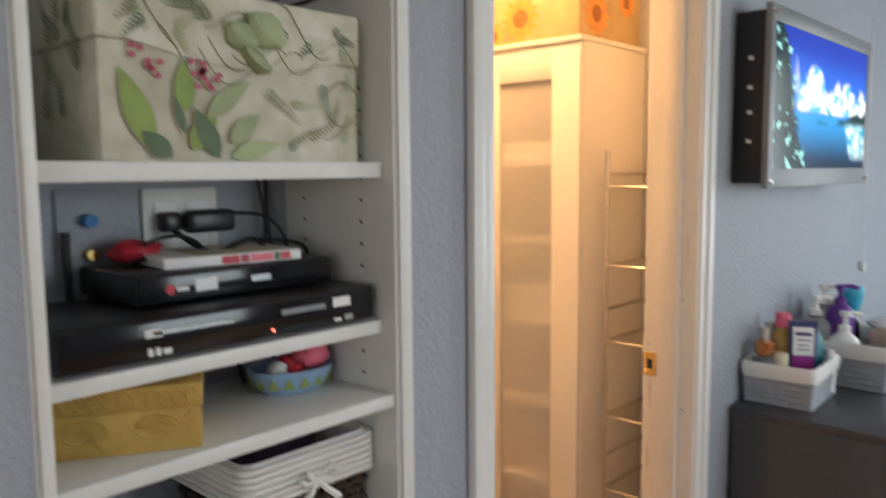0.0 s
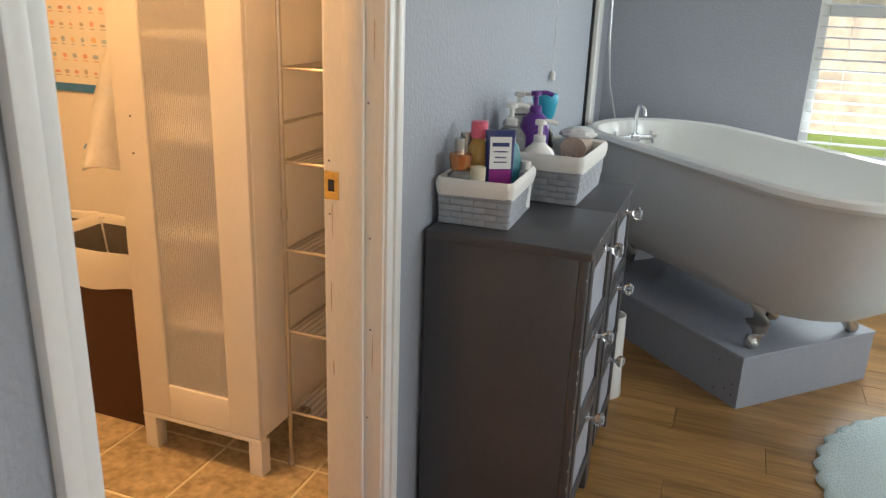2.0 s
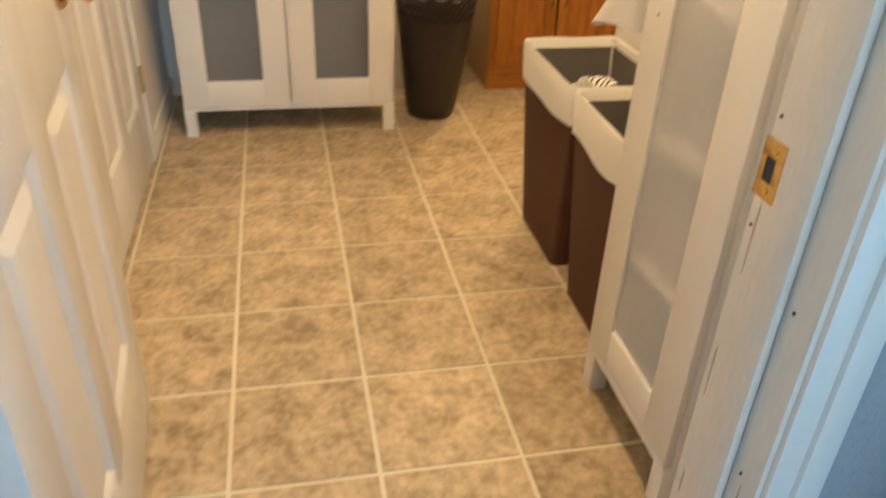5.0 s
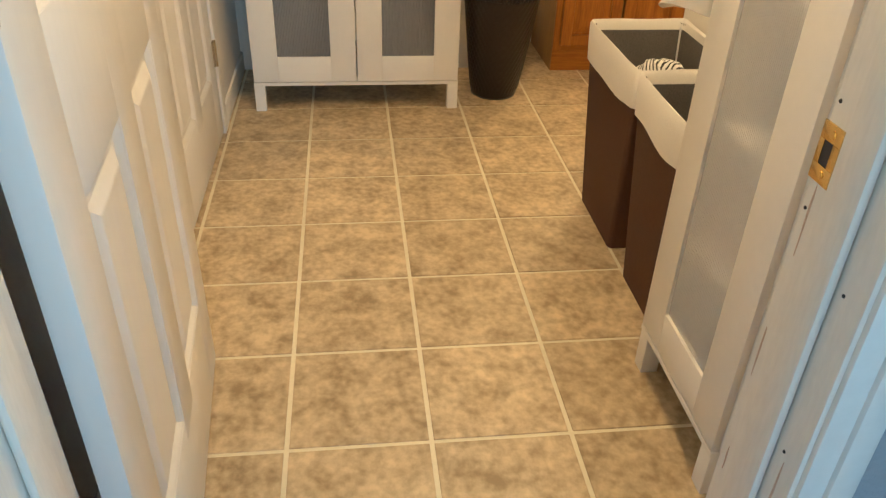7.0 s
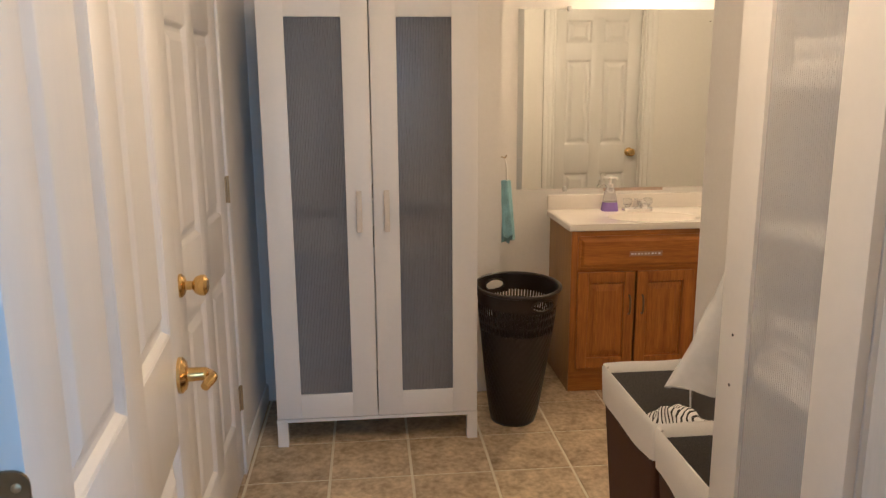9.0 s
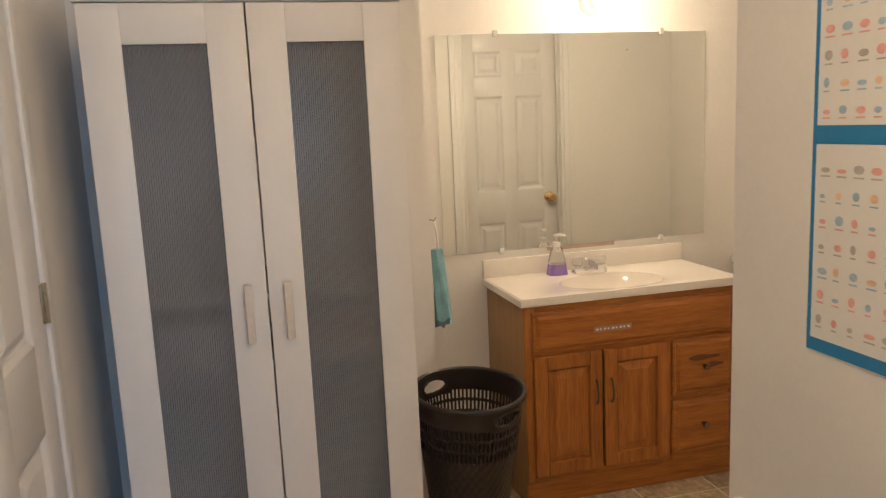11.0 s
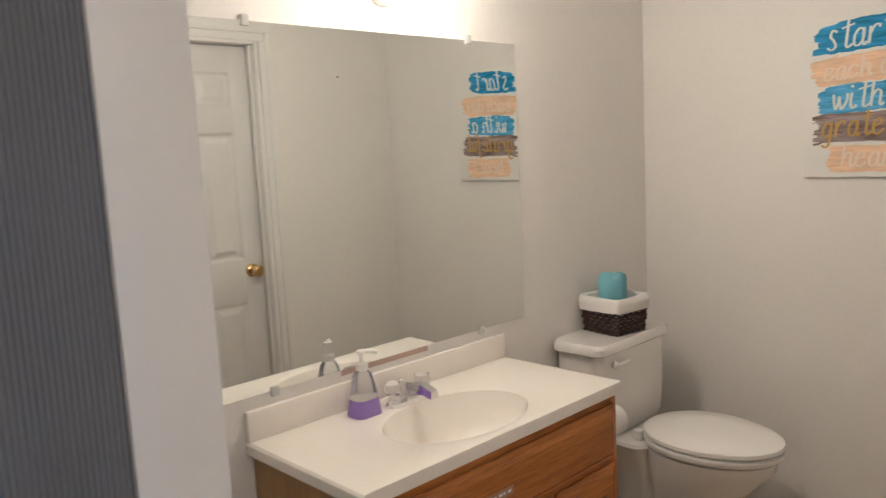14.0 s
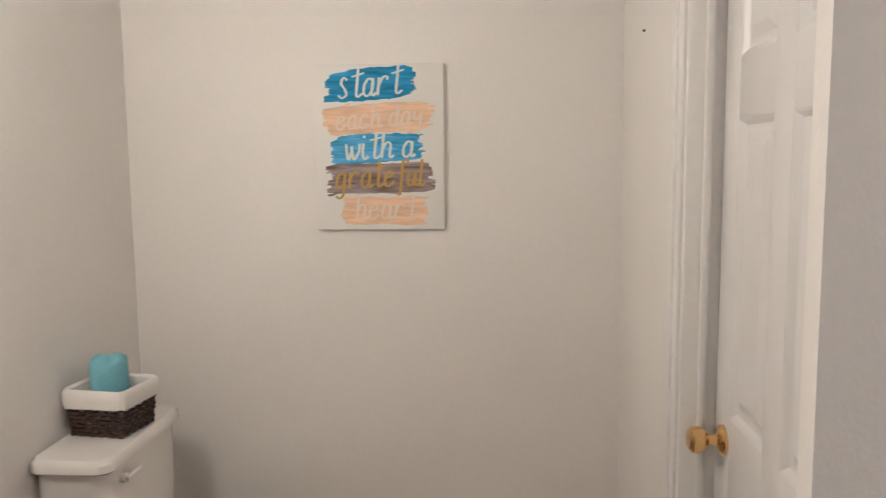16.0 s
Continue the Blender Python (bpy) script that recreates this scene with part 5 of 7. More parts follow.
bm = BM(); tube(bm, arc((0.08, -0.14, 0.41), (0.09, -0.15, 0.30), (0.13, -0.20, 0.26)) + arc((0.13, -0.20, 0.26), (0.15, -0.24, 0.2), (0.035, -0.23, 0.165)), 0.006, 8)
part("supply_hose", bm, NICKEL, wc, "braided grey supply hose")
bm = BM(); lathe(bm, [(0.018, 0.0), (0.018, 0.004), (0.007, 0.008), (0.007, 0.03), (0.012, 0.032), (0.012, 0.05)], 14, (0.0005, -0.23, 0.155), "x"); lathe(bm, [(0.014, 0.05), (0.014, 0.06)], 12, (0, -0.23, 0.155), "x"); part("shutoff_valve", bm, CHROME, wc)
roll = thing("toilet_roll", "white toilet paper roll on a holder beside the vanity", "toilet paper", -3.478, VY1, 0.66)
bm = BM(); lathe(bm, [(0.012, 0.012), (0.042, 0.013), (0.043, 0.02), (0.043, 0.10), (0.041, 0.104), (0.012, 0.105)], 28, (0, 0, 0), "y"); part("paper", bm, FABRIC_W, roll)
bm = BM(); tube(bm, [(0, -0.001, 0), (0, 0.118, 0)], 0.008, 10); lathe(bm, [(0.02, -0.0005), (0.02, 0.008)], 16, (0, 0, 0), "y"); part("spindle", bm, CHROME, roll)


def woven_basket(name, label, w, d, h, nrow, pitch, amp, weave, x, y, z, rz=0.0, cuff=0.05, taper=0.86, cat="basket", liner=FABRIC_W):
    bk = thing(name, label, cat, x, y, z, rz)
    bm = BM()
    rh = h / nrow
    pads = pitch > 0.03
    wb = h - cuff * 0.55
    if pads:
        for j in range(max(2, int(wb / rh))):
            k = taper + (1 - taper) * (j + 0.5) / nrow
            for L_, O_, ax in ((w * k, d * k / 2, 0), (w * k, -d * k / 2, 0), (d * k, w * k / 2, 1), (d * k, -w * k / 2, 1)):
                m_ = max(2, round(L_ / pitch))
                step = L_ / m_
                for i in range(m_ + (j % 2)):
                    a_ = -L_ / 2 + (i - 0.5 * (j % 2)) * step
                    b_ = min(L_ / 2, a_ + step)
                    a_ = max(a_, -L_ / 2)
                    jit = amp * 0.45 * math.sin(37.7 * i + 11.3 * j + 5.1 * ax + 90 * O_)
                    lo, hi = O_ - amp * 1.2 + jit, O_ + amp * 1.2 + jit
                    g_ = [(a_ + 0.0003, lo), (b_ - 0.0003, hi)]
                    if ax == 0:
                        box(bm, g_[0][0], lo, j * rh + 0.0003, g_[1][0], hi, (j + 1) * rh - 0.0003, 0.0022)
                    else:
                        box(bm, lo, g_[0][0], j * rh + 0.0003, hi, g_[1][0], (j + 1) * rh - 0.0003, 0.0022)
    nr = max(2, int(wb / rh))
    for j in range(0 if pads else nr):
        z0 = j * rh
        prof = [(0.0, 0.06), (1.0, 0.22), (1.0, 0.78), (0.0, 0.94), (-0.9, 0.78), (-0.9, 0.22)]
        k = taper + (1 - taper) * (j + 0.5) / nrow
        W, D = w * k, d * k
        per = 2 * (W + D)
        m = max(4, int(per / pitch / 2) * 2)
        sub = 4
        rings_ = []
        for i in range(m * sub):
            s = i / (m * sub) * per
            o = amp * math.cos(math.pi * i / sub + math.pi * j)
            if s < W: px, py, nx, ny = -W / 2 + s, -D / 2, 0, -1
            elif s < W + D: px, py, nx, ny = W / 2, -D / 2 + s - W, 1, 0
            elif s < 2 * W + D: px, py, nx, ny = W / 2 - (s - W - D), D / 2, 0, 1
            else: px, py, nx, ny = -W / 2, D / 2 - (s - 2 * W - D), -1, 0
            rings_.append([(px + nx * (o + q * amp * 0.9), py + ny * (o + q * amp * 0.9), z0 + rh * v) for q, v in prof])
        rr = [ring(bm, r) for r in rings_]
        for a, b in zip(rr, rr[1:] + rr[:1]):
            bridge(bm, a, b)
    part("weave", bm, weave, bk)
    bm = BM(); box(bm, -w * taper / 2 + amp, -d * taper / 2 + amp, 0.001, w * taper / 2 - amp, d * taper / 2 - amp, 0.008); part("base", bm, weave, bk)
    if pads:
        bm = BM(); loft(bm, [rrect(w * k - amp * 1.6, d * k - amp * 1.6, 0.004, zz, 2) for k, zz in ((taper, 0.004), (1.0, wb))], False, False); part("inner_wall", bm, weave, bk)
    if cuff:
        bm = BM()
        c = 0.012
        def rr_(e, zz, wob=0.0):
            return [(px, py, pz + wob * math.sin(i * 0.9)) for i, (px, py, pz) in enumerate(rrect(w + e, d + e, 0.018, zz, 6))]
        loft(bm, [rr_(2 * amp + 0.004, h - cuff, 0.0025), rr_(2 * amp + 0.010, h - cuff * 0.5), rr_(2 * amp + 0.008, h - 0.008), rr_(0.002, h), rr_(-0.014, h - 0.006), rr_(-0.03 - w * (1 - taper) * 0.5, h * 0.5), rr_(-0.03 - w * (1 - taper), 0.012)], False, True)
        part("cotton_liner", bm, liner, bk, "white cotton liner folded over the rim")
    return bk


woven_basket("wicker_basket", "dark brown wicker basket with white liner on the toilet tank", 0.172, 0.165, 0.130, 11, 0.014, 0.0025, WICKER_DARK, -3.733, 3.838, 0.812, -8, 0.05)
rt = thing("rolled_cloth", "rolled aqua face cloth standing in the basket", "face cloth", -3.735, 3.838, 0.825)
bm = BM(); rs = []
for k, (q, zz) in enumerate(((0.9, 0), (1.0, 0.06), (1.0, 0.150), (0.97, 0.166), (0.86, 0.177), (0.62, 0.183), (0.2, 0.185))):
    rs.append([(0.046 * q * math.cos(t) * (1 + 0.08 * math.sin(5 * t + k)), 0.056 * q * math.sin(t) * (1 + 0.08 * math.sin(3 * t + 0.6 * k)), zz + (0.010 * math.sin(2 * t + 1) if zz > 0.1 else 0)) for t in [2 * math.pi * i / 28 for i in range(28)]])
loft(bm, rs); part("cloth", bm, TEAL_CLOTH, rt)
# ---- shelf niche in the grey wall ----
NB = -0.782
niche = thing("built_in_shelf", "white built-in wall shelf with adjustable shelves", "shelf", 0, 0, 0, kind="structure")
bm = BM(); box(bm, NB, N0, NZ0, XG, N0 + 0.018, NZ1); box(bm, NB, N1 - 0.018, NZ0, XG, N1, NZ1); part("side_panel", bm, SHELF, niche)
bm = BM(); box(bm, NB - 0.012, N0 - 0.01, NZ0 - 0.02, NB, N1 + 0.01, NZ1 + 0.02); part("back_panel", bm, GREY_WALL, niche)
for z, t, xf in ((NZ0 - 0.019, 0.019, XG), (1.072, 0.019, -0.536), (1.178, 0.019, -0.556), (1.400, 0.022, -0.552), (1.70, 0.02, -0.56), (NZ1 - 0.018, 0.018, XG)):
    bm = BM(); box(bm, NB, N0 + 0.0182, z, xf, N1 - 0.0182, z + t, 0.0015); part("shelf", bm, SHELF, niche)
bm = BM()
for b in ((XG, N0 + 0.003, NZ0 - 0.02, XG + 0.006, N0 + 0.016, NZ1 + 0.012), (XG, N1 - 0.013, NZ0 - 0.02, XG + 0.006, N1 + 0.010, NZ1 + 0.012), (XG, N0 + 0.0142, NZ0 - 0.02, XG + 0.006, N1 - 0.0142, NZ0 + 0.004), (XG, N0 + 0.0142, NZ1 - 0.014, XG + 0.006, N1 - 0.0142, NZ1 + 0.012)):
    box(bm, *b, 0.002)
part("face_frame", bm, TRIM, niche)
bm = BM()
for xx in (-0.60, -0.735):
    z = 0.92
    while z < 1.68:
        lathe(bm, [(0.0028, 0.0), (0.0028, -0.0006)], 7, (xx, N1 - 0.0181, z), "y"); lathe(bm, [(0.0028, 0.0), (0.0028, 0.0006)], 7, (xx, N0 + 0.0181, z), "y")
        z += 0.032
tagged(part("peg_hole", bm, INK, niche, "shelf pin holes"), kind="stuff")

# printed floral box
fb = thing("floral_box", "cream keepsake box printed with green leaves and berries", "box", -0.565, 0.615, 1.422)
FW, FDp, FH2 = 0.352, 0.21, 0.195
bm = BM(); box(bm, -FDp, 0, 0, 0, FW, 0.128, 0.002); part("body", bm, FLORAL, fb)
bm = BM(); box(bm, -FDp - 0.003, -0.003, 0.1285, 0.003, FW + 0.003, FH2, 0.002)
loft(bm, [[(0.0032, y, z) for y, z in ((0.0, 0.135), (FW * 0.25, 0.118), (FW * 0.5, 0.108), (FW * 0.75, 0.118), (FW, 0.135), (FW, 0.16), (0, 0.16))], [(0.0042, y, z) for y, z in ((0.0, 0.135), (FW * 0.25, 0.118), (FW * 0.5, 0.108), (FW * 0.75, 0.118), (FW, 0.135), (FW, 0.16), (0, 0.16))]])
part("lid", bm, FLORAL, fb)


def leaf_shape(L, W, a, cy, cz):
    pts = [(L * q, W * math.sin(math.pi * q ** 0.8)) for q in [i / 8 for i in range(9)]] + [(L * q, -W * math.sin(math.pi * q ** 0.8)) for q in [i / 8 for i in range(7, 0, -1)]]
    return [(cy + u * math.cos(a) - v * math.sin(a), cz + u * math.sin(a) + v * math.cos(a)) for u, v in pts]


front = lambda u, v, w: (0.0046 + w, u, v)
lift = 0.0
for cy_, cz_, L, W, deg, m_ in ((0.055, 0.012, 0.095, 0.016, 112, LEAF), (0.095, 0.055, 0.058, 0.013, 92, LEAF), (0.10, 0.012, 0.06, 0.014, 55, LEAF), (0.135, 0.004, 0.065, 0.013, 118, LEAF_DARK), (0.12, 0.05, 0.075, 0.012, 38, LEAF_SOFT), (0.15, 0.022, 0.055, 0.012, 40, LEAF_SOFT), (0.15, 0.006, 0.07, 0.011, 14, LEAF_SOFT), (0.075, 0.004, 0.045, 0.012, 140, LEAF_DARK), (0.092, 0.03, 0.045, 0.005, 105, LEAF_DARK)):
    lift += 0.00025
    bm = BM(); blob(bm, leaf_shape(L, W, radians(deg), cy_, cz_), 0.0003, lambda u, v, w, k=lift: (0.0046 + k + w, u, v)); part("printed_leaf", bm, m_, fb, "printed green leaf")
random.seed(21)
bm = BM()
for k in range(22):
    u, v = random.choice(((0.045, 0.115), (0.055, 0.105), (0.118, 0.108), (0.125, 0.095)))
    u += random.uniform(-0.014, 0.014); v += random.uniform(-0.012, 0.010)
    blob(bm, [(u + 0.0042 * math.cos(a), v + 0.0036 * math.sin(a)) for a in [j * 0.785 for j in range(8)]], 0.0006, front)
tagged(part("printed_berry", bm, BERRY, fb, "printed red berries"), kind="stuff")


def sprig(bm, to3, u0, v0, deg, n_, size, bend):
    """A printed fern: a thin stem that bends, with a pair of small leaves at each joint."""
    a, u, v = radians(deg), u0, v0
    for k in range(n_):
        a += bend
        u, v = u + size * 0.42 * math.cos(a), v + size * 0.42 * math.sin(a)
        lf = size * (0.85 - 0.5 * k / n_)
        for sg in (-1, 1):
            blob(bm, leaf_shape(lf, lf * 0.11, a + sg * 0.75, u, v), 0.0002, to3)
    return bm


def on_front(lift_):
    return lambda u, v, w: (0.0047 + lift_ + w, clamp(u, 0.003, FW - 0.003), clamp(v, 0.003, FH2 - 0.004))


def on_side(lift_):
    return lambda u, v, w: (-clamp(u, 0.004, FDp - 0.004), -0.0034 - lift_ - w, clamp(v, 0.003, FH2 - 0.004))


random.seed(23)
sprigs = [(0.20, 0.090, -38, 11, 0.014, 0.0), (0.235, 0.075, -20, 9, 0.013, 0.06), (0.29, 0.105, -85, 11, 0.013, 0.03), (0.26, 0.03, 10, 10, 0.013, 0.05), (0.325, 0.02, 92, 9, 0.012, -0.05), (0.23, 0.012, 35, 9, 0.012, 0.0), (0.30, 0.05, 40, 7, 0.012, 0.1), (0.335, 0.09, 80, 5, 0.012, 0.1)]
sprigs += [(random.uniform(0.03, 0.33), random.uniform(0.140, 0.180), random.uniform(0, 360), random.randint(5, 8), 0.013, random.uniform(-0.12, 0.12)) for k in range(16)]
for k, q in enumerate(sprigs):
    tagged(part("printed_sprig", sprig(BM(), on_front(0.00006 * k), *q), (OLIVE_LINE, LEAF_SOFT, LEAF_DARK)[k % 3], fb, "fine printed fern sprig"), kind="stuff")
for k in range(12):
    q = (FDp * random.uniform(0.08, 0.9), random.uniform(0.02, 0.16), random.uniform(40, 130), random.randint(6, 9), 0.016, random.uniform(-0.1, 0.1))
    tagged(part("printed_sprig", sprig(BM(), on_side(0.00006 * k), *q), (LEAF_DARK, OLIVE_LINE)[k % 2], fb, "dark printed fern sprig"), kind="stuff")
for k in range(13):
    y0, z0_, turn = random.uniform(0.0, 0.30), random.uniform(0.125, 0.185), random.choice((-1, 1))
    if k > 9:
        y0, z0_ = random.uniform(0.29, 0.33), random.uniform(0.05, 0.11)
    pts = [(0.0046, clamp(y0 + 0.075 * q, 0.002, FW - 0.002), clamp(z0_ - 0.03 * q + turn * 0.022 * math.sin(4 * q + k), 0.004, FH2 - 0.003)) for q in [i / 12 for i in range(13)]]
    part("printed_tendril", tube(BM(), pts, 0.0007, 5), OLIVE_LINE, fb)
for k, (dy, dz, rx) in enumerate(((-0.018, 0.008, 0.6), (0.018, 0.012, -0.5), (0.0, -0.018, 1.6), (0.012, 0.022, 0.2))):
    bm = BM(); loft(bm, [[(0.006 + 0.012 * math.sin(t) + 0.004 * (k % 2), FW * 0.53 + dy + 0.017 * q * math.cos(t) * math.cos(rx) - z_, 0.140 + dz + 0.014 * q * math.cos(t) + z_ * 0.6) for t in [i * 0.698 for i in range(9)]] for q, z_ in ((0.35, -0.018), (1.0, -0.006), (1.0, 0.006), (0.3, 0.018))]); part("ribbon_bow", bm, RIBBON, fb, "sage green ribbon bow")

# electronics
rec = thing("video_recorder", "wide black set-top recorder with red standby light", "recorder", -0.560, 0.552, 1.197)
bm = BM(); box(bm, -0.20, 0, 0.004, 0, 0.436, 0.052, 0.006, 3); part("case", bm, BLACK, rec)
bm = BM(); box(bm, -0.002, 0.004, 0.006, 0.004, 0.432, 0.050, 0.003); part("front_panel", bm, GLOSS_BLACK, rec)
for y0, y1, z0_, z1_, m_ in ((0.105, 0.205, 0.033, 0.037, SILVER), (0.095, 0.115, 0.031, 0.040, CORD), (0.275, 0.345, 0.031, 0.038, BEZEL), (0.358, 0.388, 0.030, 0.043, LABEL_W), (0.098, 0.104, 0.010, 0.019, CORD), (0.107, 0.113, 0.010, 0.019, CORD), (0.116, 0.126, 0.010, 0.017, CORD), (0.360, 0.372, 0.010, 0.015, CORD), (0.378, 0.392, 0.010, 0.018, SILVER)):
    bm = BM(); box(bm, 0.0041, y0, z0_, 0.0047, y1, z1_); part("panel_mark", bm, m_, rec)
bm = BM(); lathe(bm, [(0.002, 0.004), (0.0015, 0.0055)], 8, (0, 0.262, 0.014), "x"); part("standby_light", bm, LED, rec)
for y0 in (0.03, 0.34):
    bm = BM(); lathe(bm, [(0.012, 0.0), (0.012, 0.005)], 12, (-0.04, y0, 0)); part("foot", bm, BLACK, rec)
ply = thing("disc_player", "slim black disc player stacked on the recorder", "disc player", -0.618, 0.668, 1.249)
bm = BM(); box(bm, -0.158, 0, 0.003, 0, 0.29, 0.040, 0.004); part("case", bm, BLACK, ply)
bm = BM(); box(bm, -0.002, 0.003, 0.005, 0.003, 0.287, 0.038, 0.002); part("front_panel", bm, GLOSS_BLACK, ply)
for y0, y1, z0_, z1_, m_ in ((0.075, 0.105, 0.014, 0.030, LABEL_W), (0.155, 0.185, 0.018, 0.026, SILVER), (0.05, 0.066, 0.017, 0.022, LABEL_W)):
    bm = BM(); box(bm, 0.0031, y0, z0_, 0.0037, y1, z1_); part("panel_mark", bm, m_, ply)
bm = BM(); lathe(bm, [(0.006, 0.003), (0.006, 0.0037)], 14, (0, 0.042, 0.020), "x"); part("round_mark", bm, RED, ply)
dvd = thing("disc_case", "white disc case with red printed spine", "disc case", -0.695, 0.82, 1.2895, -8)
bm = BM(); box(bm, -0.067, -0.095, 0, 0.067, 0.095, 0.014, 0.0015); part("case", bm, LABEL_W, dvd)
for k, (ya_, yb_, m_) in enumerate(((-0.05, -0.022, LABEL_W), (-0.02, 0.004, RED), (0.006, 0.018, BERRY), (0.020, 0.052, PINK), (0.054, 0.062, LEAF_DARK), (0.064, 0.078, RED))):
    bm = BM(); box(bm, 0.0672, ya_, 0.002, 0.0677, yb_, 0.012); part("spine_print", bm, m_, dvd)
bm = BM(); box(bm, -0.06, -0.05, 0.0141, 0.064, 0.085, 0.0144); part("cover", bm, FLORAL, dvd)
pouch = thing("red_pouch", "small red cloth pouch behind the disc case", "pouch", -0.735, 0.725, 1.2895)
part("cloth", crumple(BM(), 0.022, 0.035, 0.016, 18, 0.3, 5.0), RED, pouch).location = (0, 0, 0.016)
ant = thing("antenna", "thin black upright antenna behind the recorder", "antenna", -0.765, 0.650, 1.2)
bm = BM(); tube(bm, [(0, 0, 0), (0, 0, 0.135)], 0.005, 8); lathe(bm, [(0.012, 0), (0.01, 0.012)], 12); part("rod", bm, BLACK, ant)
for y0, w_, nm, lb_ in ((0.678, 0.07, "coax_plate", "white wall plate with a coaxial jack"), (0.815, 0.115, "outlet_plate", "white power outlet plate with black adapter plugged in")):
    pl = thing(nm, lb_, "wall plate", NB, y0, 1.333)
    bm = BM(); box(bm, 0.0003, -w_ / 2, -0.055, 0.006, w_ / 2, 0.055, 0.002); part("plate", bm, GREY_WALL if nm == "coax_plate" else SHELF, pl)
    if nm == "coax_plate":
        bm = BM(); lathe(bm, [(0.009, 0.006), (0.009, 0.022)], 10, (0, 0.004, 0.015), "x"); part("jack", bm, TAPE_BLUE, pl, "blue capped jack")
        bm = BM(); lathe(bm, [(0.008, 0.006), (0.007, 0.02)], 10, (0, 0.004, -0.03), "x"); part("jack", bm, BRASS, pl, "brass coaxial jack")
    else:
        for yy in (-0.025, 0.025):
            bm = BM(); box(bm, 0.006, yy - 0.017, -0.034, 0.008, yy + 0.017, 0.034, 0.002); part("socket", bm, LABEL_W, pl)
        bm = BM(); box(bm, 0.008, -0.040, -0.006, 0.034, -0.013, 0.022, 0.006); part("plug", bm, BLACK, pl)
        bm = BM(); box(bm, 0.022, -0.012, -0.008, 0.052, 0.062, 0.024, 0.008, 3); part("adapter", bm, BLACK, pl, "black power adapter")
for k, pts in enumerate(((( -0.85, 0.91, 1.31), (-0.80, 0.96, 1.30), (-0.82, 0.975, 1.25), (-0.85, 0.97, 1.21), (-0.86, 0.96, 1.198)), ((-0.86, 0.80, 1.30), (-0.80, 0.86, 1.28), (-0.79, 0.93, 1.29), (-0.83, 0.95, 1.24), (-0.86, 0.95, 1.199)), ((-0.87, 0.66, 1.20), (-0.84, 0.67, 1.27), (-0.82, 0.74, 1.30), (-0.84, 0.82, 1.27), (-0.87, 0.83, 1.20)), ((-0.885, 0.955, 1.398), (-0.875, 0.95, 1.33), (-0.87, 0.96, 1.25), (-0.88, 0.965, 1.198)), ((-0.885, 0.940, 1.398), (-0.875, 0.945, 1.33), (-0.865, 0.93, 1.25), (-0.88, 0.935, 1.198)), ((-0.885, 0.88, 1.176), (-0.875, 0.885, 1.14), (-0.86, 0.89, 1.092)), ((-0.885, 0.94, 1.176), (-0.875, 0.945, 1.14), (-0.855, 0.955, 1.092)), ((-0.87, 0.84, 1.640), (-0.80, 0.89, 1.632), (-0.74, 0.95, 1.650), (-0.69, 0.985, 1.698)), ((-0.86, 0.86, 1.350), (-0.83, 0.915, 1.345), (-0.82, 0.945, 1.30), (-0.84, 0.935, 1.25), (-0.86, 0.92, 1.20)), ((-0.87, 0.79, 1.33), (-0.82, 0.82, 1.30), (-0.81, 0.88, 1.315), (-0.82, 0.915, 1.27), (-0.86, 0.90, 1.20)), ((-0.87, 0.685, 1.20), (-0.84, 0.70, 1.29), (-0.83, 0.76, 1.325), (-0.84, 0.82, 1.30), (-0.86, 0.85, 1.20)))):
    P_ = [Vector((min(p[0] + 0.115, -0.562), p[1], p[2])) for p in pts]
    sm = []
    for i in range(len(P_) - 1):
        p0, p1, p2, p3 = P_[max(i - 1, 0)], P_[i], P_[i + 1], P_[min(i + 2, len(P_) - 1)]
        for q in [j / 6 for j in range(6)]:
            sm.append(0.5 * (2 * p1 + (p2 - p0) * q + (2 * p0 - 5 * p1 + 4 * p2 - p3) * q * q + (3 * p1 - p0 - 3 * p2 + p3) * q ** 3))
    sm.append(P_[-1])
    bm = BM(); tube(bm, sm, 0.0028 + 0.0008 * (k % 2), 6); solo("cable", bm, BLACK, "black cable hanging at the back of the shelf", "cable", group="cables in the shelf")

gb = thing("gold_box", "gold embossed card box with lid", "box", -0.650, 0.662, 1.091, -30)
bm = BM(); box(bm, -0.065, -0.089, 0, 0.065, 0.089, 0.050, 0.002); part("body", bm, GOLD, gb)
bm = BM(); box(bm, -0.068, -0.092, 0.0502, 0.068, 0.092, 0.078, 0.003); part("lid", bm, GOLD, gb)
bm = BM()
for sg in (-1, 1):
    tube(bm, [(0.0655, sg * 0.038 + 0.026 * math.cos(t) * (1 - 0.08 * t), 0.028 + 0.016 * math.sin(t) * (1 - 0.08 * t)) for t in [i * 0.4 for i in range(20)]], 0.0022, 5)
    tube(bm, [(0.0655, sg * (0.02 + 0.06 * q), 0.012 + 0.03 * q + 0.008 * math.sin(7 * q)) for q in [i / 12 for i in range(13)]], 0.0018, 5)
    for k in range(5):
        blob(bm, leaf_shape(0.02, 0.004, radians(30 + 36 * k) if sg > 0 else radians(150 - 36 * k), sg * (0.012 + 0.013 * k), 0.022 + 0.004 * (k % 3)), 0.0014, lambda u, v, w: (0.0655 + w, u, clamp(v, 0.003, 0.047)))
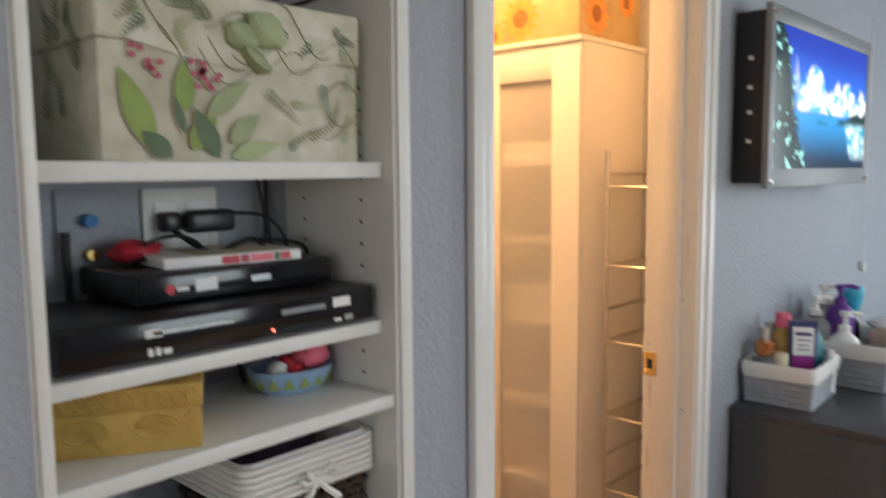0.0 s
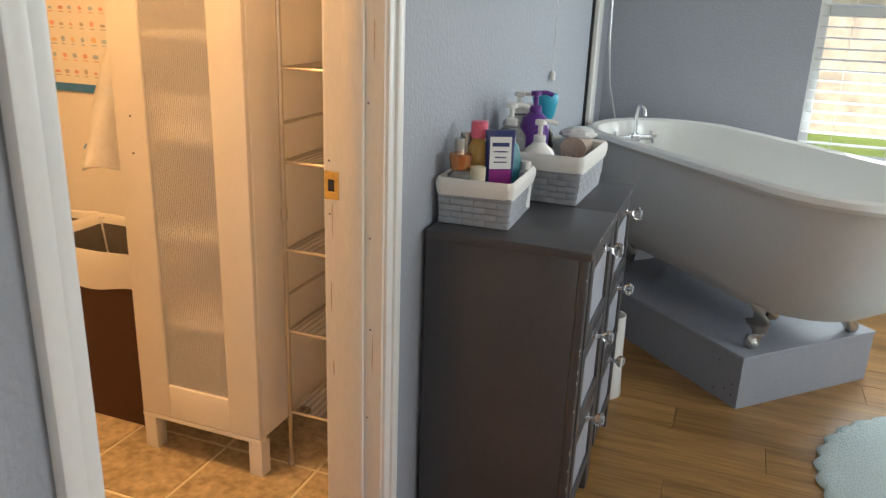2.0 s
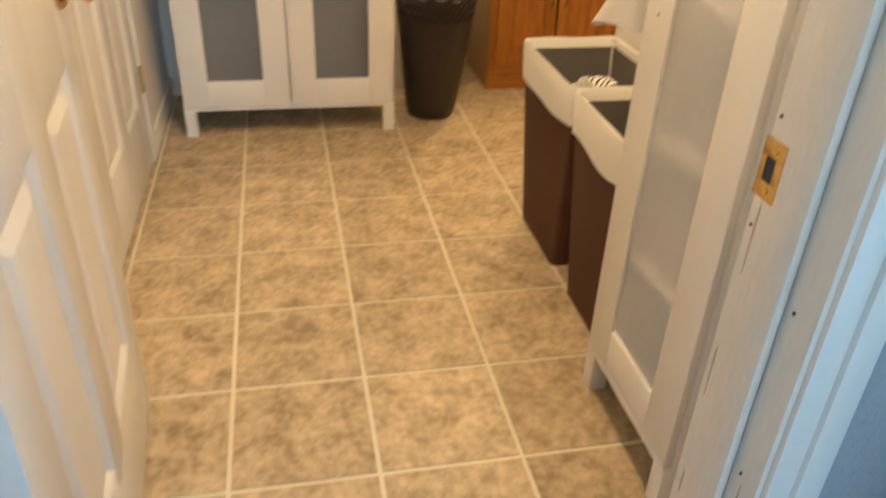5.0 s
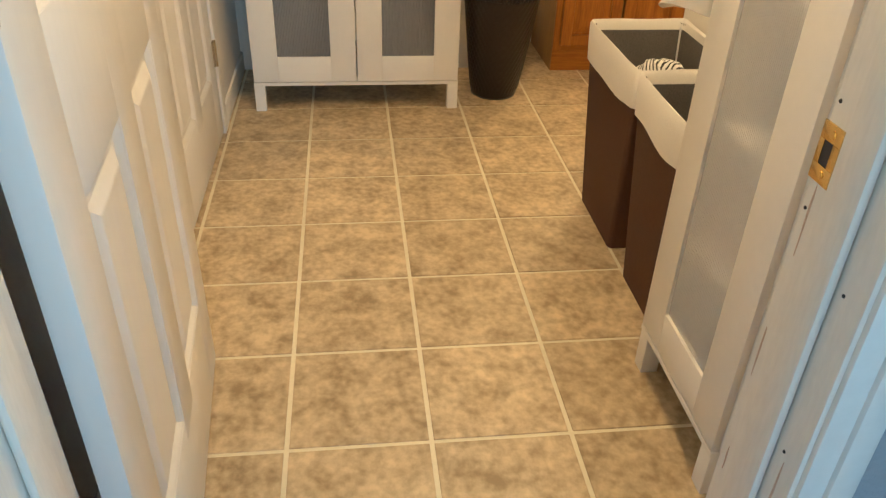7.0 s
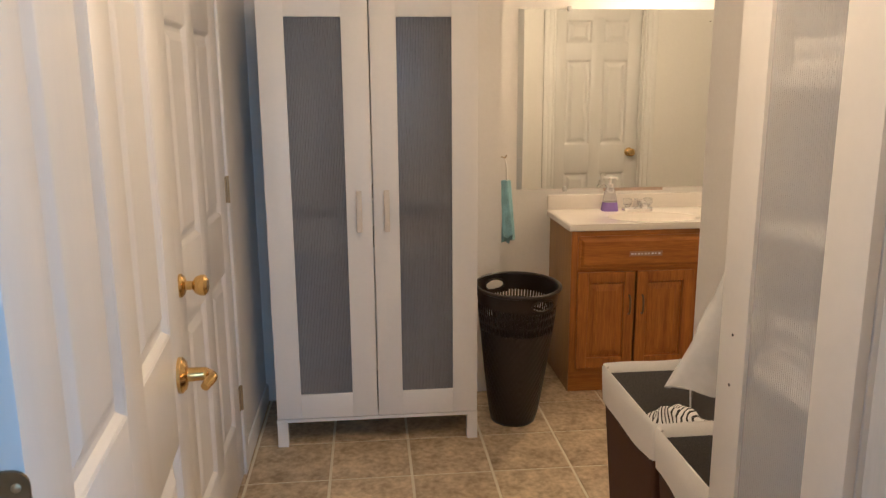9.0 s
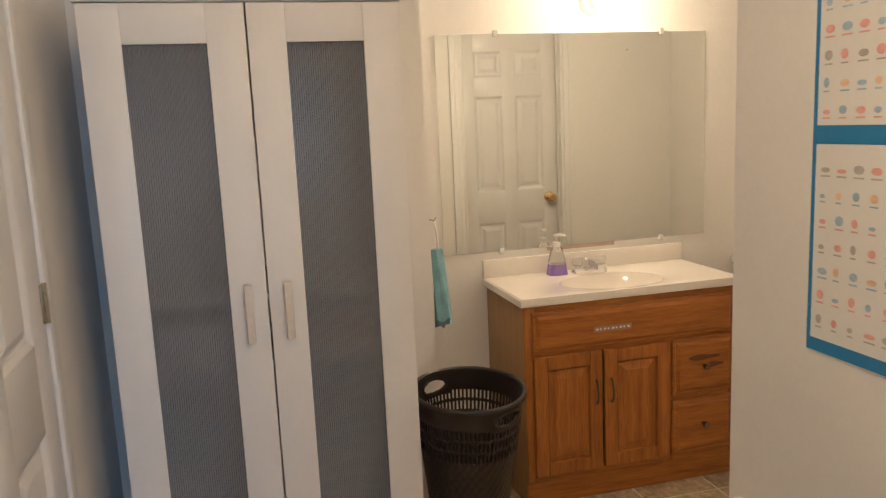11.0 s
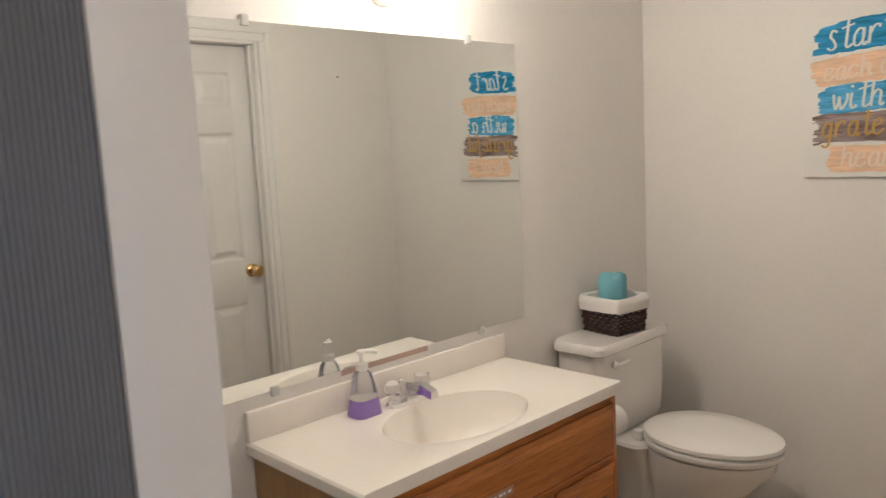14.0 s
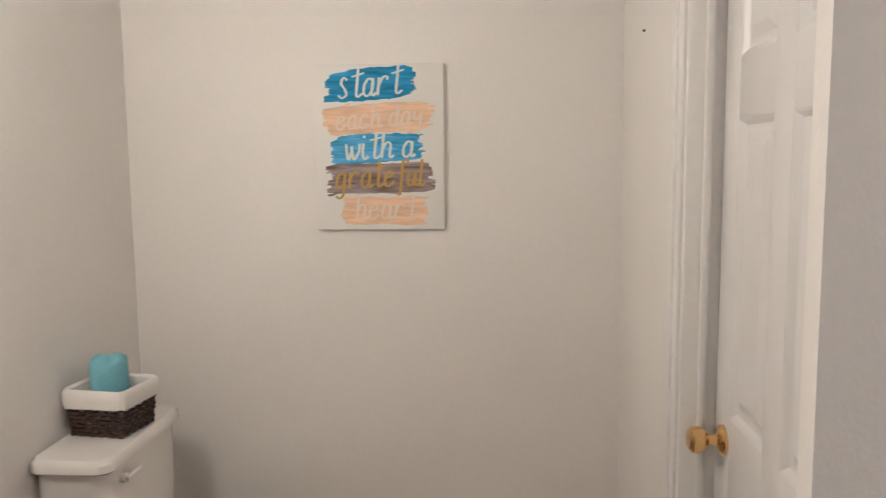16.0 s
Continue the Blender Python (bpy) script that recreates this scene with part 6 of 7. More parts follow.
for k in range(12):
    tube(bm, [(0.0685, -0.08 + 0.0145 * k + 0.006 * math.cos(t), 0.064 + 0.009 * math.sin(t)) for t in [i * 0.7 for i in range(9)]], 0.0013, 5)
part("embossed_scroll", bm, GOLD, gb)
eb = thing("candy_dish", "small oval blue-green painted dish of wrapped candy", "dish", -0.672, 0.922, 1.091, 80)
bm = BM(); loft(bm, [ellipse(0.045, 0.032, 0), ellipse(0.058, 0.042, 0.012), ellipse(0.066, 0.050, 0.036), ellipse(0.063, 0.047, 0.036), ellipse(0.052, 0.038, 0.014), ellipse(0.01, 0.008, 0.010)]); part("bowl", bm, mat("pale_blue_glaze", (0.28, 0.42, 0.62), 0.3), eb)
bm = BM()
for k in range(16):
    a = k * 0.3927
    loft(bm, [[(0.058 * math.cos(a + d), 0.0425 * math.sin(a + d), 0.010) for d in (-0.16, 0.16)] + [(0.0625 * math.cos(a), 0.047 * math.sin(a), 0.027)], [(0.0592 * math.cos(a + d), 0.0437 * math.sin(a + d), 0.010) for d in (-0.16, 0.16)] + [(0.064 * math.cos(a), 0.0485 * math.sin(a), 0.027)]])
tagged(part("painted_grass", bm, LEAF, eb, "painted green grass blades"), kind="stuff")
for (dx, dy, dz, r, m_, nm) in ((0.032, -0.005, 0.048, 0.028, PINK, "wrapped_candy"), (0.0, 0.012, 0.034, 0.018, RED, "wrapped_candy"), (-0.022, -0.006, 0.032, 0.016, LABEL_W, "wrapped_candy"), (-0.002, -0.018, 0.030, 0.013, RED, "wrapped_candy")):
    part(nm, crumple(BM(), r, r * 0.9, r * 0.8, 16, 0.2, r * 300), m_, eb).location = (dx, dy, dz)
wk = woven_basket("wicker_basket", "dark brown wicker basket with white crochet cuff and bow", 0.18, 0.205, 0.155, 13, 0.014, 0.0028, WICKER_DARK, -0.672, 0.885, 0.8805, 0, 0.06, 0.92)
bm = BM()
for j in range(6):
    tube(bm, [(p[0], p[1], p[2]) for p in rrect(0.18 + 0.019, 0.205 + 0.019, 0.02, 0.100 + j * 0.0095, 6)], 0.0042, 6, True)
tagged(part("crochet_rib", bm, FABRIC_W, wk), kind="stuff")
for sg in (-1, 1):
    bm = BM(); tube(bm, [(0.1015, 0.0 + sg * 0.004, 0.112), (0.1095, sg * 0.022, 0.128), (0.1105, sg * 0.032, 0.120), (0.1065, sg * 0.02, 0.109), (0.1025, 0, 0.111)], 0.004, 6); part("bow_loop", bm, FABRIC_W, wk, "white crochet bow loop")
    bm = BM(); tube(bm, [(0.1035, 0, 0.111), (0.1085, sg * 0.014, 0.095), (0.1075, sg * 0.034, 0.078)], [0.004, 0.005, 0.006], 6); part("bow_tail", bm, FABRIC_W, wk)
bm = BM(); crumple(bm, 0.07, 0.075, 0.03, 20, 0.3, 9.0)
solo("dark_cloth", bm, BAG_DARK, "dark cloth lying in the wicker basket", "cloth", pose(-0.672, 0.885, 1.000))
bm = BM(); box(bm, -0.02, -0.07, 0, 0.02, 0.07, 0.018, 0.004)
rem = solo("remote_control", bm, BLACK, "black remote control lying on the shelf", "remote", pose(-0.585, 0.68, 0.8805, 0, 0, 25))

# ---- television ----
tv = thing("television", "wall-mounted silver framed television showing a blue lake picture", "television", XG, 2.150, 1.360)
TVW, TVH = 0.86, 0.44
bm = BM(); box(bm, 0.0005, 0.012, 0.012, 0.078, TVW - 0.012, TVH - 0.012, 0.006); part("back_case", bm, BLACK, tv)
bm = BM()
for b in ((0.0785, 0, 0, 0.094, 0.030, TVH), (0.0785, TVW - 0.030, 0, 0.094, TVW, TVH), (0.0785, 0.030, 0, 0.0935, TVW - 0.030, 0.048), (0.0785, 0.030, TVH - 0.040, 0.0935, TVW - 0.030, TVH)):
    box(bm, *b, 0.002)
part("bezel", bm, BEZEL, tv)
bm = BM(); box(bm, -0.003, -TVW / 2 + 0.03, -TVH / 2 + 0.048, 0.003, TVW / 2 - 0.03, TVH / 2 - 0.040)
sc = part("screen", bm, SCREEN, tv, "glowing lake picture"); sc.location = (0.0875, TVW / 2, TVH / 2)
for zz in (0.11, 0.18, 0.24, 0.31):
    bm = BM(); box(bm, 0.036, 0.0105, zz, 0.048, 0.0119, zz + 0.010, 0.0004); part("side_button", bm, LABEL_W, tv)
for yy in (0.016, TVW - 0.016):
    for zz in (0.018, TVH - 0.018):
        bm = BM(); lathe(bm, [(0.008, 0.094), (0.006, 0.098)], 12, (0, yy, zz), "x"); part("screw_cap", bm, CHROME, tv)

# ---- two small chests side by side ----
def chest():
    c = thing("drawer_chest", "charcoal painted three-drawer chest with pale drawer panels, chipped edges", "chest", 0, 0, 0, 0, "chests under the television")
    W, D, Hc = 0.353, 0.372, 0.798
    bm = BM(); box(bm, -D, 0, 0.0, -0.02, 0.016, Hc - 0.022, 0.001); box(bm, -D, W - 0.016, 0, -0.02, W, Hc - 0.022, 0.001); box(bm, -D, 0.016, 0.09, -D + 0.006, W - 0.016, Hc - 0.022); box(bm, -D, 0.016, 0.085, -0.02, W - 0.016, 0.10)
    part("body", bm, DRESSER, c)
    for yy in (0.0, W - 0.028):
        bm = BM(); box(bm, -0.0195, yy, 0, 0, yy + 0.028, Hc - 0.022, 0.0015); part("front_post", bm, DRESSER, c)
    bm = BM(); box(bm, -D, -0.004, Hc - 0.0218, 0.006, W - 0.001, Hc, 0.002); part("top", bm, DRESSER, c)
    for z0_, z1_ in ((0.105, 0.327), (0.334, 0.552), (0.559, 0.773)):
        bm = BM()
        s = 0.034
        box(bm, -0.016, 0.029, z0_, 0.004, 0.029 + s, z1_, 0.0015); box(bm, -0.016, W - 0.029 - s, z0_, 0.004, W - 0.029, z1_, 0.0015)
        box(bm, -0.016, 0.029 + s, z0_, 0.0037, W - 0.029 - s, z0_ + s, 0.0012); box(bm, -0.016, 0.029 + s, z1_ - s, 0.0037, W - 0.029 - s, z1_, 0.0012)
        d = part("drawer", bm, DRESSER, c)
        bm = BM(); box(bm, -0.014, 0.029 + s, z0_ + s, -0.003, W - 0.029 - s, z1_ - s); part("drawer_panel", bm, DRESSER_FRONT, d, "pale grey inset panel")
        zk = z1_ - 0.017
        bm = BM(); lathe(bm, [(0.011, 0.004), (0.011, 0.008), (0.005, 0.011), (0.005, 0.024)], 14, (0, W / 2, zk), "x"); part("knob_stem", bm, CHROME, d)
        bm = BM(); lathe(bm, [(0.007, 0.024), (0.017, 0.032), (0.019, 0.040), (0.014, 0.048), (0.006, 0.050)], 8, (0, W / 2, zk), "x"); part("crystal_knob", bm, CLEAR, d, "clear faceted knob", angle=10)
    return c


ch = chest()
ch.matrix_basis = pose(-0.147, 2.188, 0)
copy_thing(ch, pose(-0.147, 2.188 + 0.355, 0))
random.seed(31)
for i in range(16):
    yy, zz = 2.1875, random.uniform(0.2, 0.74)
    if i % 3 == 0: p_ = (-0.1405, random.uniform(2.2, 2.88), 0.7975); sx_, sy_, sz_ = 0.0012, random.uniform(0.003, 0.012), 0.0008
    else: p_ = (-0.1475, yy - 0.0005, zz); sx_, sy_, sz_ = 0.0012, 0.001, random.uniform(0.003, 0.010)
    bm = BM(); crumple(bm, sx_, sy_, sz_, 8, 0.3, i)
    solo("paint_chip", bm, CHIP, "pale chipped paint spot on the chest edge", "paint chip", pose(*p_), group="paint chips on the chest")

# ---- baskets of toiletries ----
g1 = woven_basket("woven_basket", "grey woven basket with white liner full of toiletries", 0.175, 0.235, 0.110, 7, 0.050, 0.0022, WICKER_GREY, -0.434, 2.366, 0.7985, 2, 0.038, 0.93)
g2 = woven_basket("woven_basket", "larger grey woven basket with white liner of pump bottles", 0.28, 0.305, 0.128, 8, 0.052, 0.0022, WICKER_GREY, -0.378, 2.70, 0.7985, -2, 0.042, 0.93)


def bottle(name, label, cat, x, y, z, prof, material, cap=None, cap_m=None, sq=None, rz=0.0, pump=None):
    b = thing(name, label, cat, x, y, z, rz)
    b.scale = (1.12, 1.12, 1.03)
    if sq:
        bm = BM(); loft(bm, [rrect(sq[0] * k, sq[1] * k, min(sq) * 0.25 * k, zz) for k, zz in prof])
    else:
        bm = BM(); lathe(bm, prof, 20)
    part("bottle", bm, material, b)
    zt = prof[-1][1]
    if cap:
        bm = BM(); lathe(bm, [(r, zt + zz) for r, zz in cap], 20); part("cap", bm, cap_m, b)
    if pump:
        bm = BM(); lathe(bm, [(0.015, zt + 0.0005), (0.015, zt + 0.016), (0.006, zt + 0.02), (0.006, zt + 0.042), (0.014, zt + 0.044), (0.013, zt + 0.056)], 16); tube(bm, [(0, 0, zt + 0.051), (0.022, 0.012, zt + 0.052), (0.036, 0.020, zt + 0.046)], 0.006, 8); part("pump", bm, pump, b, "pump head")
    return b


B1 = 0.811
bottle("perfume_bottle", "clear bottle with copper cap", "bottle", -0.478, 2.290, B1, [(0.024, 0), (0.027, 0.01), (0.027, 0.095), (0.016, 0.105)], CLEARISH, [(0.016, 0.0004), (0.021, 0.004), (0.025, 0.035), (0.022, 0.038)], COPPER)
bottle("lotion_bottle", "small bottle with cream cap", "bottle", -0.436, 2.292, B1, [(0.019, 0), (0.021, 0.01), (0.021, 0.075), (0.012, 0.085)], CLEARISH, [(0.016, 0.0004), (0.016, 0.03), (0.013, 0.032)], CREAM_CAP)
bottle("perfume_bottle", "slim perfume bottle with chrome cap", "bottle", -0.495, 2.330, B1, [(0.014, 0), (0.015, 0.008), (0.015, 0.12), (0.009, 0.128)], CLEARISH, [(0.012, 0.0004), (0.012, 0.04), (0.010, 0.042)], NICKEL)
bottle("perfume_bottle", "slim perfume bottle with chrome cap", "bottle", -0.492, 2.366, B1, [(0.014, 0), (0.015, 0.008), (0.015, 0.125), (0.009, 0.132)], CLEARISH, [(0.012, 0.0004), (0.012, 0.045), (0.010, 0.047)], NICKEL)
bottle("oil_bottle", "amber oil bottle with pink cap", "bottle", -0.462, 2.372, B1, [(0.023, 0), (0.025, 0.01), (0.025, 0.135), (0.022, 0.15), (0.013, 0.168)], AMBER, [(0.018, 0.0004), (0.018, 0.035), (0.015, 0.038)], PINK)
tp = thing("foot_cream_tube", "navy tube of foot cream with white and magenta label", "tube", -0.408, 2.366, 0.856, -62)
tp.scale = (1.1, 1.12, 1.12)
bm = BM(); loft(bm, [rrect(0.028, 0.052, 0.012, 0.0), rrect(0.028, 0.058, 0.012, 0.02), rrect(0.018, 0.062, 0.008, 0.10), rrect(0.006, 0.064, 0.002, 0.135)]); part("tube_body", bm, NAVY, tp)
for z0_, z1_, m_, w_ in ((0.055, 0.122, LABEL_W, 0.046), (0.018, 0.054, MAGENTA, 0.046)):
    bm = BM(); box(bm, 0.0, -w_ / 2, z0_, 0.001, w_ / 2, z1_); o_ = part("label_panel", bm, m_, tp); o_.matrix_basis = pose(0.0162, 0, 0.0, 0, -4.6, 0)
bm = BM()
for k, (w_, zz) in enumerate(((0.036, 0.102), (0.03, 0.090), (0.024, 0.078), (0.028, 0.068))):
    box(bm, 0.0008, -w_ / 2, zz, 0.0016, w_ / 2, zz + (0.008 if k == 0 else 0.0025))
o_ = part("label_print", bm, NAVY, tp, "dark lettering bars"); o_.matrix_basis = pose(0.0162, 0, 0, 0, -4.6, 0)
bm = BM(); box(bm, -0.02, -0.022, -0.052, 0.012, 0.022, -0.001, 0.004); part("tube_cap", bm, NAVY, tp)
bottle("teal_bottle", "teal flat bottle among the toiletries", "bottle", -0.412, 2.425, B1, [(1, 0), (1, 0.115), (0.8, 0.145), (0.35, 0.170)], TEAL, sq=(0.040, 0.070), rz=-40)
bottle("small_bottle", "small white bottle with label", "bottle", -0.362, 2.445, B1, [(0.014, 0), (0.015, 0.085), (0.008, 0.09)], LABEL_W, [(0.011, 0.0004), (0.011, 0.02)], SEAT)
B2 = 0.811
bottle("pump_bottle", "clear pump bottle of lotion", "bottle", -0.455, 2.625, B2, [(0.034, 0), (0.037, 0.01), (0.037, 0.14), (0.016, 0.165)], CLEARISH, pump=SEAT)
bottle("pump_bottle", "tall clear pump bottle", "bottle", -0.46, 2.715, B2, [(0.036, 0), (0.039, 0.01), (0.039, 0.16), (0.016, 0.185)], CLEARISH, pump=SEAT)
bottle("pump_bottle", "purple plastic pump bottle of lotion", "bottle", -0.410, 2.70, B2, [(0.032, 0), (0.036, 0.01), (0.036, 0.155), (0.030, 0.178), (0.015, 0.192)], PURPLE, pump=PURPLE)
bottle("pump_bottle", "small white pump bottle", "bottle", -0.372, 2.612, B2, [(0.034, 0), (0.040, 0.02), (0.042, 0.085), (0.034, 0.110), (0.018, 0.124), (0.014, 0.130)], SEAT, pump=SEAT)
bottle("spray_bottle", "aqua and black plastic spray bottle", "bottle", -0.405, 2.79, B2, [(0.026, 0), (0.029, 0.01), (0.026, 0.125), (0.012, 0.148)], BLACK, [(0.014, 0.0004), (0.026, 0.03), (0.030, 0.055), (0.034, 0.07), (0.030, 0.085)], AQUA)
bottle("tumbler", "tall white plastic tumbler cup", "cup", -0.455, 2.80, B2, [(0.032, 0), (0.036, 0.2), (0.034, 0.2)], SEAT)
bottle("small_jar", "clear jar of peach cream", "jar", -0.31, 2.70, B2, [(0.022, 0), (0.024, 0.06), (0.015, 0.07)], AMBER, [(0.017, 0.0004), (0.017, 0.015)], CLEARISH)
fc = thing("rolled_cloth", "rolled tan and white face cloth in the basket", "face cloth", -0.305, 2.785, 0.885)
bm = BM()
tube(bm, [(0.032 * (1 - 0.035 * k) * math.cos(k * 0.5), -0.05, 0.028 * (1 - 0.035 * k) * math.sin(k * 0.5)) for k in range(26)], 0.003, 6)
loft(bm, [ellipse(0.036, 0.030, -0.05, 24), ellipse(0.038, 0.031, 0.0, 24), ellipse(0.036, 0.030, 0.055, 24)])
bmesh.ops.rotate(bm, verts=[v for v in bm.verts if len(v.link_faces)][-72:], cent=(0, 0, 0), matrix=Matrix.Rotation(radians(90), 3, "X"))
o_ = part("cloth", bm, FACE, fc); o_.location = (0, 0, 0.03)
bm = BM(); crumple(bm, 0.05, 0.06, 0.018, 20, 0.25, 2.0); part("cloth_fold", bm, FABRIC_W, fc).location = (0.0, 0.01, 0.062)
bm = BM(); crumple(bm, 0.09, 0.10, 0.035, 20, 0.2, 12.0)
solo("cloth", bm, FABRIC_W, "white cloth packed in the bottom of the basket", "cloth", pose(-0.37, 2.70, 0.842))

# ---- bath ----
UX, UY = 0.670, -0.743
ANG = math.degrees(math.atan2(UY, UX))
plat = thing("bath_platform", "grey painted plywood platform under the bath", "platform", 0.245, 3.170, 0, 135)
PL, PWD, PH = 0.95, 0.635, 0.195
bm = BM(); loft(bm, [[(0, 0, z), (PL, 0, z), (PL, -PWD, z), (0, -PWD, z)] for z in (0, PH - 0.018)]); part("skirt", bm, PLATFORM, plat)
bm = BM(); box(bm, -0.004, -PWD - 0.004, PH - 0.0178, PL, 0.004, PH, 0.003); part("deck", bm, PLATFORM, plat)
for xx, zz in ((0.03, 0.04), (0.03, 0.08), (0.06, 0.05), (0.10, 0.14), (0.11, 0.03)):
    bm = BM(); lathe(bm, [(0.003, 0), (0.003, 0.001)], 8, (xx, 0, zz), "y"); part("screw_hole", bm, INK, plat)

tub = thing("bath_tub", "white roll-top clawfoot bath set diagonally on a platform", "bathtub", -0.372, 4.311, 0, ANG)
TL = 1.56
def ring_t(s0, s1, w, z, n=14):
    """Rounded-end outline: s along the tub, w half width."""
    pts = []
    r = w
    for k in range(n + 1):
        a = -math.pi / 2 + math.pi * k / n
        pts.append((s1 - r + r * math.cos(a), w * math.sin(a), z))
    for k in range(n + 1):
        a = math.pi / 2 + math.pi * k / n
        pts.append((s0 + r + r * math.cos(a), w * math.sin(a), z))
    return pts
bm = BM()
loft(bm, [ring_t(0.28, 1.16, 0.10, 0.302), ring_t(0.20, 1.28, 0.175, 0.310), ring_t(0.13, 1.39, 0.232, 0.342), ring_t(0.085, 1.48, 0.272, 0.405), ring_t(0.055, 1.56, 0.308, 0.52), ring_t(0.040, 1.60, 0.322, 0.66), ring_t(0.035, 1.62, 0.328, 0.755)], True, False)
part("shell", bm, ENAMEL_OUT, tub)
bm = BM()
loft(bm, [ring_t(0.035, 1.62, 0.328, 0.755), ring_t(0.012, 1.645, 0.350, 0.757), ring_t(0.0, 1.66, 0.363, 0.772), ring_t(0.004, 1.656, 0.359, 0.790), ring_t(0.022, 1.64, 0.343, 0.798), ring_t(0.045, 1.615, 0.322, 0.790), ring_t(0.055, 1.595, 0.310, 0.760), ring_t(0.065, 1.54, 0.300, 0.66), ring_t(0.09, 1.42, 0.275, 0.46), ring_t(0.20, 1.24, 0.17, 0.345), ring_t(0.32, 1.05, 0.09, 0.335)], False, True)
part("enamel_lining", bm, ENAMEL_IN, tub, "glossy white enamel rim and inside")
for s, w in ((1.20, -0.18), (1.20, 0.18), (0.42, -0.18), (0.42, 0.18)):
    sg = 1 if w > 0 else -1
    bm = BM()
    tube(bm, [(s, w * 0.9, 0.36), (s + 0.005, w * 1.12, 0.325), (s + 0.005, w * 1.2, 0.29), (s + 0.005, w * 1.12, 0.25), (s + 0.005, w * 1.24, 0.225), (s + 0.006, w * 1.38, 0.217)], [0.046, 0.050, 0.042, 0.024, 0.026, 0.014], 12)
    part("claw_foot", bm, NICKEL, tub, "brushed metal claw foot")
    bm = BM(); crumple(bm, 0.026, 0.026, 0.022, 14, 0.1, s); part("claw_ball", bm, NICKEL, tub).location = (s + 0.005, w * 1.27, 0.2165)
bf = thing("bath_faucet", "chrome gooseneck bath faucet with cross handles", "faucet", -0.372, 4.311, 0.645, ANG)
bm = BM(); tube(bm, [(0.075, 0, 0.06), (0.09, 0, 0.10)] + arc((0.09, 0, 0.13), (0.085, 0, 0.225), (0.12, 0, 0.222)) + arc((0.12, 0, 0.222), (0.15, 0, 0.22), (0.153, 0, 0.18)), 0.009, 10); part("gooseneck", bm, CHROME, bf)
bm = BM(); tube(bm, [(0.088, -0.085, 0.072), (0.088, 0.085, 0.072)], 0.014, 12); lathe(bm, [(0.022, -0.02), (0.022, 0.02)], 14, (0.088, 0, 0.072), "y"); tube(bm, [(0.03, 0.03, 0.06), (0.088, 0.03, 0.07)], 0.012, 10); tube(bm, [(0.03, -0.03, 0.06), (0.088, -0.03, 0.07)], 0.012, 10); part("mixer_body", bm, CHROME, bf)
for sy in (-0.098, 0.098):
    bm = BM()
    for k in range(4):
        a = k * math.pi / 2 + 0.4
        tube(bm, [(0.088, sy, 0.072), (0.088 + 0.03 * math.cos(a), sy, 0.072 + 0.03 * math.sin(a))], 0.0065, 8)
    lathe(bm, [(0.011, -0.012), (0.011, 0.012)], 12, (0.088, sy, 0.072), "y"); part("cross_handle", bm, CHROME, bf)
sh = thing("hand_shower", "white hand shower on a chrome hook with grey hose", "shower", XG + 0.028, 4.165, 1.46)
bm = BM(); tube(bm, [(0, 0, 0.03), (0.05, 0.0, 0.035), (0.055, 0, 0.02)], 0.007, 8); lathe(bm, [(0.02, 0), (0.02, 0.006)], 16, (0, 0, 0.03), "x"); part("hook", bm, CHROME, sh)
bm = BM(); tube(bm, arc((0.05, 0, 0.02), (0.09, 0.01, 0.06), (0.15, 0.02, 0.085)) + [Vector((0.19, 0.025, 0.09))], [0.010, 0.010, 0.011, 0.012, 0.013, 0.014, 0.016, 0.018, 0.022, 0.030], 12); part("handset", bm, SEAT, sh, "white plastic shower handset")
bm = BM(); tube(bm, [(0.048, 0, 0.02), (0.04, 0.0, -0.1), (0.045, 0.0, -0.3), (0.06, 0.02, -0.5), (0.09, 0.09, -0.665)], 0.006, 8); part("hose", bm, SILVER, sh, "grey metal hose")
# shadow in the gap left of the post, put in as a black strip
bm = BM(); box(bm, XG, 4.082, 0.2, XG + 0.012, 4.0985, H); solo("trim_black_strip", bm, BLACK, "narrow black strip standing for the shadow in the gap beside the post", "trim", kind="structure")
pc = thing("pull_cord", "thin white pull cord with small weight on the wall", "cord", XG + 0.012, 3.36, 1.03)
bm = BM(); tube(bm, [(0, 0, 0.03), (0, 0, 1.40)], 0.0014, 6); part("cord", bm, CORD, pc)
bm = BM(); lathe(bm, [(0.005, 0), (0.010, 0.005), (0.010, 0.03), (0.004, 0.038)], 12); part("weight", bm, SEAT, pc)
rug = thing("bath_rug", "round pale aqua rug with scalloped edge", "rug", 1.0, 2.87, 0)
bm = BM()
def rg(f, z, sc_):
    return [((0.515 * f + sc_ * abs(math.sin(18 * t))) * math.cos(t), (0.515 * f + sc_ * abs(math.sin(18 * t))) * math.sin(t), z) for t in [2 * math.pi * i / 216 for i in range(216)]]
loft(bm, [rg(1, 0.0005, 0.016), rg(1.004, 0.006, 0.016), rg(0.99, 0.013, 0.012), rg(0.95, 0.015, 0), rg(0.6, 0.016, 0), rg(0.1, 0.016, 0)]); part("pile", bm, RUG, rug)

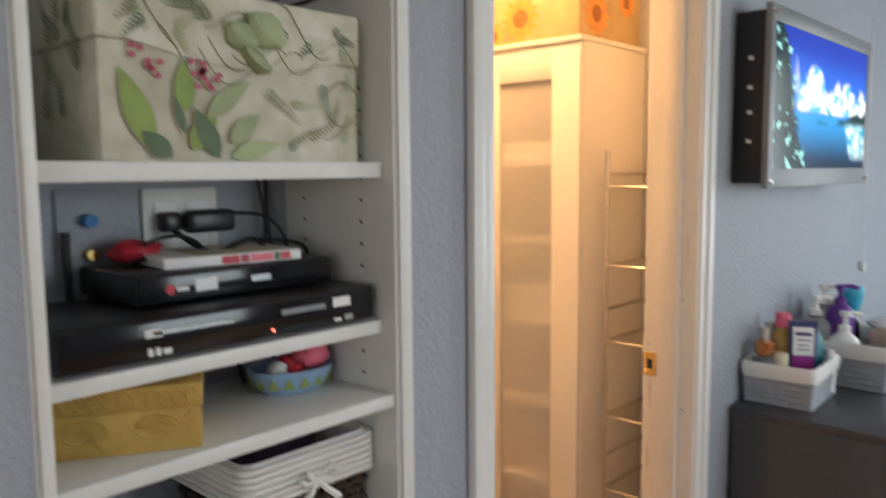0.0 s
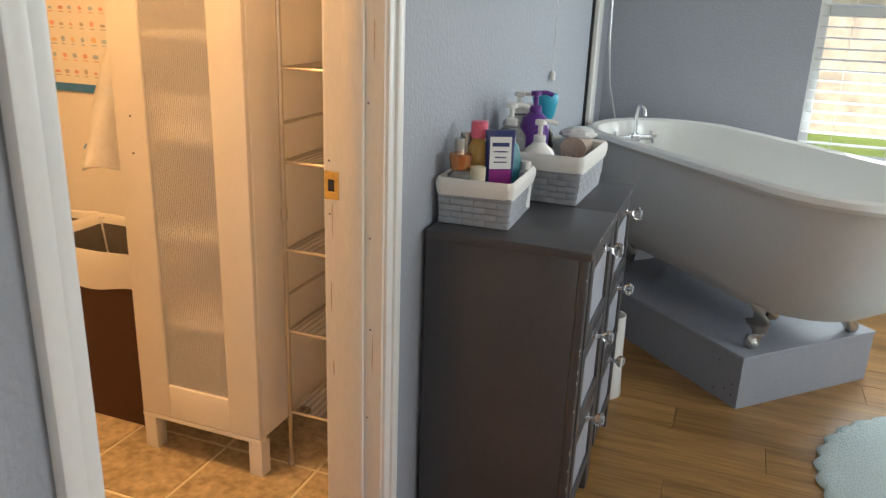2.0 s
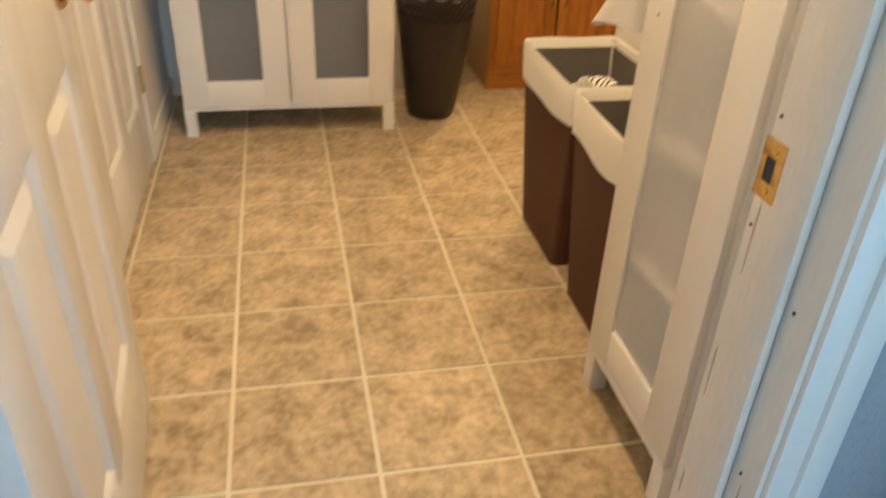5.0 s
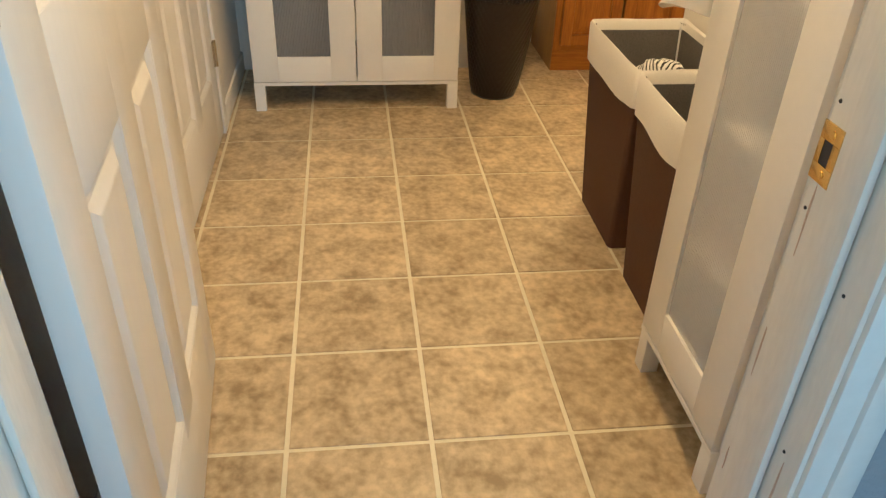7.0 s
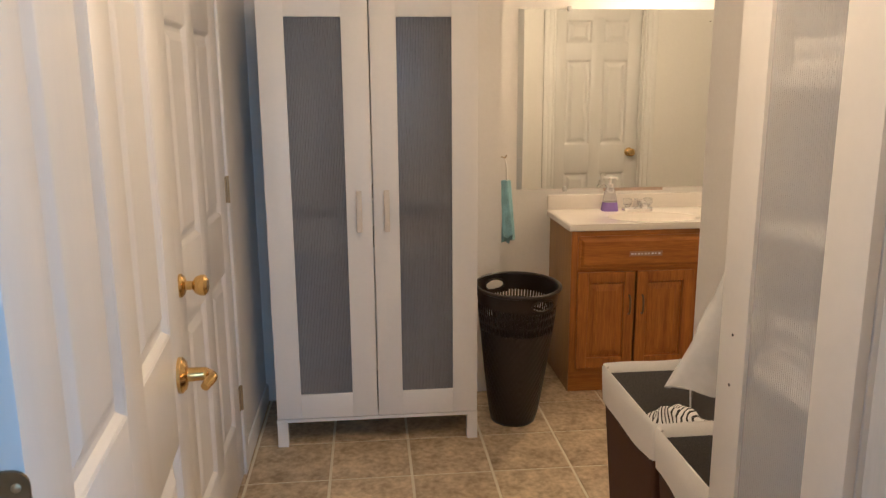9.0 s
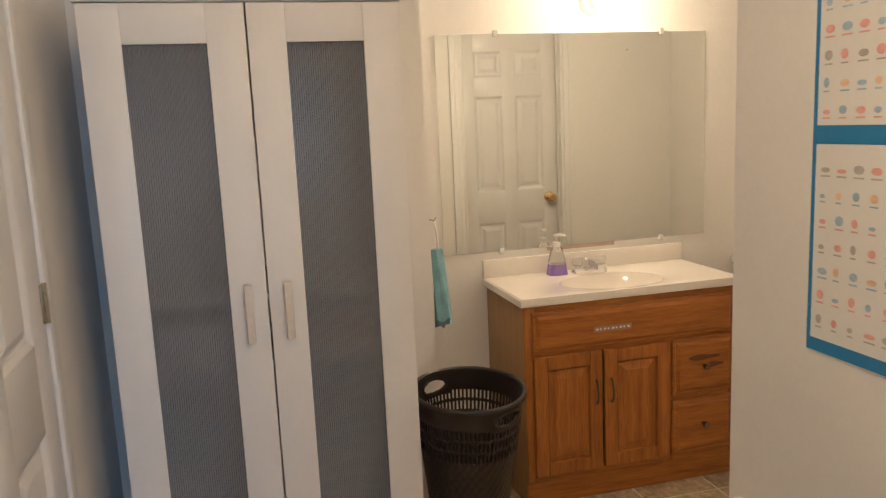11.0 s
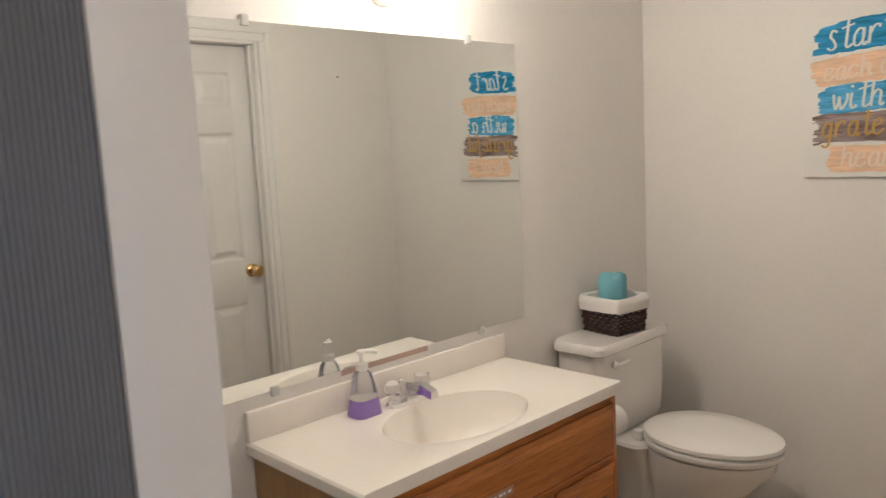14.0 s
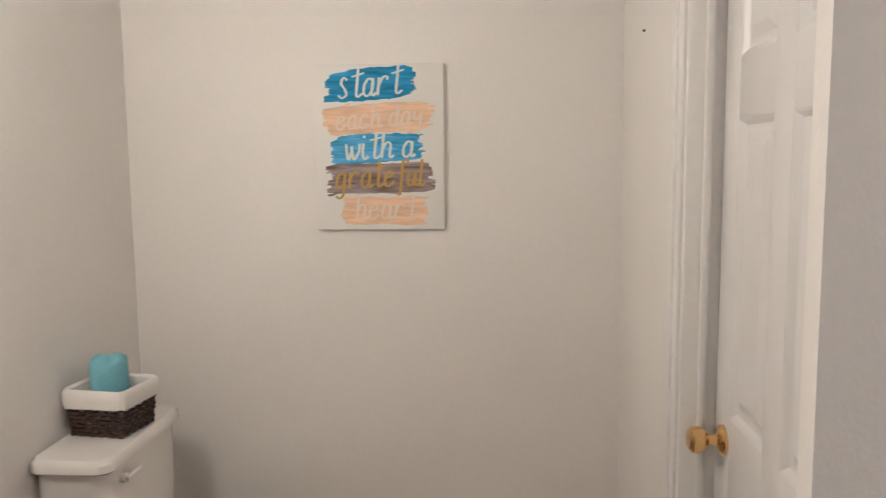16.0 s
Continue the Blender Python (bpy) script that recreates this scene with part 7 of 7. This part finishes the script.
tb_ = thing("bath_brush", "white plastic brush with rounded handle standing in its holder", "brush", -0.185, 3.10, 0)
part("holder", lathe(BM(), [(0.048, 0), (0.052, 0.006), (0.045, 0.12), (0.042, 0.30), (0.036, 0.30), (0.036, 0.02)], 24), SEAT, tb_)
part("stem", tube(BM(), [(0, 0, 0.012), (0, 0, 0.40)], 0.009, 10), SEAT, tb_)
bm = BM(); loft(bm, [rrect(0.018, 0.024, 0.008, 0.385), rrect(0.028, 0.040, 0.013, 0.41), rrect(0.032, 0.046, 0.015, 0.46), rrect(0.030, 0.042, 0.014, 0.495), rrect(0.014, 0.022, 0.006, 0.508)])
part("handle", bm, SEAT, tb_, "rounded glossy white handle")
# ---- pieces of the floors ----
TP, TX, TY = 0.305, -2.400, 1.681
tb = BM()
g = 0.0052
box(tb, g, g, -0.004, TP - g, TP - g, 0.0, 0.0012, 1)
tile_mesh = mesh_of("tile", tb, TILE)
for i in range(-5, 7):
    for j in range(-3, 10):
        x, y = TX + i * TP, TY + j * TP
        if x + TP < -3.85 or x > XW + 0.03 or y + TP < 1.04 or y > 4.24:
            continue
        if y > 2.62 and x > -2.30:
            continue
        ob = new("tile", tile_mesh)
        ob.location = (x, y, 0)
        ob.parent = floor_tile
tb = BM(); box(tb, XW - 0.004, D0 + 0.004, -0.003, XM + 0.035, D1 - 0.004, 0.006, 0.003)
solo("trim_threshold", tb, OAK_H, "narrow wooden threshold strip in the doorway", "trim", kind="structure")
random.seed(11)
PWID = 0.15
lens = (1.22, 0.9, 0.62)
plank_meshes = []
for ln in lens:
    tb = BM(); box(tb, 0.0006, 0.0006, -0.011, ln - 0.0006, PWID - 0.0006, 0.0, 0.0006, 1)
    plank_meshes.append(mesh_of("plank", tb, PLANK))
row = 0
y = -0.05
while y + PWID < YB + 0.1:
    x = XM + 0.036
    k = row % 3
    while x < 2.4:
        ob = new("plank", plank_meshes[k]); ob.location = (x, y, 0); ob.parent = floor_wood
        x += lens[k]; k = random.randrange(3)
    y += PWID; row += 1
solo("floor_wood_rest", box(BM(), XM + 0.036, -2.0, -0.0115, 3.5, -0.051, -0.0005), PLANK, "honey-brown wood floor of the far room", "floor", kind="structure")
